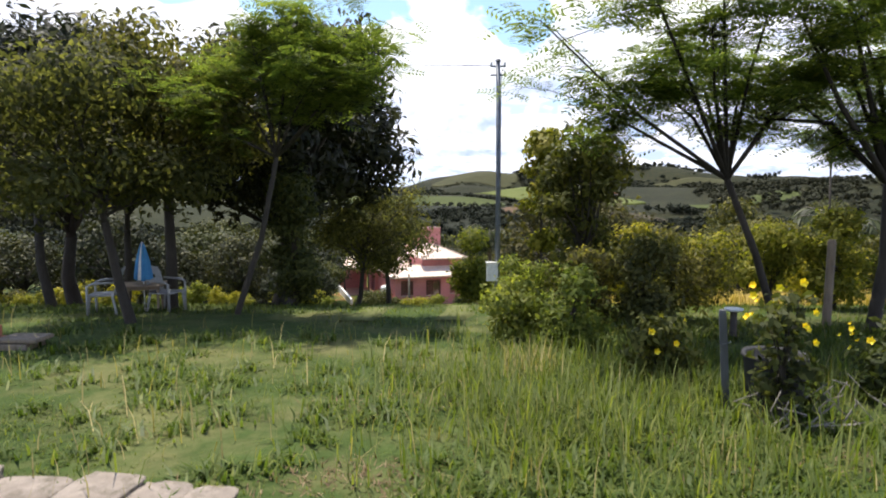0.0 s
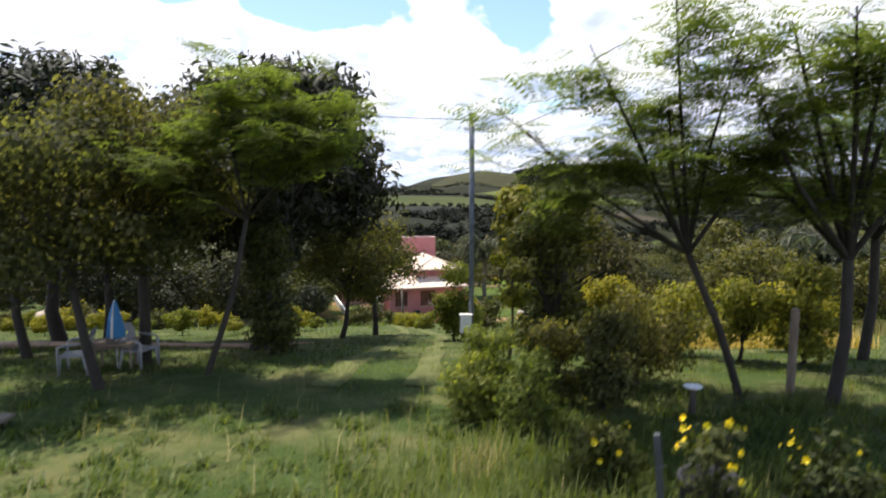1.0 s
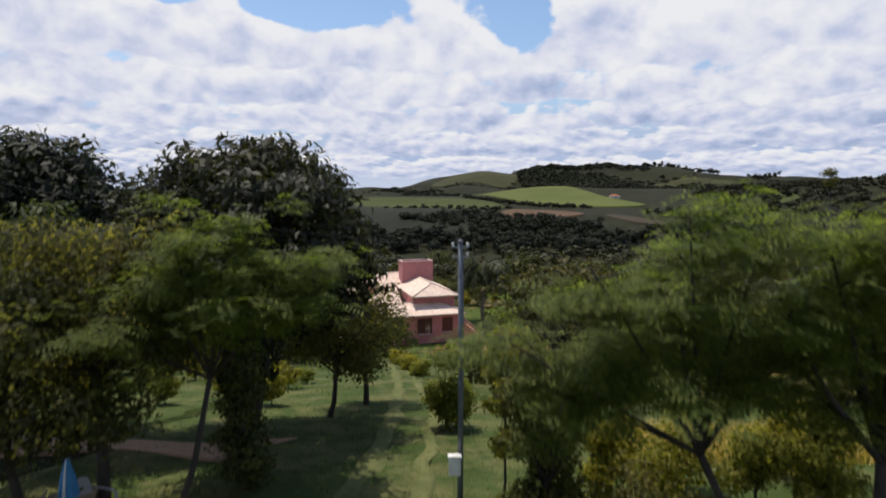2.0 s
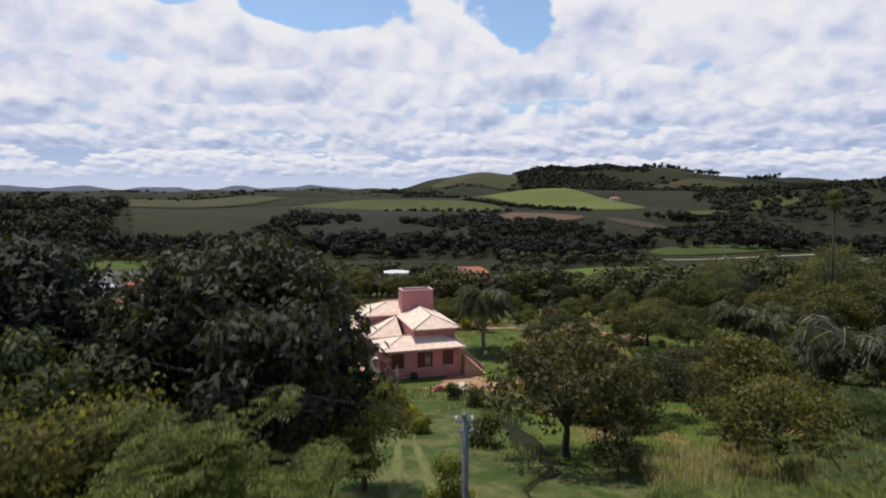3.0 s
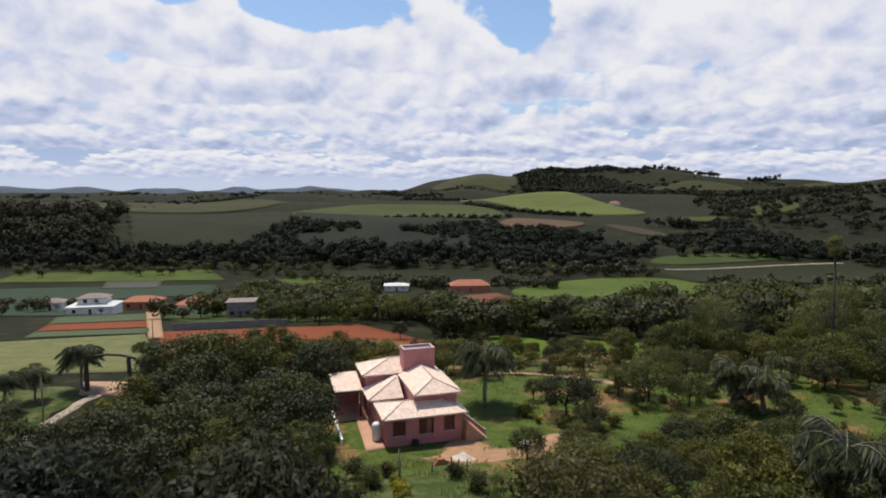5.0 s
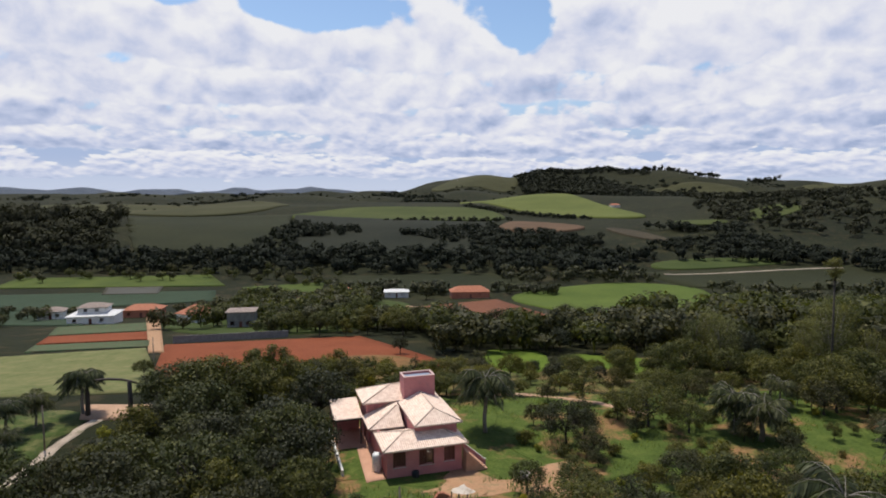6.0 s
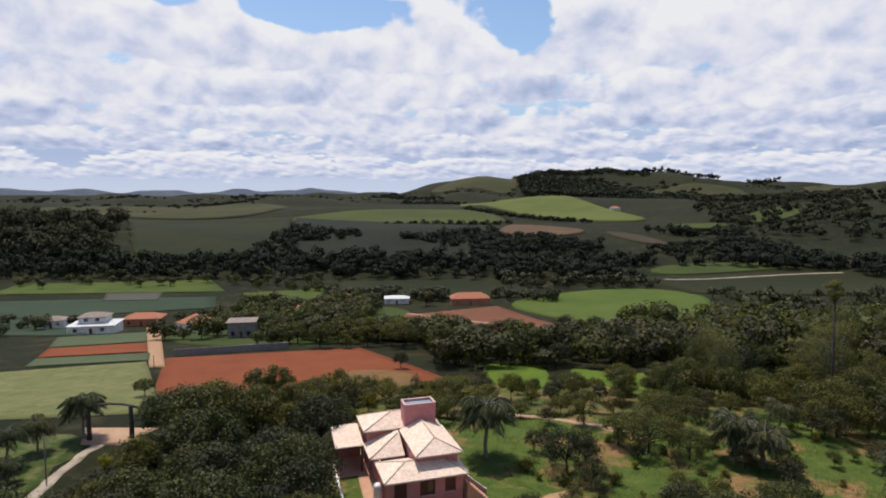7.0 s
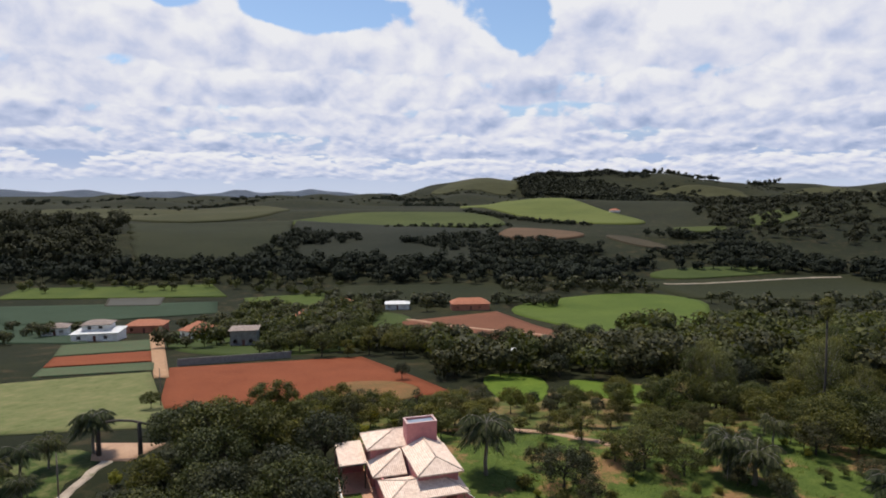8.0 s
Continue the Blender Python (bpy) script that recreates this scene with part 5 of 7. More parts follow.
at(tree_thing("garden_tree", "low dark tree in the shade of the larger ones", 191, 6.4, 1.9, 4.6, 1.5, 26, 0.75, 7000, 0.22, 0.4, M_LEAF_HEDGE, M_BARK, 0.11, (0.3, 0.1), fork=0.45), -8.6, 16.2)
at(tree_thing("garden_tree", "low dark tree in the shade of the larger ones", 192, 6.4, 2.0, 4.5, 1.5, 26, 0.75, 7000, 0.22, 0.4, M_LEAF_HEDGE, M_BARK, 0.12, (-0.3, 0.1), fork=0.45), -12.2, 15.2)

# other side of the lawn
at(feather_tree("feathery_tree", "thin leaning tree with open feathery crown", 21, (-1.1, -0.5, 2.4), [(-4.1, -1.6, 4.4), (-3.0, -2.0, 5.1), (-1.9, -1.8, 5.7), (-0.8, -1.2, 5.2), (-2.6, -0.4, 4.1), (0.4, -0.6, 4.4), (-1.2, 0.8, 4.6), (-3.4, -1.0, 3.5), (0.2, 0.9, 3.6), (-1.8, -1.4, 4.4), (-0.5, 0.2, 4.0)], 3900, M_LEAF_FEATHER, 0.30, 0.062), 5.35, 9.6)
at(feather_tree("feathery_tree", "dark feathery tree with a stout trunk", 22, (0.1, 0.0, 2.3), [(-1.7, -0.6, 4.6), (-0.8, -1.2, 5.6), (0.6, -0.8, 5.2), (1.6, 0.3, 4.4), (-1.4, 0.8, 4.0), (0.3, 1.2, 5.0), (-1.2, -0.5, 5.6), (-1.9, 0.2, 3.3), (0.3, 0.3, 5.8), (-0.4, 0.5, 4.4), (-0.2, -1.0, 5.5)], 3000, M_LEAF_FEATHER, 0.32, 0.09), 6.5, 9.0)
at(feather_tree("feathery_tree", "dark feathery tree beyond the fence", 23, (0.1, 0.0, 2.6), [(-1.9, 0, 4.4), (-1.0, -0.8, 5.0), (0.9, 0.6, 4.8), (1.6, -0.3, 4.0), (-0.3, 1.0, 5.2), (0.3, -1.3, 3.8), (-1.4, 0.6, 3.6)], 2800, M_LEAF_FEATHER, 0.34, 0.10), 9.4, 12.5)
at(tree_thing("evergreen", "ragged dark green conical tree beside the pole", 24, 3.9, 0.66, 2.0, 1.55, 34, 0.36, 7000, 0.14, 0.4, M_LEAF_HEDGE, M_BARK, 0.09, fork=0.3, flat=0.1), 2.5, 10.8)
at(tree_thing("sapling", "tall thin sapling with pale yellow-green leaves", 25, 4.4, 0.28, 2.7, 1.3, 14, 0.28, 1500, 0.16, 0.5, M_LEAF_LIME, M_BARK, 0.03, (0.1, 0), fork=0.6), 1.9, 12.0)


def bush_thing(seed, label, r, tall, leaves, leaf, mat_leaf, name="bush", aspect=0.45, flat=0.3):
    return tree_thing(name, label, seed, tall, r * 0.62, tall * 0.5, tall * 0.34, 14, r * 0.48, leaves, leaf, aspect, mat_leaf, M_BARK, 0.03 + 0.01 * tall, fork=0.25, flat=flat, category="bush")


for sd, x, y, r, t, mt in ((31, 0.95, 8.3, 0.5, 1.05, M_LEAF_FRESH), (310, 1.7, 7.9, 0.55, 1.25, M_LEAF_FRESH), (311, 2.3, 9.2, 0.55, 1.5, M_LEAF_GARDEN), (312, 1.3, 9.6, 0.55, 1.6, M_LEAF_FRESH)):
    at(bush_thing(sd, "loose green bush with fine leaves in tall grass", r, t, 2600, 0.085, mt, flat=0.0), x, y)
at(bush_thing(32, "yellow-green bush on the lawn", 0.72, 2.0, 3800, 0.12, M_LEAF_LIME), 4.0, 12.6)
at(bush_thing(33, "yellow-green bush on the lawn", 0.8, 2.0, 3800, 0.12, M_LEAF_LIME), 6.7, 12.2)
at(bush_thing(34, "yellow-green bush on the lawn", 0.75, 2.3, 3800, 0.12, M_LEAF_LIME), 7.7, 11.8)
at(bush_thing(35, "rounded olive-yellow bush beside the path", 1.0, 3.1, 5000, 0.15, M_LEAF_LIME), 0.95, 20.2)
hedge = at(bush_thing(36, "low bright green hedge bush beside the lawn", 0.85, 0.95, 1500, 0.17, M_LEAF_LIME), -2.9, 47.5)
for i in range(9):
    copy_thing(hedge, settle(-2.7 + i * 0.29 + 0.1 * math.sin(i * 2.2), 46.3 - i * 1.25, 0.85 + 0.2 * math.sin(i * 1.7), i * 1.1))
at(bush_thing(44, "loose yellow-green bush with upright shoots", 0.6, 1.7, 3600, 0.10, M_LEAF_OLIVE, flat=0.0), 2.95, 8.9)
for x, y, s in ((-5.6, 43.5, 1.0), (-3.9, 50.2, 0.8), (-6.4, 49.5, 1.1), (1.6, 49.5, 0.9), (3.2, 46, 1.0)):
    at(bush_thing(int(45 + s * 10 + y), "rounded shrub on the slope above the house", 1.0 * s, 1.7 * s, 1500, 0.18, M_LEAF_MID if x < 0 else M_LEAF_OLIVE, "shrub"), x, y)
at(bush_thing(37, "loose olive thicket in front of the house", 1.2, 1.9, 2200, 0.18, M_LEAF_OLIVE), -4.9, 47.0)
at(bush_thing(38, "bare-stemmed grey-green bush behind the grass", 1.1, 1.8, 2600, 0.11, M_LEAF_OLIVE), 3.9, 10.2)
at(bush_thing(39, "yellow-green bush at the edge of the lawn", 1.1, 1.8, 3800, 0.12, M_LEAF_LIME), 5.6, 13.5)
at(bush_thing(40, "yellow-green bush behind the fence post", 1.1, 2.0, 3800, 0.12, M_LEAF_LIME), 9.0, 14.5)


def flower_bush(seed, label, r, tall, leaves, blooms, x, y, dead):
    """A leafy shrub with trumpet flowers of five petals and some bare pale stems."""
    ob = bush_thing(seed, label, r, tall, leaves, 0.10, M_LEAF_HEDGE, "flowering_bush")
    rng = np.random.default_rng(seed + 500)
    petals = []
    for k in range(5):
        w = 2 * math.pi * k / 5
        d, e = np.array([math.cos(w), math.sin(w), 0]), np.array([-math.sin(w), math.cos(w), 0])
        petals.append([(0, 0, -0.03), d * 0.030 + e * 0.026, d * 0.058 + np.array([0, 0, 0.012]), d * 0.030 - e * 0.026])
    bloom = quads_mesh("flower", np.array([[tuple(map(float, p)) for p in q] for q in petals]), M_PETAL)
    for _ in range(blooms):
        g, h = rng.uniform(0, 2 * math.pi), rng.uniform(0.5, 0.98)
        f = part("flower", bloom, None, ob)
        aim = Vector((math.cos(g), math.sin(g) - 0.7, 0.5)).to_track_quat("Z", "Y")
        s = rng.uniform(0.42, 0.7)
        f.matrix_local = Matrix.LocRotScale((math.cos(g) * r * rng.uniform(0.6, 1.0), math.sin(g) * r * rng.uniform(0.6, 1.0), tall * h), aim, (s, s, s))
    for _ in range(dead):
        p = Vector((rng.uniform(-0.3, 0.4), -r * 0.7, 0.05))
        pts = [p]
        for _ in range(4):
            p = p + Vector((rng.uniform(-0.18, 0.2), rng.uniform(-0.08, 0.05), rng.uniform(0.02, 0.17)))
            pts.append(p)
        part("dead_stem", tube_mesh("dead_stem", [(pts, [0.012, 0.010, 0.008, 0.006, 0.004])], 5, M_BARK_PALE), None, ob, "bare pale stem")
    return at(ob, x, y)


flower_bush(41, "shrub with yellow trumpet flowers and bare pale stems", 0.33, 1.42, 620, 14, 2.85, 4.95, 12)
flower_bush(42, "low shrub with a few pale yellow flowers", 0.42, 0.8, 1300, 6, 2.25, 6.2, 0)
flower_bush(43, "loose shrub with a few yellow flowers", 0.5, 0.9, 1200, 9, 4.3, 5.6, 2)


# ---- things on the lawn ----
def electric_pole():
    root = empty("electric_pole", 1.15, 12.9, float(height(1.15, 12.9)))
    tagged(root, "slim grey steel electric pole with insulators and meter box", "pole")
    top = 4.52 - root.location.z
    part("pole", tube_mesh("pole", [([(0, 0, -0.4), (0.02, 0, top * 0.5), (0, 0, top)], [0.052, 0.048, 0.044])], 12, M_POLE), None, root)
    part("cap", lathe_mesh("cap", [(0.055, top), (0.058, top + 0.03), (0.02, top + 0.05)], 12, M_POLE), None, root)
    for z in (top - 0.10, top - 0.28):
        part("bracket", box_bm((-0.16, -0.02, z - 0.015, 0.16, 0.02, z + 0.015)), M_POLE, root)
    for x, z in ((-0.14, top - 0.10), (0.14, top - 0.10), (0.14, top - 0.28)):
        ins = part("insulator", lathe_mesh("insulator", [(0.014, 0), (0.032, 0.02), (0.018, 0.035), (0.032, 0.055), (0.014, 0.075)], 10, M_WHITE), None, root)
        ins.location = (x, 0, z + 0.015)
    part("conduit", tube_mesh("conduit", [([(0.062, -0.01, -0.3), (0.062, -0.01, top - 0.25), (0.10, -0.02, top - 0.16), (0.14, -0.02, top - 0.2)], [0.011] * 4)], 8, M_POLE), None, root)
    box = part("meter_box", box_bm((-0.22, -0.16, 0.62, 0.02, -0.055, 1.0), bevel=0.012), M_PLASTIC, root, "pale grey meter box")
    part("cover", box_bm((-0.235, -0.185, 1.003, 0.035, -0.04, 1.03)), M_WHITE, box)
    return root


electric_pole()


def service_wire(name, a, b, sag, label):
    a, b = Vector(a), Vector(b)
    pts = [a.lerp(b, i / 16) - Vector((0, 0, sag * 4 * (i / 16) * (1 - i / 16))) for i in range(17)]
    return tagged(part(name, tube_mesh(name, [(pts, [0.008] * 17)], 4, M_BLACK), None), label, "cable")


service_wire("overhead_cable", (1.02, 12.9, 4.44), (-14, 17, 6.6), 0.35, "thin black overhead cable from the pole")


def plastic_chair():
    root = tagged(new("garden_chair"), "grey-white plastic garden chair with armrests on the grass", "chair", "chairs under the trees")
    part("seat", box_bm((-0.24, -0.22, 0.40, 0.24, 0.24, 0.43), bevel=0.012), M_CHAIR, root)
    bm = bmesh.new()
    for i in range(9):
        t = i / 8
        w = 0.22 + 0.03 * math.sin(t * math.pi)
        for s in (-w, -w * 0.35, w * 0.35, w):
            bm.verts.new((s, 0.22 + t * 0.12 + 0.03 * (1 - (s / w) ** 2), 0.43 + t * 0.50 * (1 - 0.12 * abs(s / w) * (t > 0.8))))
    bm.verts.ensure_lookup_table()
    for i in range(8):
        for k in range(3):
            if k == 1 and 2 <= i <= 5 and i % 2 == 0:
                continue
            bm.faces.new([bm.verts[i * 4 + k], bm.verts[i * 4 + k + 1], bm.verts[(i + 1) * 4 + k + 1], bm.verts[(i + 1) * 4 + k]])
    bmesh.ops.solidify(bm, geom=bm.faces[:], thickness=0.014)
    part("backrest", bm, M_CHAIR, root)
    for sx in (-1, 1):
        part("armrest", tube_mesh("armrest", [([(sx * 0.27, -0.2, 0.0), (sx * 0.27, -0.2, 0.6), (sx * 0.275, -0.1, 0.64), (sx * 0.27, 0.25, 0.66)], [0.022, 0.022, 0.026, 0.02])], 6, M_CHAIR), None, root)
        part("leg", tube_mesh("leg", [([(sx * 0.27, 0.28, 0.0), (sx * 0.23, 0.2, 0.42)], [0.02, 0.024])], 6, M_CHAIR), None, root)
        part("leg", tube_mesh("leg", [([(sx * 0.25, -0.2, 0.0), (sx * 0.22, -0.18, 0.41)], [0.018, 0.022])], 6, M_CHAIR), None, root)
    return root


chair = plastic_chair()
chair.matrix_world = settle(-6.25, 11.0, 1.0, radians(-75))
copy_thing(chair, settle(-5.35, 11.6, 1.0, radians(80)))


def garden_table():
    root = tagged(new("garden_table"), "small slatted wooden garden table with yellowish legs", "table")
    part("tabletop", box_bm(*[(-0.4, -0.36 + 0.12 * i, 0.55, 0.4, -0.25 + 0.12 * i, 0.575) for i in range(6)], bevel=0.004), M_WOOD, root)
    part("apron", box_bm((-0.34, -0.3, 0.49, 0.34, -0.27, 0.549), (-0.34, 0.27, 0.49, 0.34, 0.3, 0.549)), M_WOOD, root)
    for x in (-0.32, 0.28):
        for y in (-0.27, 0.23):
            part("leg", box_bm((x, y, 0, x + 0.045, y + 0.045, 0.489), bevel=0.005), M_WOOD, root)
    root.matrix_world = settle(-5.8, 11.55, 1.0, 0.3)
    return root


garden_table()


def closed_parasol():
    root = tagged(new("parasol"), "closed blue parasol with a white stripe", "parasol")
    part("pole", tube_mesh("pole", [([(0, 0, -0.2), (0, 0, 2.1)], [0.018, 0.018])], 8, M_PLASTIC), None, root)
    v, f, n = [], [], 24
    for r, z in ((0.03, 2.05), (0.09, 1.8), (0.15, 1.5), (0.19, 1.15), (0.20, 1.0), (0.17, 0.98)):
        for k in range(n):
            g = 2 * math.pi * k / n
            q = r * (1 + 0.28 * math.cos(6 * g))
            v.append((q * math.cos(g), q * math.sin(g), z + 0.03 * math.cos(6 * g)))
    for i in range(5):
        for k in range(n):
            f.append((i * n + k, i * n + (k + 1) % n, (i + 1) * n + (k + 1) % n, (i + 1) * n + k))
    me = mesh_of("canopy", v, f, M_BLUE, True)
    me.materials.append(M_PLASTIC)
    for p in me.polygons:
        p.material_index = 1 if (p.index % n) in (15, 16) else 0
    part("canopy", me, None, root)
    root.matrix_world = settle(-5.75, 11.5, 0.66, 0.4)
    return root


closed_parasol()


def fence_post(x, y, tall, r, mat, label, tilt=(0, 0), square=True):
    root = tagged(new("fence_post"), label, "post")
    n, v, f = 9, [], []
    tube_verts([(0, 0, -0.3), (0.004, 0, tall * 0.5), (0, 0, tall - 0.03), (0, 0, tall)], [r * 1.03, r, r * 0.97, r * 0.75], 4 if square else 9, v, f)
    part("post", mesh_of("post", v, f, mat), None, root)
    part("wire_staple", tube_mesh("wire_staple", [([(-r, -r * 0.8, tall * 0.7), (0, -r * 1.1, tall * 0.705), (r, -r * 0.8, tall * 0.7)], [0.004] * 3)], 4, M_POLE), None, root)
    root.matrix_world = Matrix.LocRotScale((x, y, float(height(x, y))), Euler((tilt[0], tilt[1], 0.4)), None)
    return root


fence_post(2.58, 5.35, 1.0, 0.045, M_POST, "short dark tarred post leaning in the tall grass", (0.03, -0.13))
fence_post(6.25, 9.7, 1.45, 0.065, M_WOOD, "weathered round timber fence post", (0.0, 0.02), False)
fence_post(11.5, 13.0, 1.4, 0.065, M_WOOD, "weathered round timber fence post", (0.0, -0.02), False)
bin_ob = tagged(part("bucket", lathe_mesh("bucket", [(0.19, 0), (0.21, 0.05), (0.26, 0.55), (0.28, 0.57), (0.27, 0.6), (0.24, 0.58), (0.18, 0.06)], 20, M_BLACK), None), "black plastic bucket under the flowering shrub", "bucket")
bin_ob.matrix_world = settle(2.95, 5.25)
dish = tagged(new("bird_table"), "small white dish on a low timber stump", "bird table")
part("stump", tube_mesh("stump", [([(0, 0, -0.1), (0, 0, 0.52)], [0.06, 0.05])], 10, M_WOOD_DARK), None, dish)
part("dish", lathe_mesh("dish", [(0.06, 0.521), (0.12, 0.53), (0.15, 0.56), (0.145, 0.565), (0.05, 0.54)], 18, M_PLASTIC), None, dish)
dish.matrix_world = settle(4.15, 8.5, 0.9)


def stone_edge():
    rng = np.random.default_rng(77)
    root = tagged(new("stone_edging"), "row of flat pale stones edging the grass", "stones", kind="structure")
    x, row = -4.6, 0
    while row < 2:
        w, d, t = rng.uniform(0.32, 0.6), rng.uniform(0.5, 0.66), rng.uniform(0.03, 0.055)
        bm = bmesh.new()
        bmesh.ops.create_icosphere(bm, subdivisions=3, radius=1.0)
        k = rng.uniform(0, 9)
        for v in bm.verts:
            p = v.co.copy()
            q = Vector((math.copysign(abs(p.x) ** 0.45, p.x), math.copysign(abs(p.y) ** 0.45, p.y), math.copysign(abs(p.z) ** 0.35, p.z)))
            q *= 1 + 0.24 * noise.noise(p * 1.3 + Vector((k, 0, 0))) + 0.05 * noise.noise(p * 6 + Vector((0, k, 0)))
            v.co = Vector((x + w / 2 + q.x * w * 0.505, -0.56 * row + 0.05 * math.sin(x * 5) + q.y * d * 0.48, q.z * t + 0.012 * math.sin(x * 7)))
        ob = part("stone", bm, M_STONE, root)
        ob.data.polygons.foreach_set("use_smooth", [True] * len(ob.data.polygons))
        x += w
        if x > -1.5 + row * 0.5:
            x, row = -4.4, row + 1
    root.matrix_world = pose(0, 3.12, -0.03, 0, 0, -8)


stone_edge()


def log_seat():
    root = tagged(new("stone_bench"), "low broken red stone bench at the lawn's edge", "bench")
    for i, (x0, x1, z0, z1) in enumerate(((-0.9, 0.1, 0.0, 0.16), (-0.85, -0.1, 0.163, 0.33), (0.0, 0.5, 0.0, 0.14), (0.1, 0.62, 0.143, 0.2))):
        bm = box_bm((x0, -0.2, z0, x1, 0.22, z1), bevel=0.02)
        for v in bm.verts:
            v.co += Vector((0.015 * math.sin(9 * v.co.x + i), 0.015 * math.sin(7 * v.co.y + i), 0.01 * math.sin(11 * v.co.x)))
        part("stone", bm, M_BRICKRED if i < 2 else M_WOOD, root)
    root.matrix_world = settle(-6.0, 8.0)


log_seat()


def entrance_gate():
    root = tagged(new("timber_gate"), "rustic dark timber gateway of two posts and a curved beam", "gate")
    for x, t in ((-2.35, 4.1), (2.35, 4.1)):
        p = part("gate_post", tube_mesh("gate_post", [([(x, 0, -0.4), (x + 0.03, 0, 2.0), (x, 0, t)], [0.30, 0.26, 0.24])], 10, M_WOOD_DARK), None, root)
    part("beam", tube_mesh("beam", [([(-3.2, 0, 3.7), (-1.6, 0, 4.15), (0, 0, 4.32), (1.6, 0, 4.2), (3.2, 0, 3.75)], [0.13, 0.15, 0.16, 0.15, 0.13])], 8, M_WOOD_DARK), None, root)
    root.matrix_world = settle(-40.3, 75.2, 1.06, radians(6))


entrance_gate()
for x, y, t in ((-41.3, 64.6, 5.0), (-48.2, 103.0, 6.5), (-2.7, 47.5, 3.0)):
    wp = tagged(new("timber_pole"), "thin grey upright timber pole", "pole", "timber poles")
    part("pole", tube_mesh("pole", [([(0, 0, -0.4), (0.03, 0, t * 0.5), (0, 0, t)], [0.10, 0.085, 0.07])], 8, M_WOOD), None, wp)
    part("cap", tube_mesh("cap", [([(0, 0, t), (0, 0, t + 0.04)], [0.085, 0.06])], 8, M_WOOD_DARK), None, wp)
    wp.matrix_world = settle(x, y)


def brick_pile():
    """A loose stack of hollow red bricks on the yard."""
    rng = random.Random(31)
    root = tagged(new("brick_pile"), "small loose pile of red clay bricks on the yard", "bricks")
    me = mesh_of("brick", [(x, y, z) for z in (0, 0.14) for x, y in ((-0.15, -0.07), (0.15, -0.07), (0.15, 0.07), (-0.15, 0.07))],
                 [(3, 2, 1, 0), (4, 5, 6, 7), (0, 1, 5, 4), (1, 2, 6, 5), (2, 3, 7, 6), (3, 0, 4, 7)], M_BRICKRED)
    for k in range(4):
        for i in range(5 - k):
            for j in range(2):
                b = part("brick", me, None, root)
                b.matrix_local = pose(-0.7 + i * 0.33 + k * 0.12, j * 0.17 + rng.uniform(-0.02, 0.02), k * 0.143, 0, 0, rng.uniform(-6, 6))
    root.matrix_world = pose(0.6, 53.6, float(height(0.6, 53.6)) + 0.01, 0, 0, 25)


brick_pile()
well = tagged(new("concrete_ring"), "weathered grey concrete well ring on bare earth", "well ring")
part("ring", lathe_mesh("ring", [(0.52, -0.2), (0.52, 0.62), (0.50, 0.65), (0.44, 0.65), (0.43, 0.60), (0.43, 0.1)], 24, M_CONCRETE), None, well)
part("lid", lathe_mesh("lid", [(0.40, 0.60), (0.42, 0.615), (0.42, 0.64), (0.2, 0.655)], 24, M_GREYWALL), None, well)
well.matrix_world = settle(8.3, 58.0)
for x, y, t in ((1.3, 52.4, 1.1), (1.9, 52.1, 1.0), (2.6, 51.6, 1.15), (-0.3, 51.5, 0.9)):
    fence_post(x, y, t, 0.06, M_WOOD_DARK, "rough dark stake in the weeds by the yard", (0.03, 0.05), False)


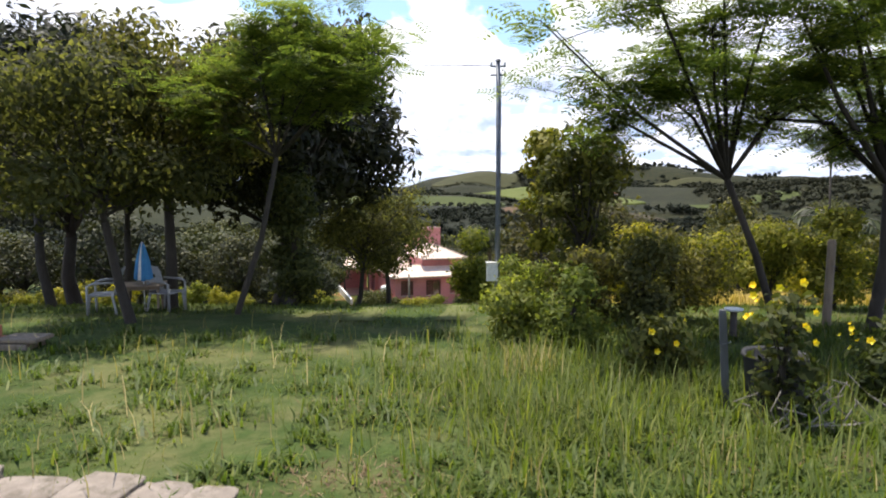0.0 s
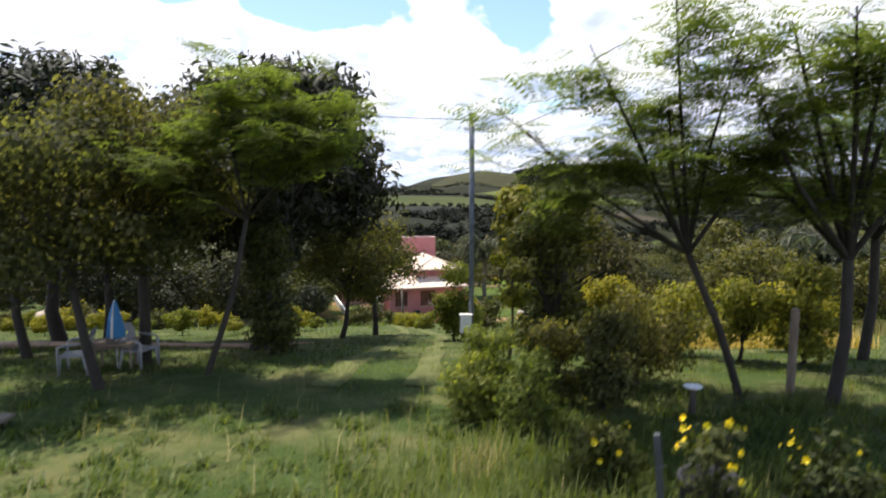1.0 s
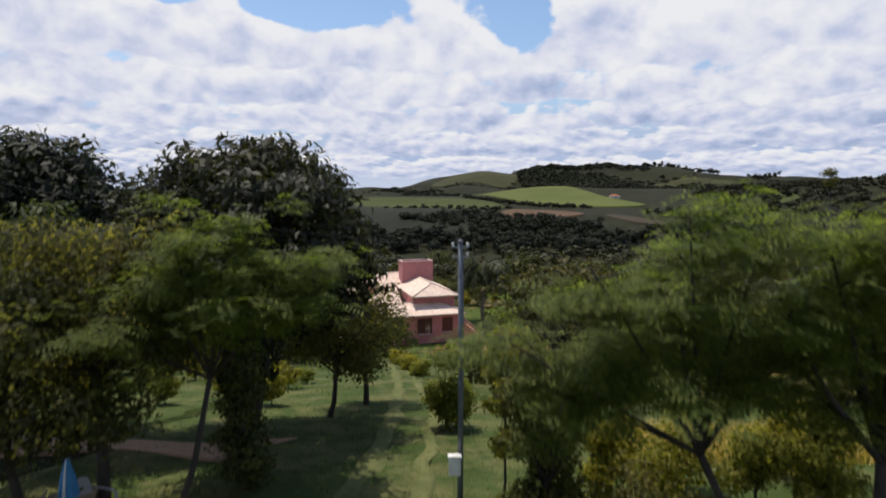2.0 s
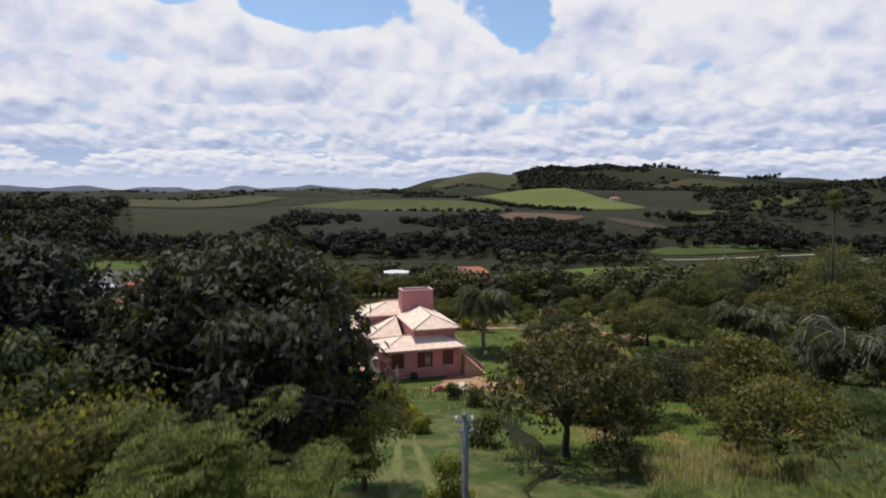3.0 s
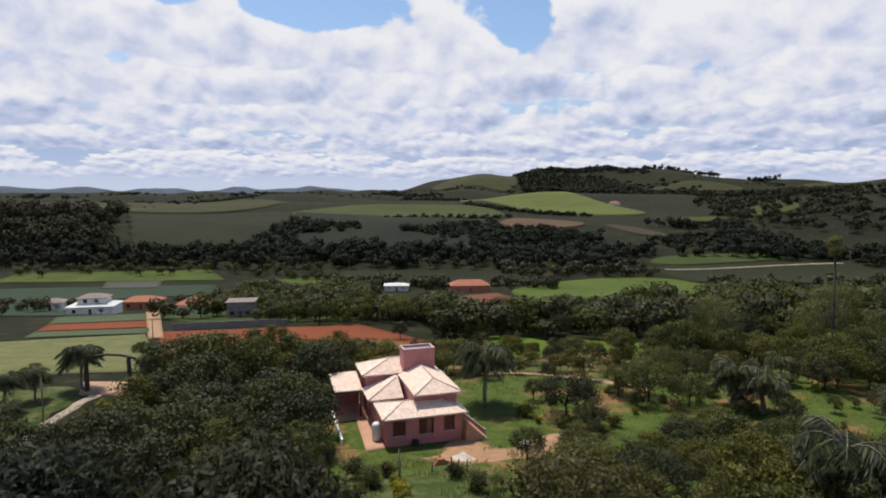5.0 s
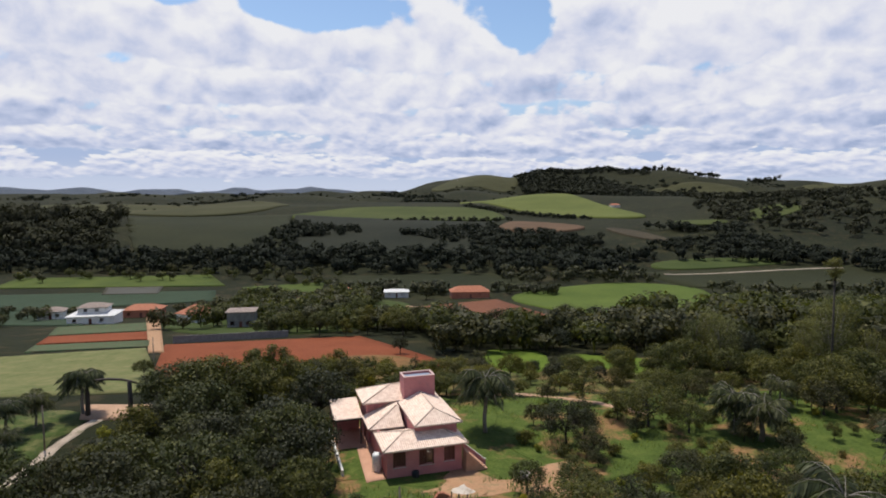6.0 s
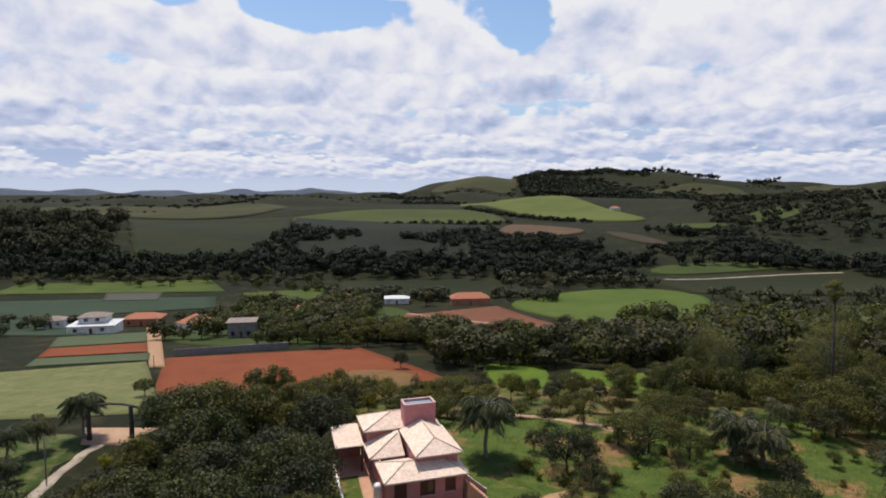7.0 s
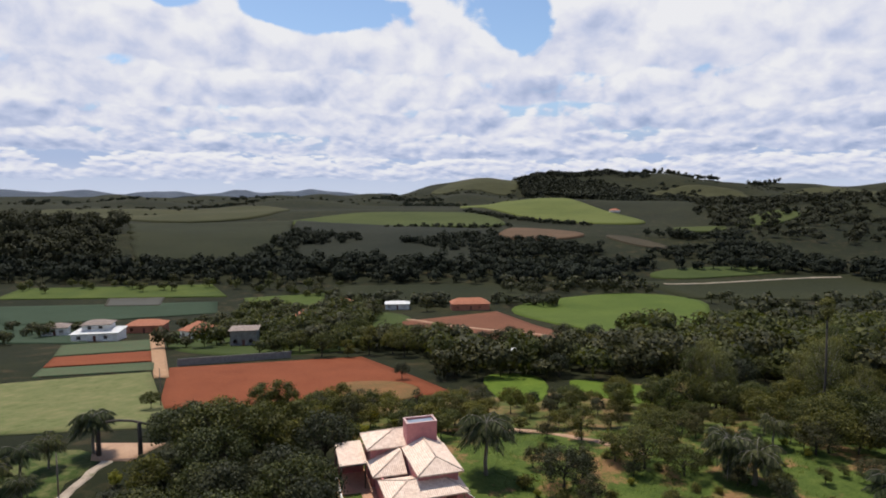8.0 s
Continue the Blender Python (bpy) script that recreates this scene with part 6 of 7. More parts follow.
# ---- orchard, wood and valley trees ----
protos = {
    "big_dark": tree_thing("broadleaf_tree", "large dark dome-crowned broadleaf tree", 151, 9.0, 3.5, 4.7, 2.5, 38, 1.35, 3600, 0.44, 0.64, M_LEAF_DARK, M_BARK, 0.25, group="valley trees", flat=0.85, twigs=0, fork=0.35, dome=True),
    "big_mid": tree_thing("broadleaf_tree", "large green broadleaf tree with a lumpy crown", 152, 9.0, 3.5, 4.6, 2.4, 34, 1.35, 3600, 0.44, 0.64, M_LEAF_MID, M_BARK, 0.24, (0.5, 0.2), group="valley trees", flat=0.85, twigs=0, fork=0.35, dome=True),
    "big_deep": tree_thing("broadleaf_tree", "large deep green tree with a smooth dome crown", 159, 8.6, 3.9, 4.4, 2.3, 46, 1.25, 4600, 0.40, 0.6, M_LEAF_DEEP, M_BARK, 0.26, group="valley trees", flat=0.8, twigs=0, fork=0.35, dome=True),
    "big_olive": tree_thing("broadleaf_tree", "wide olive-green tree with a feathery crown", 153, 6.6, 3.4, 3.4, 1.6, 34, 1.1, 4200, 0.36, 0.6, M_LEAF_OLIVE, M_BARK, 0.20, group="valley trees", flat=0.7, twigs=0, fork=0.35, dome=True),
    "big_grey": tree_thing("broadleaf_tree", "wide grey-green tree with fine dull leaves", 154, 6.0, 2.9, 3.2, 1.7, 34, 0.95, 4200, 0.31, 0.6, M_LEAF_GREY, M_BARK, 0.18, group="valley trees", flat=0.6, twigs=0, fork=0.35, dome=True),
    "dark": tree_thing("broadleaf_tree", "dark dense round-crowned broadleaf tree", 51, 7.5, 2.4, 4.0, 2.1, 26, 1.1, 2900, 0.38, 0.62, M_LEAF_DARK, M_BARK, 0.17, group="valley trees", flat=0.85, twigs=0, dome=True),
    "mid": tree_thing("broadleaf_tree", "green spreading broadleaf tree", 52, 7.0, 2.6, 3.9, 1.8, 26, 1.05, 2900, 0.38, 0.62, M_LEAF_MID, M_BARK, 0.15, group="valley trees", flat=0.85, twigs=0, dome=True),
    "mid2": tree_thing("broadleaf_tree", "green uneven broadleaf tree with gaps in the crown", 57, 7.6, 2.6, 4.4, 2.4, 18, 1.05, 2700, 0.38, 0.62, M_LEAF_MID, M_BARK, 0.15, (0.6, 0.3), group="valley trees", flat=0.8, twigs=0),
    "olive": tree_thing("orchard_tree", "small olive-green orchard tree with an open crown", 53, 4.8, 1.9, 2.6, 1.3, 20, 0.75, 2200, 0.30, 0.65, M_LEAF_OLIVE, M_BARK, 0.10, group="orchard trees", flat=0.7, twigs=0),
    "grey": tree_thing("orchard_tree", "grey-green orchard tree with fine leaves", 65, 5.0, 2.1, 2.8, 1.4, 22, 0.8, 2500, 0.28, 0.65, M_LEAF_GREY, M_BARK, 0.10, group="orchard trees", flat=0.7, twigs=0),
    "lime": tree_thing("young_tree", "light yellow-green young tree", 54, 4.4, 1.4, 2.3, 1.2, 16, 0.65, 1400, 0.36, 0.8, M_LEAF_LIME, M_BARK, 0.08, group="young trees", flat=0.7, twigs=0),
    "shrub": bush_thing(55, "rounded green garden shrub", 1.4, 2.0, 800, 0.30, M_LEAF_MID, "shrub"),
    "shrub2": bush_thing(58, "rounded olive garden shrub", 1.5, 2.0, 800, 0.30, M_LEAF_OLIVE, "shrub"),
    "gum": tree_thing("eucalyptus_tree", "tall slender eucalyptus with loose pale foliage", 56, 15, 2.6, 7.2, 5.6, 44, 1.3, 6500, 0.34, 0.5, M_LEAF_GUM, M_BARK_PALE, 0.22, fork=0.6, drop=0.5, group="tall trees", flat=0.4, twigs=0),
    "palm": palm_thing("palm_tree", "palm with a ringed grey trunk and arching fronds", 61, 5.4, 30, 3.5),
    "palm_low": palm_thing("palm_tree", "young palm with drooping grey-green fronds", 62, 3.4, 28, 3.0, 0.2),
}
used = set()


WOODS = {"dark_f": [], "mid_f": []}


def plant(kind, x, y, scale=1.0, turn=None, tall=1.0):
    """The first of a kind is the original, the rest are copies; none outside the valley that opens before the lawn."""
    if abs(x) > 0.78 * y + 8:
        return None
    m = settle(x, y, scale, random.uniform(0, 6.28) if turn is None else turn, 0.05, tall)
    if kind in used:
        return copy_thing(protos[kind], m)
    used.add(kind)
    protos[kind].matrix_world = m
    return protos[kind]


BARE = (  # spaces kept free of trees: middle and half sizes
    (-1.2, 36, 3.4, 30), (0, 60, 6, 8), (-3.5, 66, 10, 11), (-44, 67, 11.5, 18), (-66, 108, 26, 24), (-82, 150, 24, 26),
    (-34, 130, 32, 24), (11, 116, 6, 11), (36, 113, 8, 8), (12, 245, 42, 50), (85, 280, 42, 70), (-108, 214, 11, 24), (-94, 190, 9, 32), (-81, 196, 7, 15),
    (-60, 180, 7, 15), (-58, 250, 6, 18), (14, 296, 14, 18), (-23, 298, 8, 15), (-50, 300, 6, 12), (-119, 190, 16, 22), (-150, 300, 60, 60), (18, 146, 3, 9),
)


def free(x, y, margin=0.0):
    return all(abs(x - cx) > hx + margin or abs(y - cy) > hy + margin for cx, cy, hx, hy in BARE)


def scatter(seed, count, xr, yr, kinds, size, gap, keep=None):
    rng = random.Random(seed)
    done = []
    for _ in range(count * 14):
        if len(done) >= count:
            break
        x, y = rng.uniform(*xr), rng.uniform(*yr)
        if not free(x, y) or (keep and not keep(x, y)) or any((x - a) ** 2 + (y - b) ** 2 < gap * gap for a, b in done):
            continue
        done.append((x, y))
        kind = rng.choice(kinds)
        if kind in WOODS and abs(x) > 0.78 * y + 8:
            continue
        if kind in WOODS:
            q = rng.uniform(*size)
            WOODS[kind].append((x, y, 4.3 * q, 7.2 * q * rng.uniform(0.8, 1.25)))
            continue
        plant(kind, x, y, rng.uniform(*size), rng.uniform(0, 6.28), rng.uniform(0.85, 1.15))


# single trees that stand out: round the gate and the wood beside the house
for kind, x, y, s in (("palm", -43.8, 75.6, 0.95), ("palm", -47.4, 67.5, 0.82), ("palm", -46.8, 71.5, 0.72), ("palm_low", -48.9, 65, 0.95), ("palm_low", -44.6, 63.5, 0.7), ("lime", -36.4, 67.0, 0.5), ("shrub", -50, 65, 1.0),
                      ("shrub", -52, 60, 1.2), ("big_deep", -26.5, 72, 1.12), ("big_deep", -31.5, 74.5, 0.85), ("big_mid", -22.5, 75.5, 0.9), ("mid2", -17.8, 75, 1.0), ("big_dark", -13.8, 72, 0.86),
                      ("big_dark", -16.5, 62.5, 0.95), ("big_dark", -12.6, 61, 0.82), ("big_dark", -11.9, 55.2, 0.9), ("mid", -11.0, 50.5, 0.75), ("big_dark", -29.5, 64, 0.8), ("big_dark", -21.5, 60, 0.85), ("mid", -12.0, 77, 0.8), ("dark", -38.5, 82, 0.55), ("dark", -8.3, 127, 1.05), ("mid", -48.4, 100, 0.7)):
    plant(kind, x, y, s)
# the orchard beside the house
for kind, x, y, s in (("palm", 5.4, 69.8, 1.28), ("palm_low", 33.6, 69.4, 1.35), ("palm_low", 35.5, 67.2, 1.25), ("palm", 43.5, 78.1, 0.7), ("palm_low", 46, 60, 1.2), ("dark", 11.2, 71.7, 0.72), ("big_grey", 13.9, 66.5, 0.88),
                      ("grey", 16.5, 69, 0.9), ("grey", 16.0, 63.0, 0.8), ("big_olive", 24.5, 71.5, 0.9), ("big_olive", 28.5, 69.5, 0.72), ("olive", 21.5, 73.5, 0.9), ("shrub", 9.5, 66.5, 0.9), ("olive", 37, 65, 0.8),
                      ("palm", 24.8, 38, 1.1), ("dark", 17.6, 34, 0.85), ("big_grey", 6.7, 30.5, 1.32), ("big_grey", 12.5, 39, 0.8), ("grey", 9.8, 33, 0.9), ("shrub2", 2.9, 33, 0.9)):
    plant(kind, x, y, s)
# tall eucalypts over the far edge of the orchard
for kind, x, y, s in (("gum", 46.5, 101, 0.85), ("gum", 48.6, 102.5, 0.7), ("gum", 60, 94, 1.2), ("gum", 65, 92, 0.85), ("gum", 78.5, 122, 1.25), ("gum", 74.5, 119, 1.0), ("gum", 83, 124, 1.05), ("gum", 70, 112, 0.8),
                      ("big_mid", 52, 80, 0.95), ("big_mid", 49.5, 76, 0.8), ("big_dark", 56, 74, 0.9), ("big_mid", 58, 84, 1.0)):
    plant(kind, x, y, s)

tall_gum = tree_thing("eucalyptus_tree", "very tall thin eucalyptus with a small tuft of a crown", 156, 19.5, 0.75, 17.9, 1.1, 12, 0.75, 1500, 0.30, 0.5, M_LEAF_GUM, M_BARK, 0.17, fork=0.9, drop=0.5, group="tall trees", flat=0.4, twigs=0)
at(tall_gum, 54.5, 85.6)
for x, y, sc in ((52.5, 119, 0.95), (54.6, 122, 0.85), (50.4, 121, 0.78), (63, 101, 1.12), (66.5, 103, 1.2), (60, 100, 0.95)):
    plant("gum", x, y, sc)

scatter(1, 22, (-34, -13), (36, 60), ("big_dark", "big_dark", "big_dark", "big_deep"), (0.6, 0.88), 5.0)
scatter(21, 12, (-32, -9), (35, 58), ("dark", "dark", "mid2"), (0.6, 0.85), 3.4)
scatter(2, 22, (-40, -17), (60, 92), ("big_dark", "big_deep", "dark", "mid2"), (0.65, 0.9), 5.0)
scatter(22, 12, (-40, -12.5), (58, 94), ("dark", "mid", "mid2"), (0.55, 0.85), 3.6)
scatter(3, 40, (8, 36), (26, 55), ("grey", "olive", "big_grey", "mid", "mid2", "big_olive"), (0.6, 0.9), 3.8)
scatter(4, 60, (20, 66), (24, 62), ("mid", "big_mid", "grey", "mid2", "olive", "lime", "big_grey"), (0.6, 0.9), 4.0, lambda x, y: y < 56 or x > 48)
scatter(5, 40, (11, 66), (72, 104), ("olive", "mid", "big_olive", "shrub", "grey", "mid2", "big_mid"), (0.55, 0.9), 4.0, lambda x, y: x > 34 or y > 76)
scatter(19, 22, (9, 48), (58, 76), ("shrub", "shrub2", "lime", "olive"), (0.35, 0.65), 3.6)
scatter(6, 44, (-22, 9), (81, 99), ("olive", "olive", "grey", "olive", "lime"), (0.8, 1.15), 2.6)
scatter(7, 54, (-10, 100), (128, 190), ("big_dark", "big_mid", "big_dark", "mid2", "big_olive"), (0.7, 1.12), 6.6, lambda x, y: y > 172 or x > 2)
scatter(23, 26, (-42, 2), (160, 200), ("big_dark", "big_mid", "big_mid", "mid2"), (0.7, 1.05), 6.5, lambda x, y: y > 162 + (x + 42) * -0.2)
scatter(8, 170, (-104, 8), (168, 300), ("mid_f", "dark_f", "mid_f"), (0.6, 1.15), 4.6, lambda x, y: not (-118 < x < -52 and y < 172) and y < 300 - abs(x + 40) * 0.3)
scatter(24, 60, (-50, -6), (196, 300), ("mid_f", "dark_f"), (0.9, 1.4), 6.0)
scatter(27, 80, (-4, 74), (128, 166), ("mid_f", "dark_f", "dark_f"), (0.75, 1.2), 4.4)
scatter(9, 200, (60, 200), (120, 225), ("mid_f", "dark_f", "mid_f"), (0.9, 1.5), 5.0)
scatter(17, 24, (54, 110), (92, 150), ("gum", "big_mid", "big_olive", "big_dark"), (0.7, 1.0), 5.6)
scatter(16, 10, (-44, -10), (86, 98), ("mid", "dark", "mid2"), (0.7, 0.95), 3.6)
scatter(18, 34, (46, 84), (66, 98), ("mid", "big_grey", "big_mid", "lime", "dark"), (0.6, 0.95), 4.2)
scatter(10, 30, (14, 56), (93, 103), ("mid", "dark", "olive", "mid2", "big_olive"), (0.55, 0.85), 3.2)
scatter(11, 30, (-26, -5.5), (24, 34), ("lime", "lime", "shrub2", "lime"), (0.5, 0.85), 2.2)
scatter(12, 40, (-190, -100), (120, 260), ("mid_f", "dark_f"), (0.5, 0.8), 5.0, lambda x, y: x < -75 - (y - 120) * 0.55)
scatter(13, 40, (-260, -60), (355, 412), ("dark_f", "mid_f"), (0.6, 1.0), 7.0)
scatter(28, 26, (9, 46), (60, 86), ("shrub2", "grey", "olive", "lime", "shrub"), (0.45, 0.8), 3.0)
scatter(14, 22, (3.5, 40), (42, 56), ("shrub", "shrub2", "lime"), (0.4, 0.7), 2.8)
scatter(15, 110, (66, 150), (24, 92), ("mid_f", "dark_f"), (0.8, 1.2), 4.6)
scatter(25, 14, (-175, -60), (346, 352), ("dark_f", "mid_f"), (0.5, 0.8), 5.0)


# ---- far woods, hedges and hilltop trees ----
def far_wood(name, seed, label, spots, leaf_mat, k=44, leaf=0.62):
    """Many far trees as one mass: each a short trunk and a crown of several clumps."""
    rng = np.random.default_rng(seed)
    pts, soft = [], []
    m = 7 if k > 100 else 3
    for x, y, r, t in spots:
        z = float(height(x, y))
        way = rng.normal(size=(k, 3))
        way /= np.linalg.norm(way, axis=1, keepdims=True)
        lobe = rng.normal(size=(m, 3)) * np.array([1, 1, 0.8]) + np.array([0, 0, 0.25])
        lobe /= np.linalg.norm(lobe, axis=1, keepdims=True)
        at_lobe = lobe[rng.integers(m, size=k)]
        c = np.array([x, y, z + t * 0.55])
        p = c + (at_lobe * 0.55 + way * rng.uniform(0.75, 1.0, (k, 1)) * 0.5) * np.array([r, r, t * 0.45])
        pts.append(leaf_corners(rng, p, r * leaf, 0.95, 0.85, 0.0, way))
        pts.append(np.array([[[x - 0.4, y, z - 1], [x + 0.4, y, z - 1], [x + 0.3, y, z + t * 0.5], [x - 0.3, y, z + t * 0.5]]]))
        soft += [way * 0.8 + at_lobe * 0.6 + np.array([0, 0, 0.2]), np.array([[0, -1.0, 0]])]
    me = tris_mesh(name, np.concatenate(pts), leaf_mat)
    round_off(me, np.concatenate(soft), 0.45 if k > 100 else 0.82)
    return tagged(part(name, me, None), label, "wood", kind="stuff")


def spread(rng, n, xr, yr, r, t, keep=None):
    out = []
    while len(out) < n:
        x, y = rng.uniform(*xr), rng.uniform(*yr)
        if keep is None or keep(x, y):
            q = rng.uniform(0.7, 1.3)
            out.append((x, y, r * q, t * q * rng.uniform(0.85, 1.2)))
    return out


R = np.random.default_rng(9)
far_wood("valley_wood", 69, "dark round-crowned trees among the fields", WOODS["dark_f"], M_LEAF_DARK, 420, 0.24)
far_wood("valley_wood", 70, "green spreading trees among the fields", WOODS["mid_f"], M_LEAF_MID, 420, 0.24)
far_wood("far_wood", 71, "dark belt of trees along the valley bottom", spread(R, 740, (-470, 430), (392, 455), 5.4, 9.0, lambda x, y: not (125 < x < 290 and y < 440)), M_LEAF_FAR, 80, 0.42)
far_wood("far_wood", 72, "dark plantation wood on the far slope", spread(R, 1100, (-680, -238), (430, 720), 6.2, 14.0, lambda x, y: x < -238 - (y - 440) * 0.48), M_LEAF_FAR, 70, 0.42)
far_wood("far_wood", 73, "dark trees scattered over rough pasture", spread(R, 620, (-150, 290), (430, 600), 5.4, 7.5, lambda x, y: (math.sin(x * 0.03) + math.sin(y * 0.05 + x * 0.01) > 0.1 or abs(x + 120 + (y - 430) * 0.25) < 14) and not (50 < x < 150 and y > 550)), M_LEAF_FAR, 70, 0.42)
far_wood("far_wood", 74, "wooded hillside across the valley", spread(R, 1500, (230, 1150), (450, 1250), 7.2, 9.0, lambda x, y: x > 215 + (y - 450) * 0.35 and math.sin(x * 0.013 + 1) + math.sin(y * 0.011) > -0.9), M_LEAF_FAR, 50, 0.50)
far_wood("far_wood", 75, "line of tall trees along the hilltop", spread(R, 330, (330, 1300), (2850, 2930), 10.0, 20.0) + spread(R, 40, (1350, 1480), (2650, 2720), 9.0, 22.0) + spread(R, 300, (340, 900), (2620, 2860), 12.0, 14.0), M_LEAF_FAR)
far_wood("far_wood", 76, "hedges between the far pastures", [(x + 3 * math.sin(x * 1.7), 690 + 14 * math.sin(x * 0.02) + (x > 0) * x * 0.2, 4.0 + 1.5 * math.sin(x * 3.3), 5.0 + 2 * math.sin(x * 2.1)) for x in range(-60, 80, 5)] + [(38 + i * 2.0 + 5 * math.sin(i * 2.2), 975 - i * 3.35 + 8 * math.sin(i), 4.5 + math.sin(i * 1.3), 5.5 + 1.5 * math.sin(i * 1.7)) for i in range(70)], M_LEAF_FAR)
far_wood("far_wood", 77, "trees round the valley meadows", spread(R, 330, (95, 420), (205, 330), 4.2, 7.0, lambda x, y: x > 128 + (y - 205) * 0.1) + spread(R, 60, (40, 130), (360, 395), 4.0, 6.0), M_LEAF_DARK, 70, 0.42)
far_wood("far_wood", 78, "bushy trees beyond the village", spread(R, 90, (-60, 60), (312, 330), 3.4, 5.0, lambda x, y: abs(x - 14) > 12) + spread(R, 110, (-330, -190), (150, 260), 4.0, 7.0, lambda x, y: x < -175 - (y - 150) * 0.5), M_LEAF_DARK, 70, 0.42)
far_wood("far_wood", 79, "dark plantation block below the hilltop", spread(R, 900, (312, 640), (1960, 2580), 12.0, 19.0, lambda x, y: y > 2295 - (x - 312) * 1.2 and y < 2580 - (x - 350) * 0.34), M_LEAF_FAR, 26, 0.66)
far_wood("far_wood", 81, "scrub and single trees over the far hills", spread(R, 700, (-900, 1700), (960, 2400), 6.0, 6.0, lambda x, y: noise.noise((x * 0.006, y * 0.006, 1.0)) > 0.05 and not (-350 < x < 560 and y < 1400)), M_LEAF_FAR, 22, 0.7)
far_wood("far_wood", 82, "dark scrub in the folds beside the hill", spread(R, 900, (420, 1500), (1250, 2250), 11.0, 8.0, lambda x, y: noise.noise((x * 0.004, y * 0.003, 5.0)) > -0.02), M_LEAF_FAR, 24, 0.7)
far_wood("far_wood", 80, "wooded gullies on the far hills", spread(R, 420, (-1500, 2400), (1400, 2500), 13.0, 7.0, lambda x, y: math.sin(x * 0.012 + 1.5 * math.sin(y * 0.003)) < -0.7), M_LEAF_FAR)


# ---- grass ----
def grass_mesh(name, seed, n, place, tall, wide, material, bend=0.5):
    """Curved tapering blades: place gives n plan points, tall their heights."""
    rng = np.random.default_rng(seed)
    xy = place(rng, n)
    n = len(xy)
    z = height(xy[:, 0], xy[:, 1])
    h = tall(rng, xy)[:, None]
    g = rng.uniform(0, 2 * np.pi, n)
    d = np.stack([np.cos(g), np.sin(g), np.zeros(n)], 1)
    side = np.stack([-np.sin(g), np.cos(g), np.zeros(n)], 1)
    lean = rng.uniform(0.1, 1.0, (n, 1)) * bend
    p0 = np.concatenate([xy, z[:, None] - 0.02], 1)
    up = np.array([[0, 0, 1.0]])
    p1 = p0 + up * h * 0.55 + d * h * lean * 0.25
    p2 = p0 + up * h * (1.0 - 0.35 * lean) + d * h * lean * 0.85
    w = wide * rng.uniform(0.6, 1.3, (n, 1))
    v = np.stack([p0 - side * w * 0.5, p0 + side * w * 0.5, p1 - side * w * 0.42, p1 + side * w * 0.42, p2], 1).reshape(-1, 3)
    me = bpy.data.meshes.new(name)
    me.vertices.add(n * 5)
    me.vertices.foreach_set("co", v.reshape(-1).astype(np.float32))
    k = np.arange(n)[:, None] * 5
    loops = np.concatenate([k + np.array([[2, 3, 1, 0]]), k + np.array([[4, 3, 2]])], 1).reshape(-1)
    me.loops.add(len(loops))
    me.loops.foreach_set("vertex_index", loops.astype(np.int32))
    starts = (np.arange(n)[:, None] * 7 + np.array([[0, 4]])).reshape(-1)
    me.polygons.add(n * 2)
    me.polygons.foreach_set("loop_start", starts.astype(np.int32))
    me.materials.append(material)
    me.update(calc_edges=True)
    soft = up * 0.85 - d * 0.35 + rng.normal(size=(n, 3)) * 0.22
    soft /= np.linalg.norm(soft, axis=1, keepdims=True)
    me.normals_split_custom_set_from_vertices(np.repeat(soft, 5, axis=0).tolist())
    return part(name, me, None)


def wedge(y0, y1, spread_x, power=1.0):
    def place(rng, n):
        y = y0 + (y1 - y0) * rng.uniform(0, 1, n) ** power
        x = rng.uniform(-1, 1, n) * (spread_x + y * 0.75)
        return np.stack([x, y], 1)
    return place


def tall_right(rng, xy):
    """Tall, uncut grass on one side of the mown way, short on the other."""
    edge = -0.6 + 0.05 * xy[:, 1] + 0.5 * np.sin(xy[:, 1] * 0.9)
    wild = np.clip((xy[:, 0] - edge) / 1.2, 0, 1) * np.clip((11.5 - xy[:, 1]) / 2.5, 0, 1) * np.clip((xy[:, 1] - 3.0) / 2.0, 0.25, 1)
    clump = 0.6 + 0.4 * np.sin(xy[:, 0] * 3.1 + np.sin(xy[:, 1] * 2.3) * 2)
    return (0.07 + 0.06 * rng.uniform(0, 1, len(xy)) + wild * (0.06 + 0.22 * rng.uniform(0, 1, len(xy)) ** 1.5) * clump) * (1 + 0.3 * np.sin(xy[:, 0] * 1.3) * np.sin(xy[:, 1] * 1.7))


def rough_spots(rng, n):
    """Weedy ground round the house, thin in places, none on the paving or indoors."""
    p = np.stack([rng.uniform(-14, 46, n), 28 + 62 * rng.uniform(0, 1, n) ** 0.8], 1)
    clear = (np.abs(p[:, 0] + 2.0) > 9.5) | (np.abs(p[:, 1] - 65.5) > 9.5)
    yard = (np.abs(p[:, 0] - 5) > 5) | (np.abs(p[:, 1] - 55) > 3.5)
    thin = np.sin(p[:, 0] * 0.5 + np.sin(p[:, 1] * 0.4) * 2) > -0.1
    return p[clear & yard & thin & (np.abs(p[:, 0] + 1.0) > 2.5)]


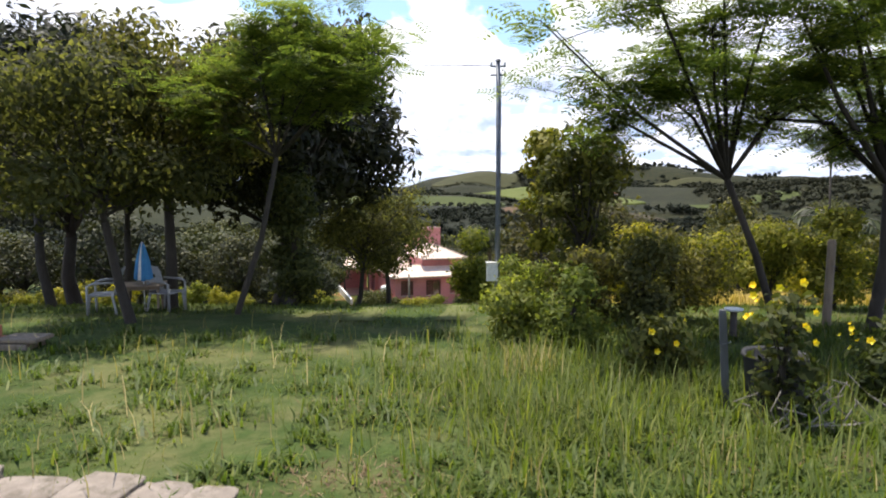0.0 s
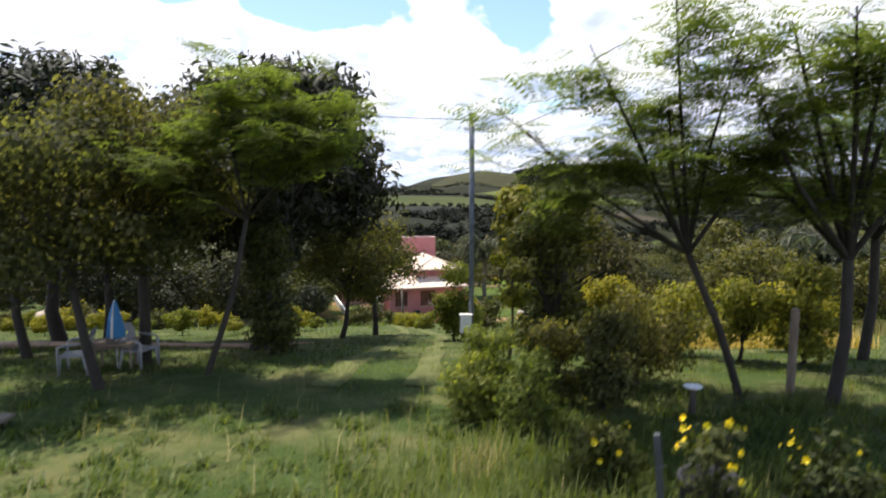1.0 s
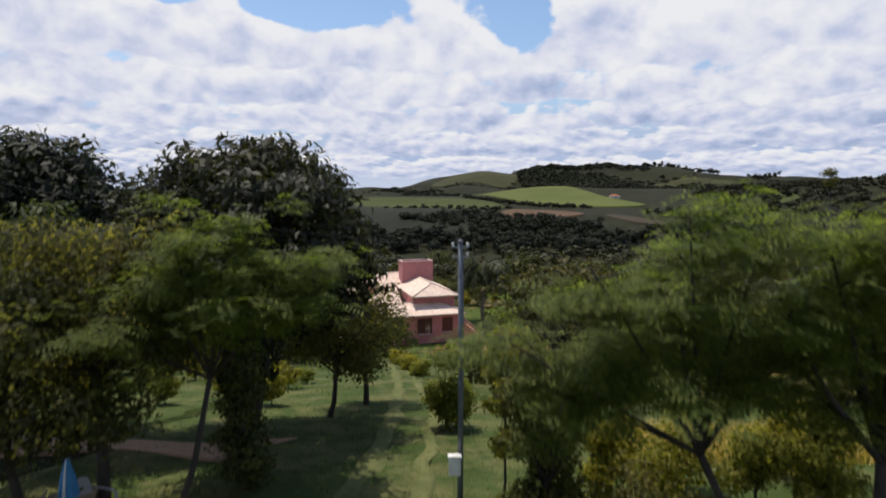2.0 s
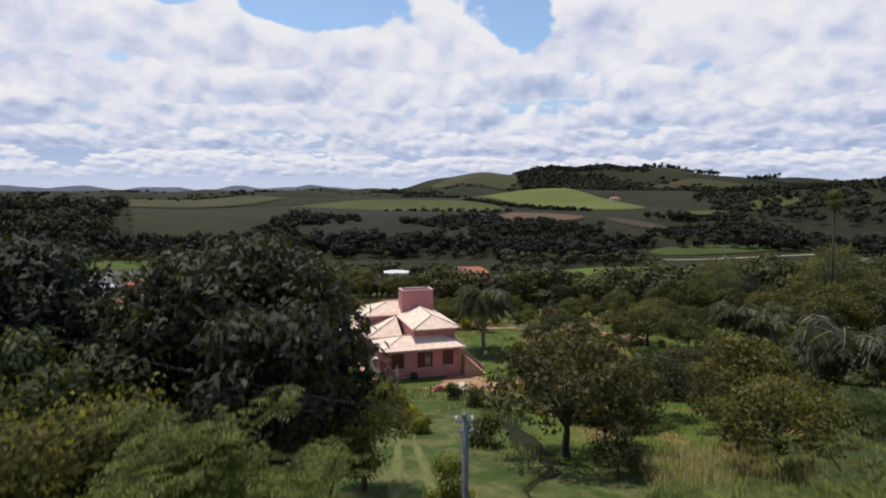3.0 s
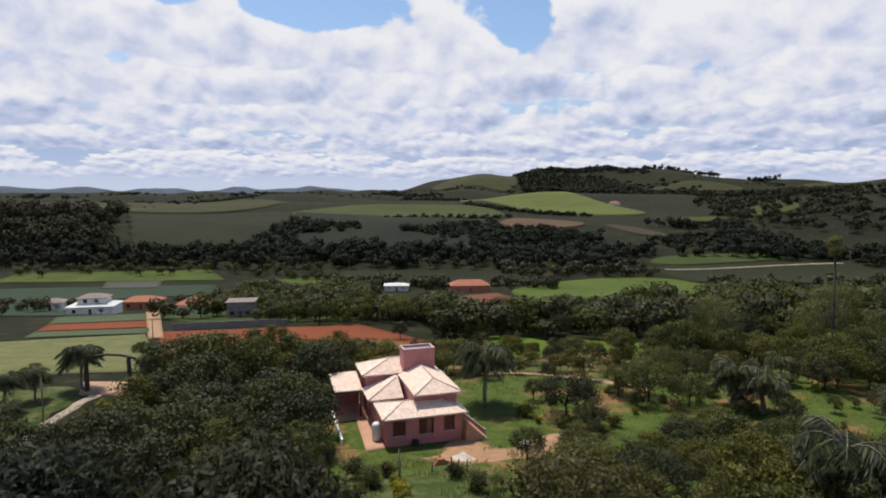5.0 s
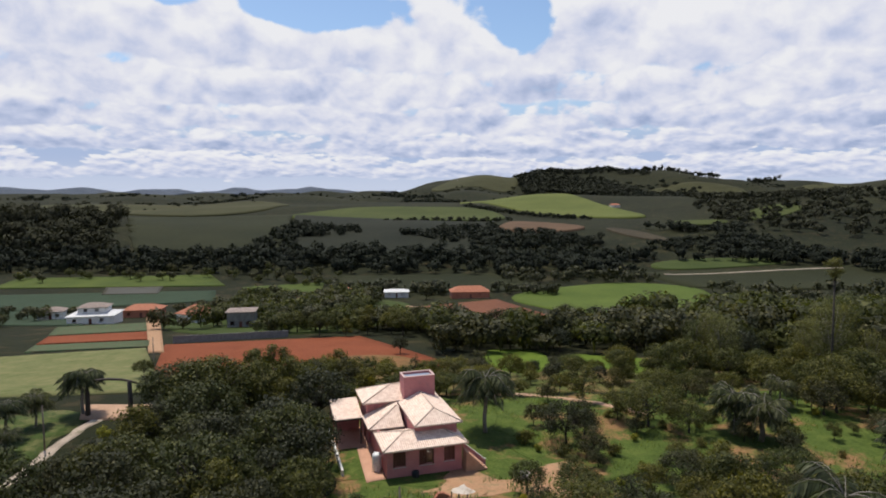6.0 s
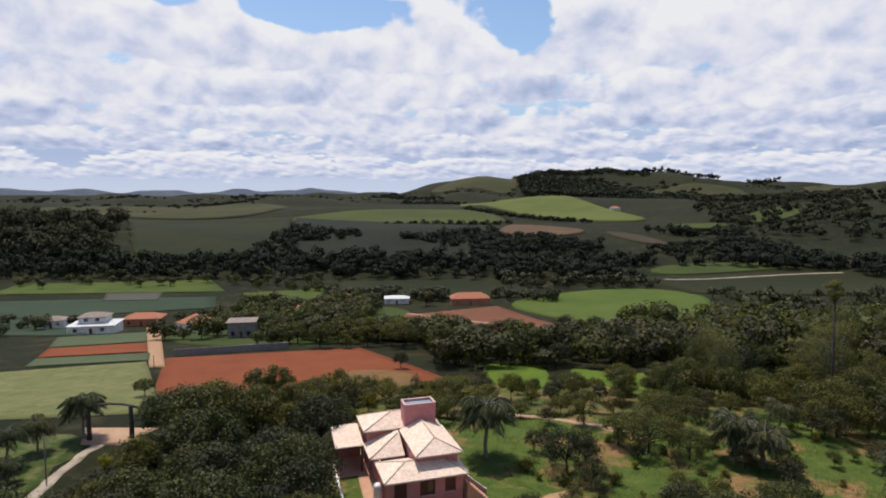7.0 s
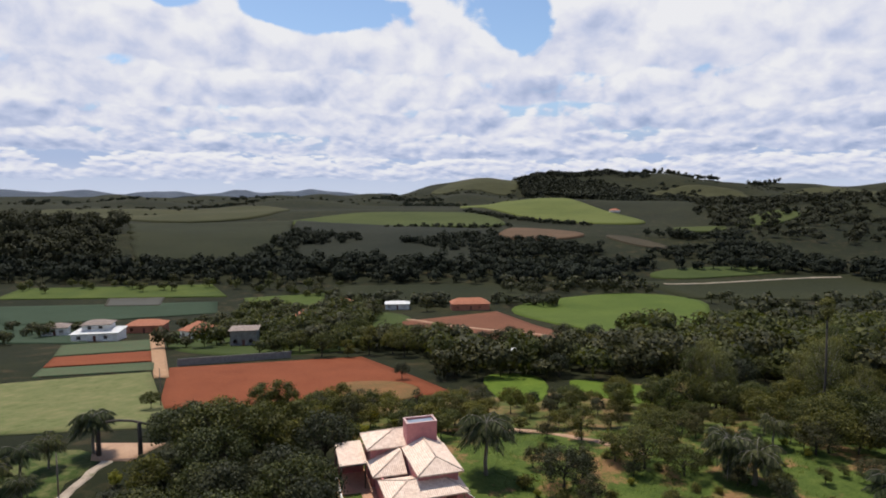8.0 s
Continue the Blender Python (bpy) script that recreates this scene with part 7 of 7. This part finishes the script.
tagged(grass_mesh("grass", 81, 76000, wedge(2.2, 13.0, 1.5, 1.25), tall_right, 0.016, M_GRASS, 1.25), "uncut green grass of the lawn", "grass", kind="stuff")
tagged(grass_mesh("grass", 82, 36000, wedge(11.0, 34.0, 2.0, 1.3), lambda r, p: 0.08 + 0.12 * r.uniform(0, 1, len(p)), 0.022, M_GRASS), "short green grass of the lawn", "grass", kind="stuff")
tagged(grass_mesh("tall_grass", 83, 3200, lambda r, n: np.stack([r.normal(1.5, 1.2, n), r.normal(5.6, 1.3, n)], 1), lambda r, p: 0.28 + 0.3 * r.uniform(0, 1, len(p)), 0.014, M_GRASS, 0.95), "tall seeding grass beside the mown way", "grass", kind="stuff")
tagged(grass_mesh("dry_grass", 84, 800, lambda r, n: np.concatenate([np.stack([r.normal(1.0, 0.22, n // 5), r.normal(6.6, 0.25, n // 5)], 1), wedge(2.4, 10.0, 1.0, 1.0)(r, n - n // 5)]), lambda r, p: 0.2 + 0.35 * r.uniform(0, 1, len(p)), 0.011, M_GRASS_DRY, 0.8), "dry straw-coloured grass stems", "grass", kind="stuff")


def tufts(rng, n):
    """Tussocks: blades gathered round many middles."""
    m = wedge(2.4, 9.0, 1.2, 1.2)(rng, 260)
    return m[rng.integers(len(m), size=n)] + rng.normal(size=(n, 2)) * 0.11


tagged(grass_mesh("broad_weed", 85, 17000, tufts, lambda r, p: 0.12 + 0.16 * r.uniform(0, 1, len(p)), 0.026, M_WEED, 1.5), "tussocks of broad-bladed creeping grass", "grass", kind="stuff")
tagged(grass_mesh("dry_meadow", 86, 7000, lambda r, n: np.stack([r.uniform(5.5, 12, n), r.uniform(15.5, 19.5, n)], 1), lambda r, p: 0.3 + 0.4 * r.uniform(0, 1, len(p)), 0.02, M_GRASS_DRY, 0.6), "patch of tall dry meadow grass", "grass", kind="stuff")
tagged(grass_mesh("dry_meadow", 87, 9000, lambda r, n: np.stack([r.uniform(9, 22, n), r.normal(28, 1.6, n)], 1), lambda r, p: 0.4 + 0.5 * r.uniform(0, 1, len(p)), 0.035, M_GRASS_DRY, 0.6), "band of tall dry meadow grass", "grass", kind="stuff")
tagged(grass_mesh("rough_grass", 88, 30000, rough_spots, lambda r, p: 0.18 + 0.35 * r.uniform(0, 1, len(p)), 0.075, M_GRASS, 0.8), "rough uncut grass and weeds round the house", "grass", kind="stuff")
tagged(grass_mesh("dead_grass", 89, 4200, lambda r, n: np.concatenate([np.stack([r.normal(x, 0.38, n // 4), r.normal(y, 0.20, n // 4)], 1) for x, y in ((1.8, 4.5), (2.5, 4.2), (-0.3, 5.6), (-0.6, 3.9))]), lambda r, p: 0.05 + 0.10 * r.uniform(0, 1, len(p)), 0.016, M_THATCH, 1.6), "patches of dead brown grass in the lawn", "grass", kind="stuff")
tagged(grass_mesh("grass", 90, 15000, lambda r, n: np.stack([r.uniform(-8, 7, n), r.uniform(-8, 2.6, n)], 1), lambda r, p: 0.07 + 0.10 * r.uniform(0, 1, len(p)), 0.018, M_GRASS, 1.2), "short green grass of the lawn", "grass", kind="stuff")


def weed_spots(rng, n):
    """Patches of weeds on the slope before the house, clear of its walls, the yard and the mown way."""
    p = np.stack([rng.uniform(-8, 15, n), rng.uniform(43, 60, n)], 1)
    front = p[:, 1] < 56.6 + 0.3 * p[:, 0]
    patch = np.sin(p[:, 0] * 1.1 + np.sin(p[:, 1] * 0.9) * 2) + np.sin(p[:, 1] * 1.3 - p[:, 0] * 0.4) > -0.2
    way = (p[:, 1] > 50) | (np.abs(p[:, 0] + 1.8) > 2.2)
    return p[front & patch & way & ((np.abs(p[:, 0] - 3.5) > 3) | (np.abs(p[:, 1] - 55.5) > 1.6))]


tagged(grass_mesh("weeds", 91, 9000, weed_spots, lambda r, p: 0.2 + 0.55 * r.uniform(0, 1, len(p)) ** 2, 0.07, M_WEED, 0.9), "rank green weeds before the house", "grass", kind="stuff")
tagged(grass_mesh("dry_weeds", 92, 2600, weed_spots, lambda r, p: 0.3 + 0.5 * r.uniform(0, 1, len(p)) ** 2, 0.05, M_GRASS_DRY, 0.7), "dry straw-coloured weeds before the house", "grass", kind="stuff")
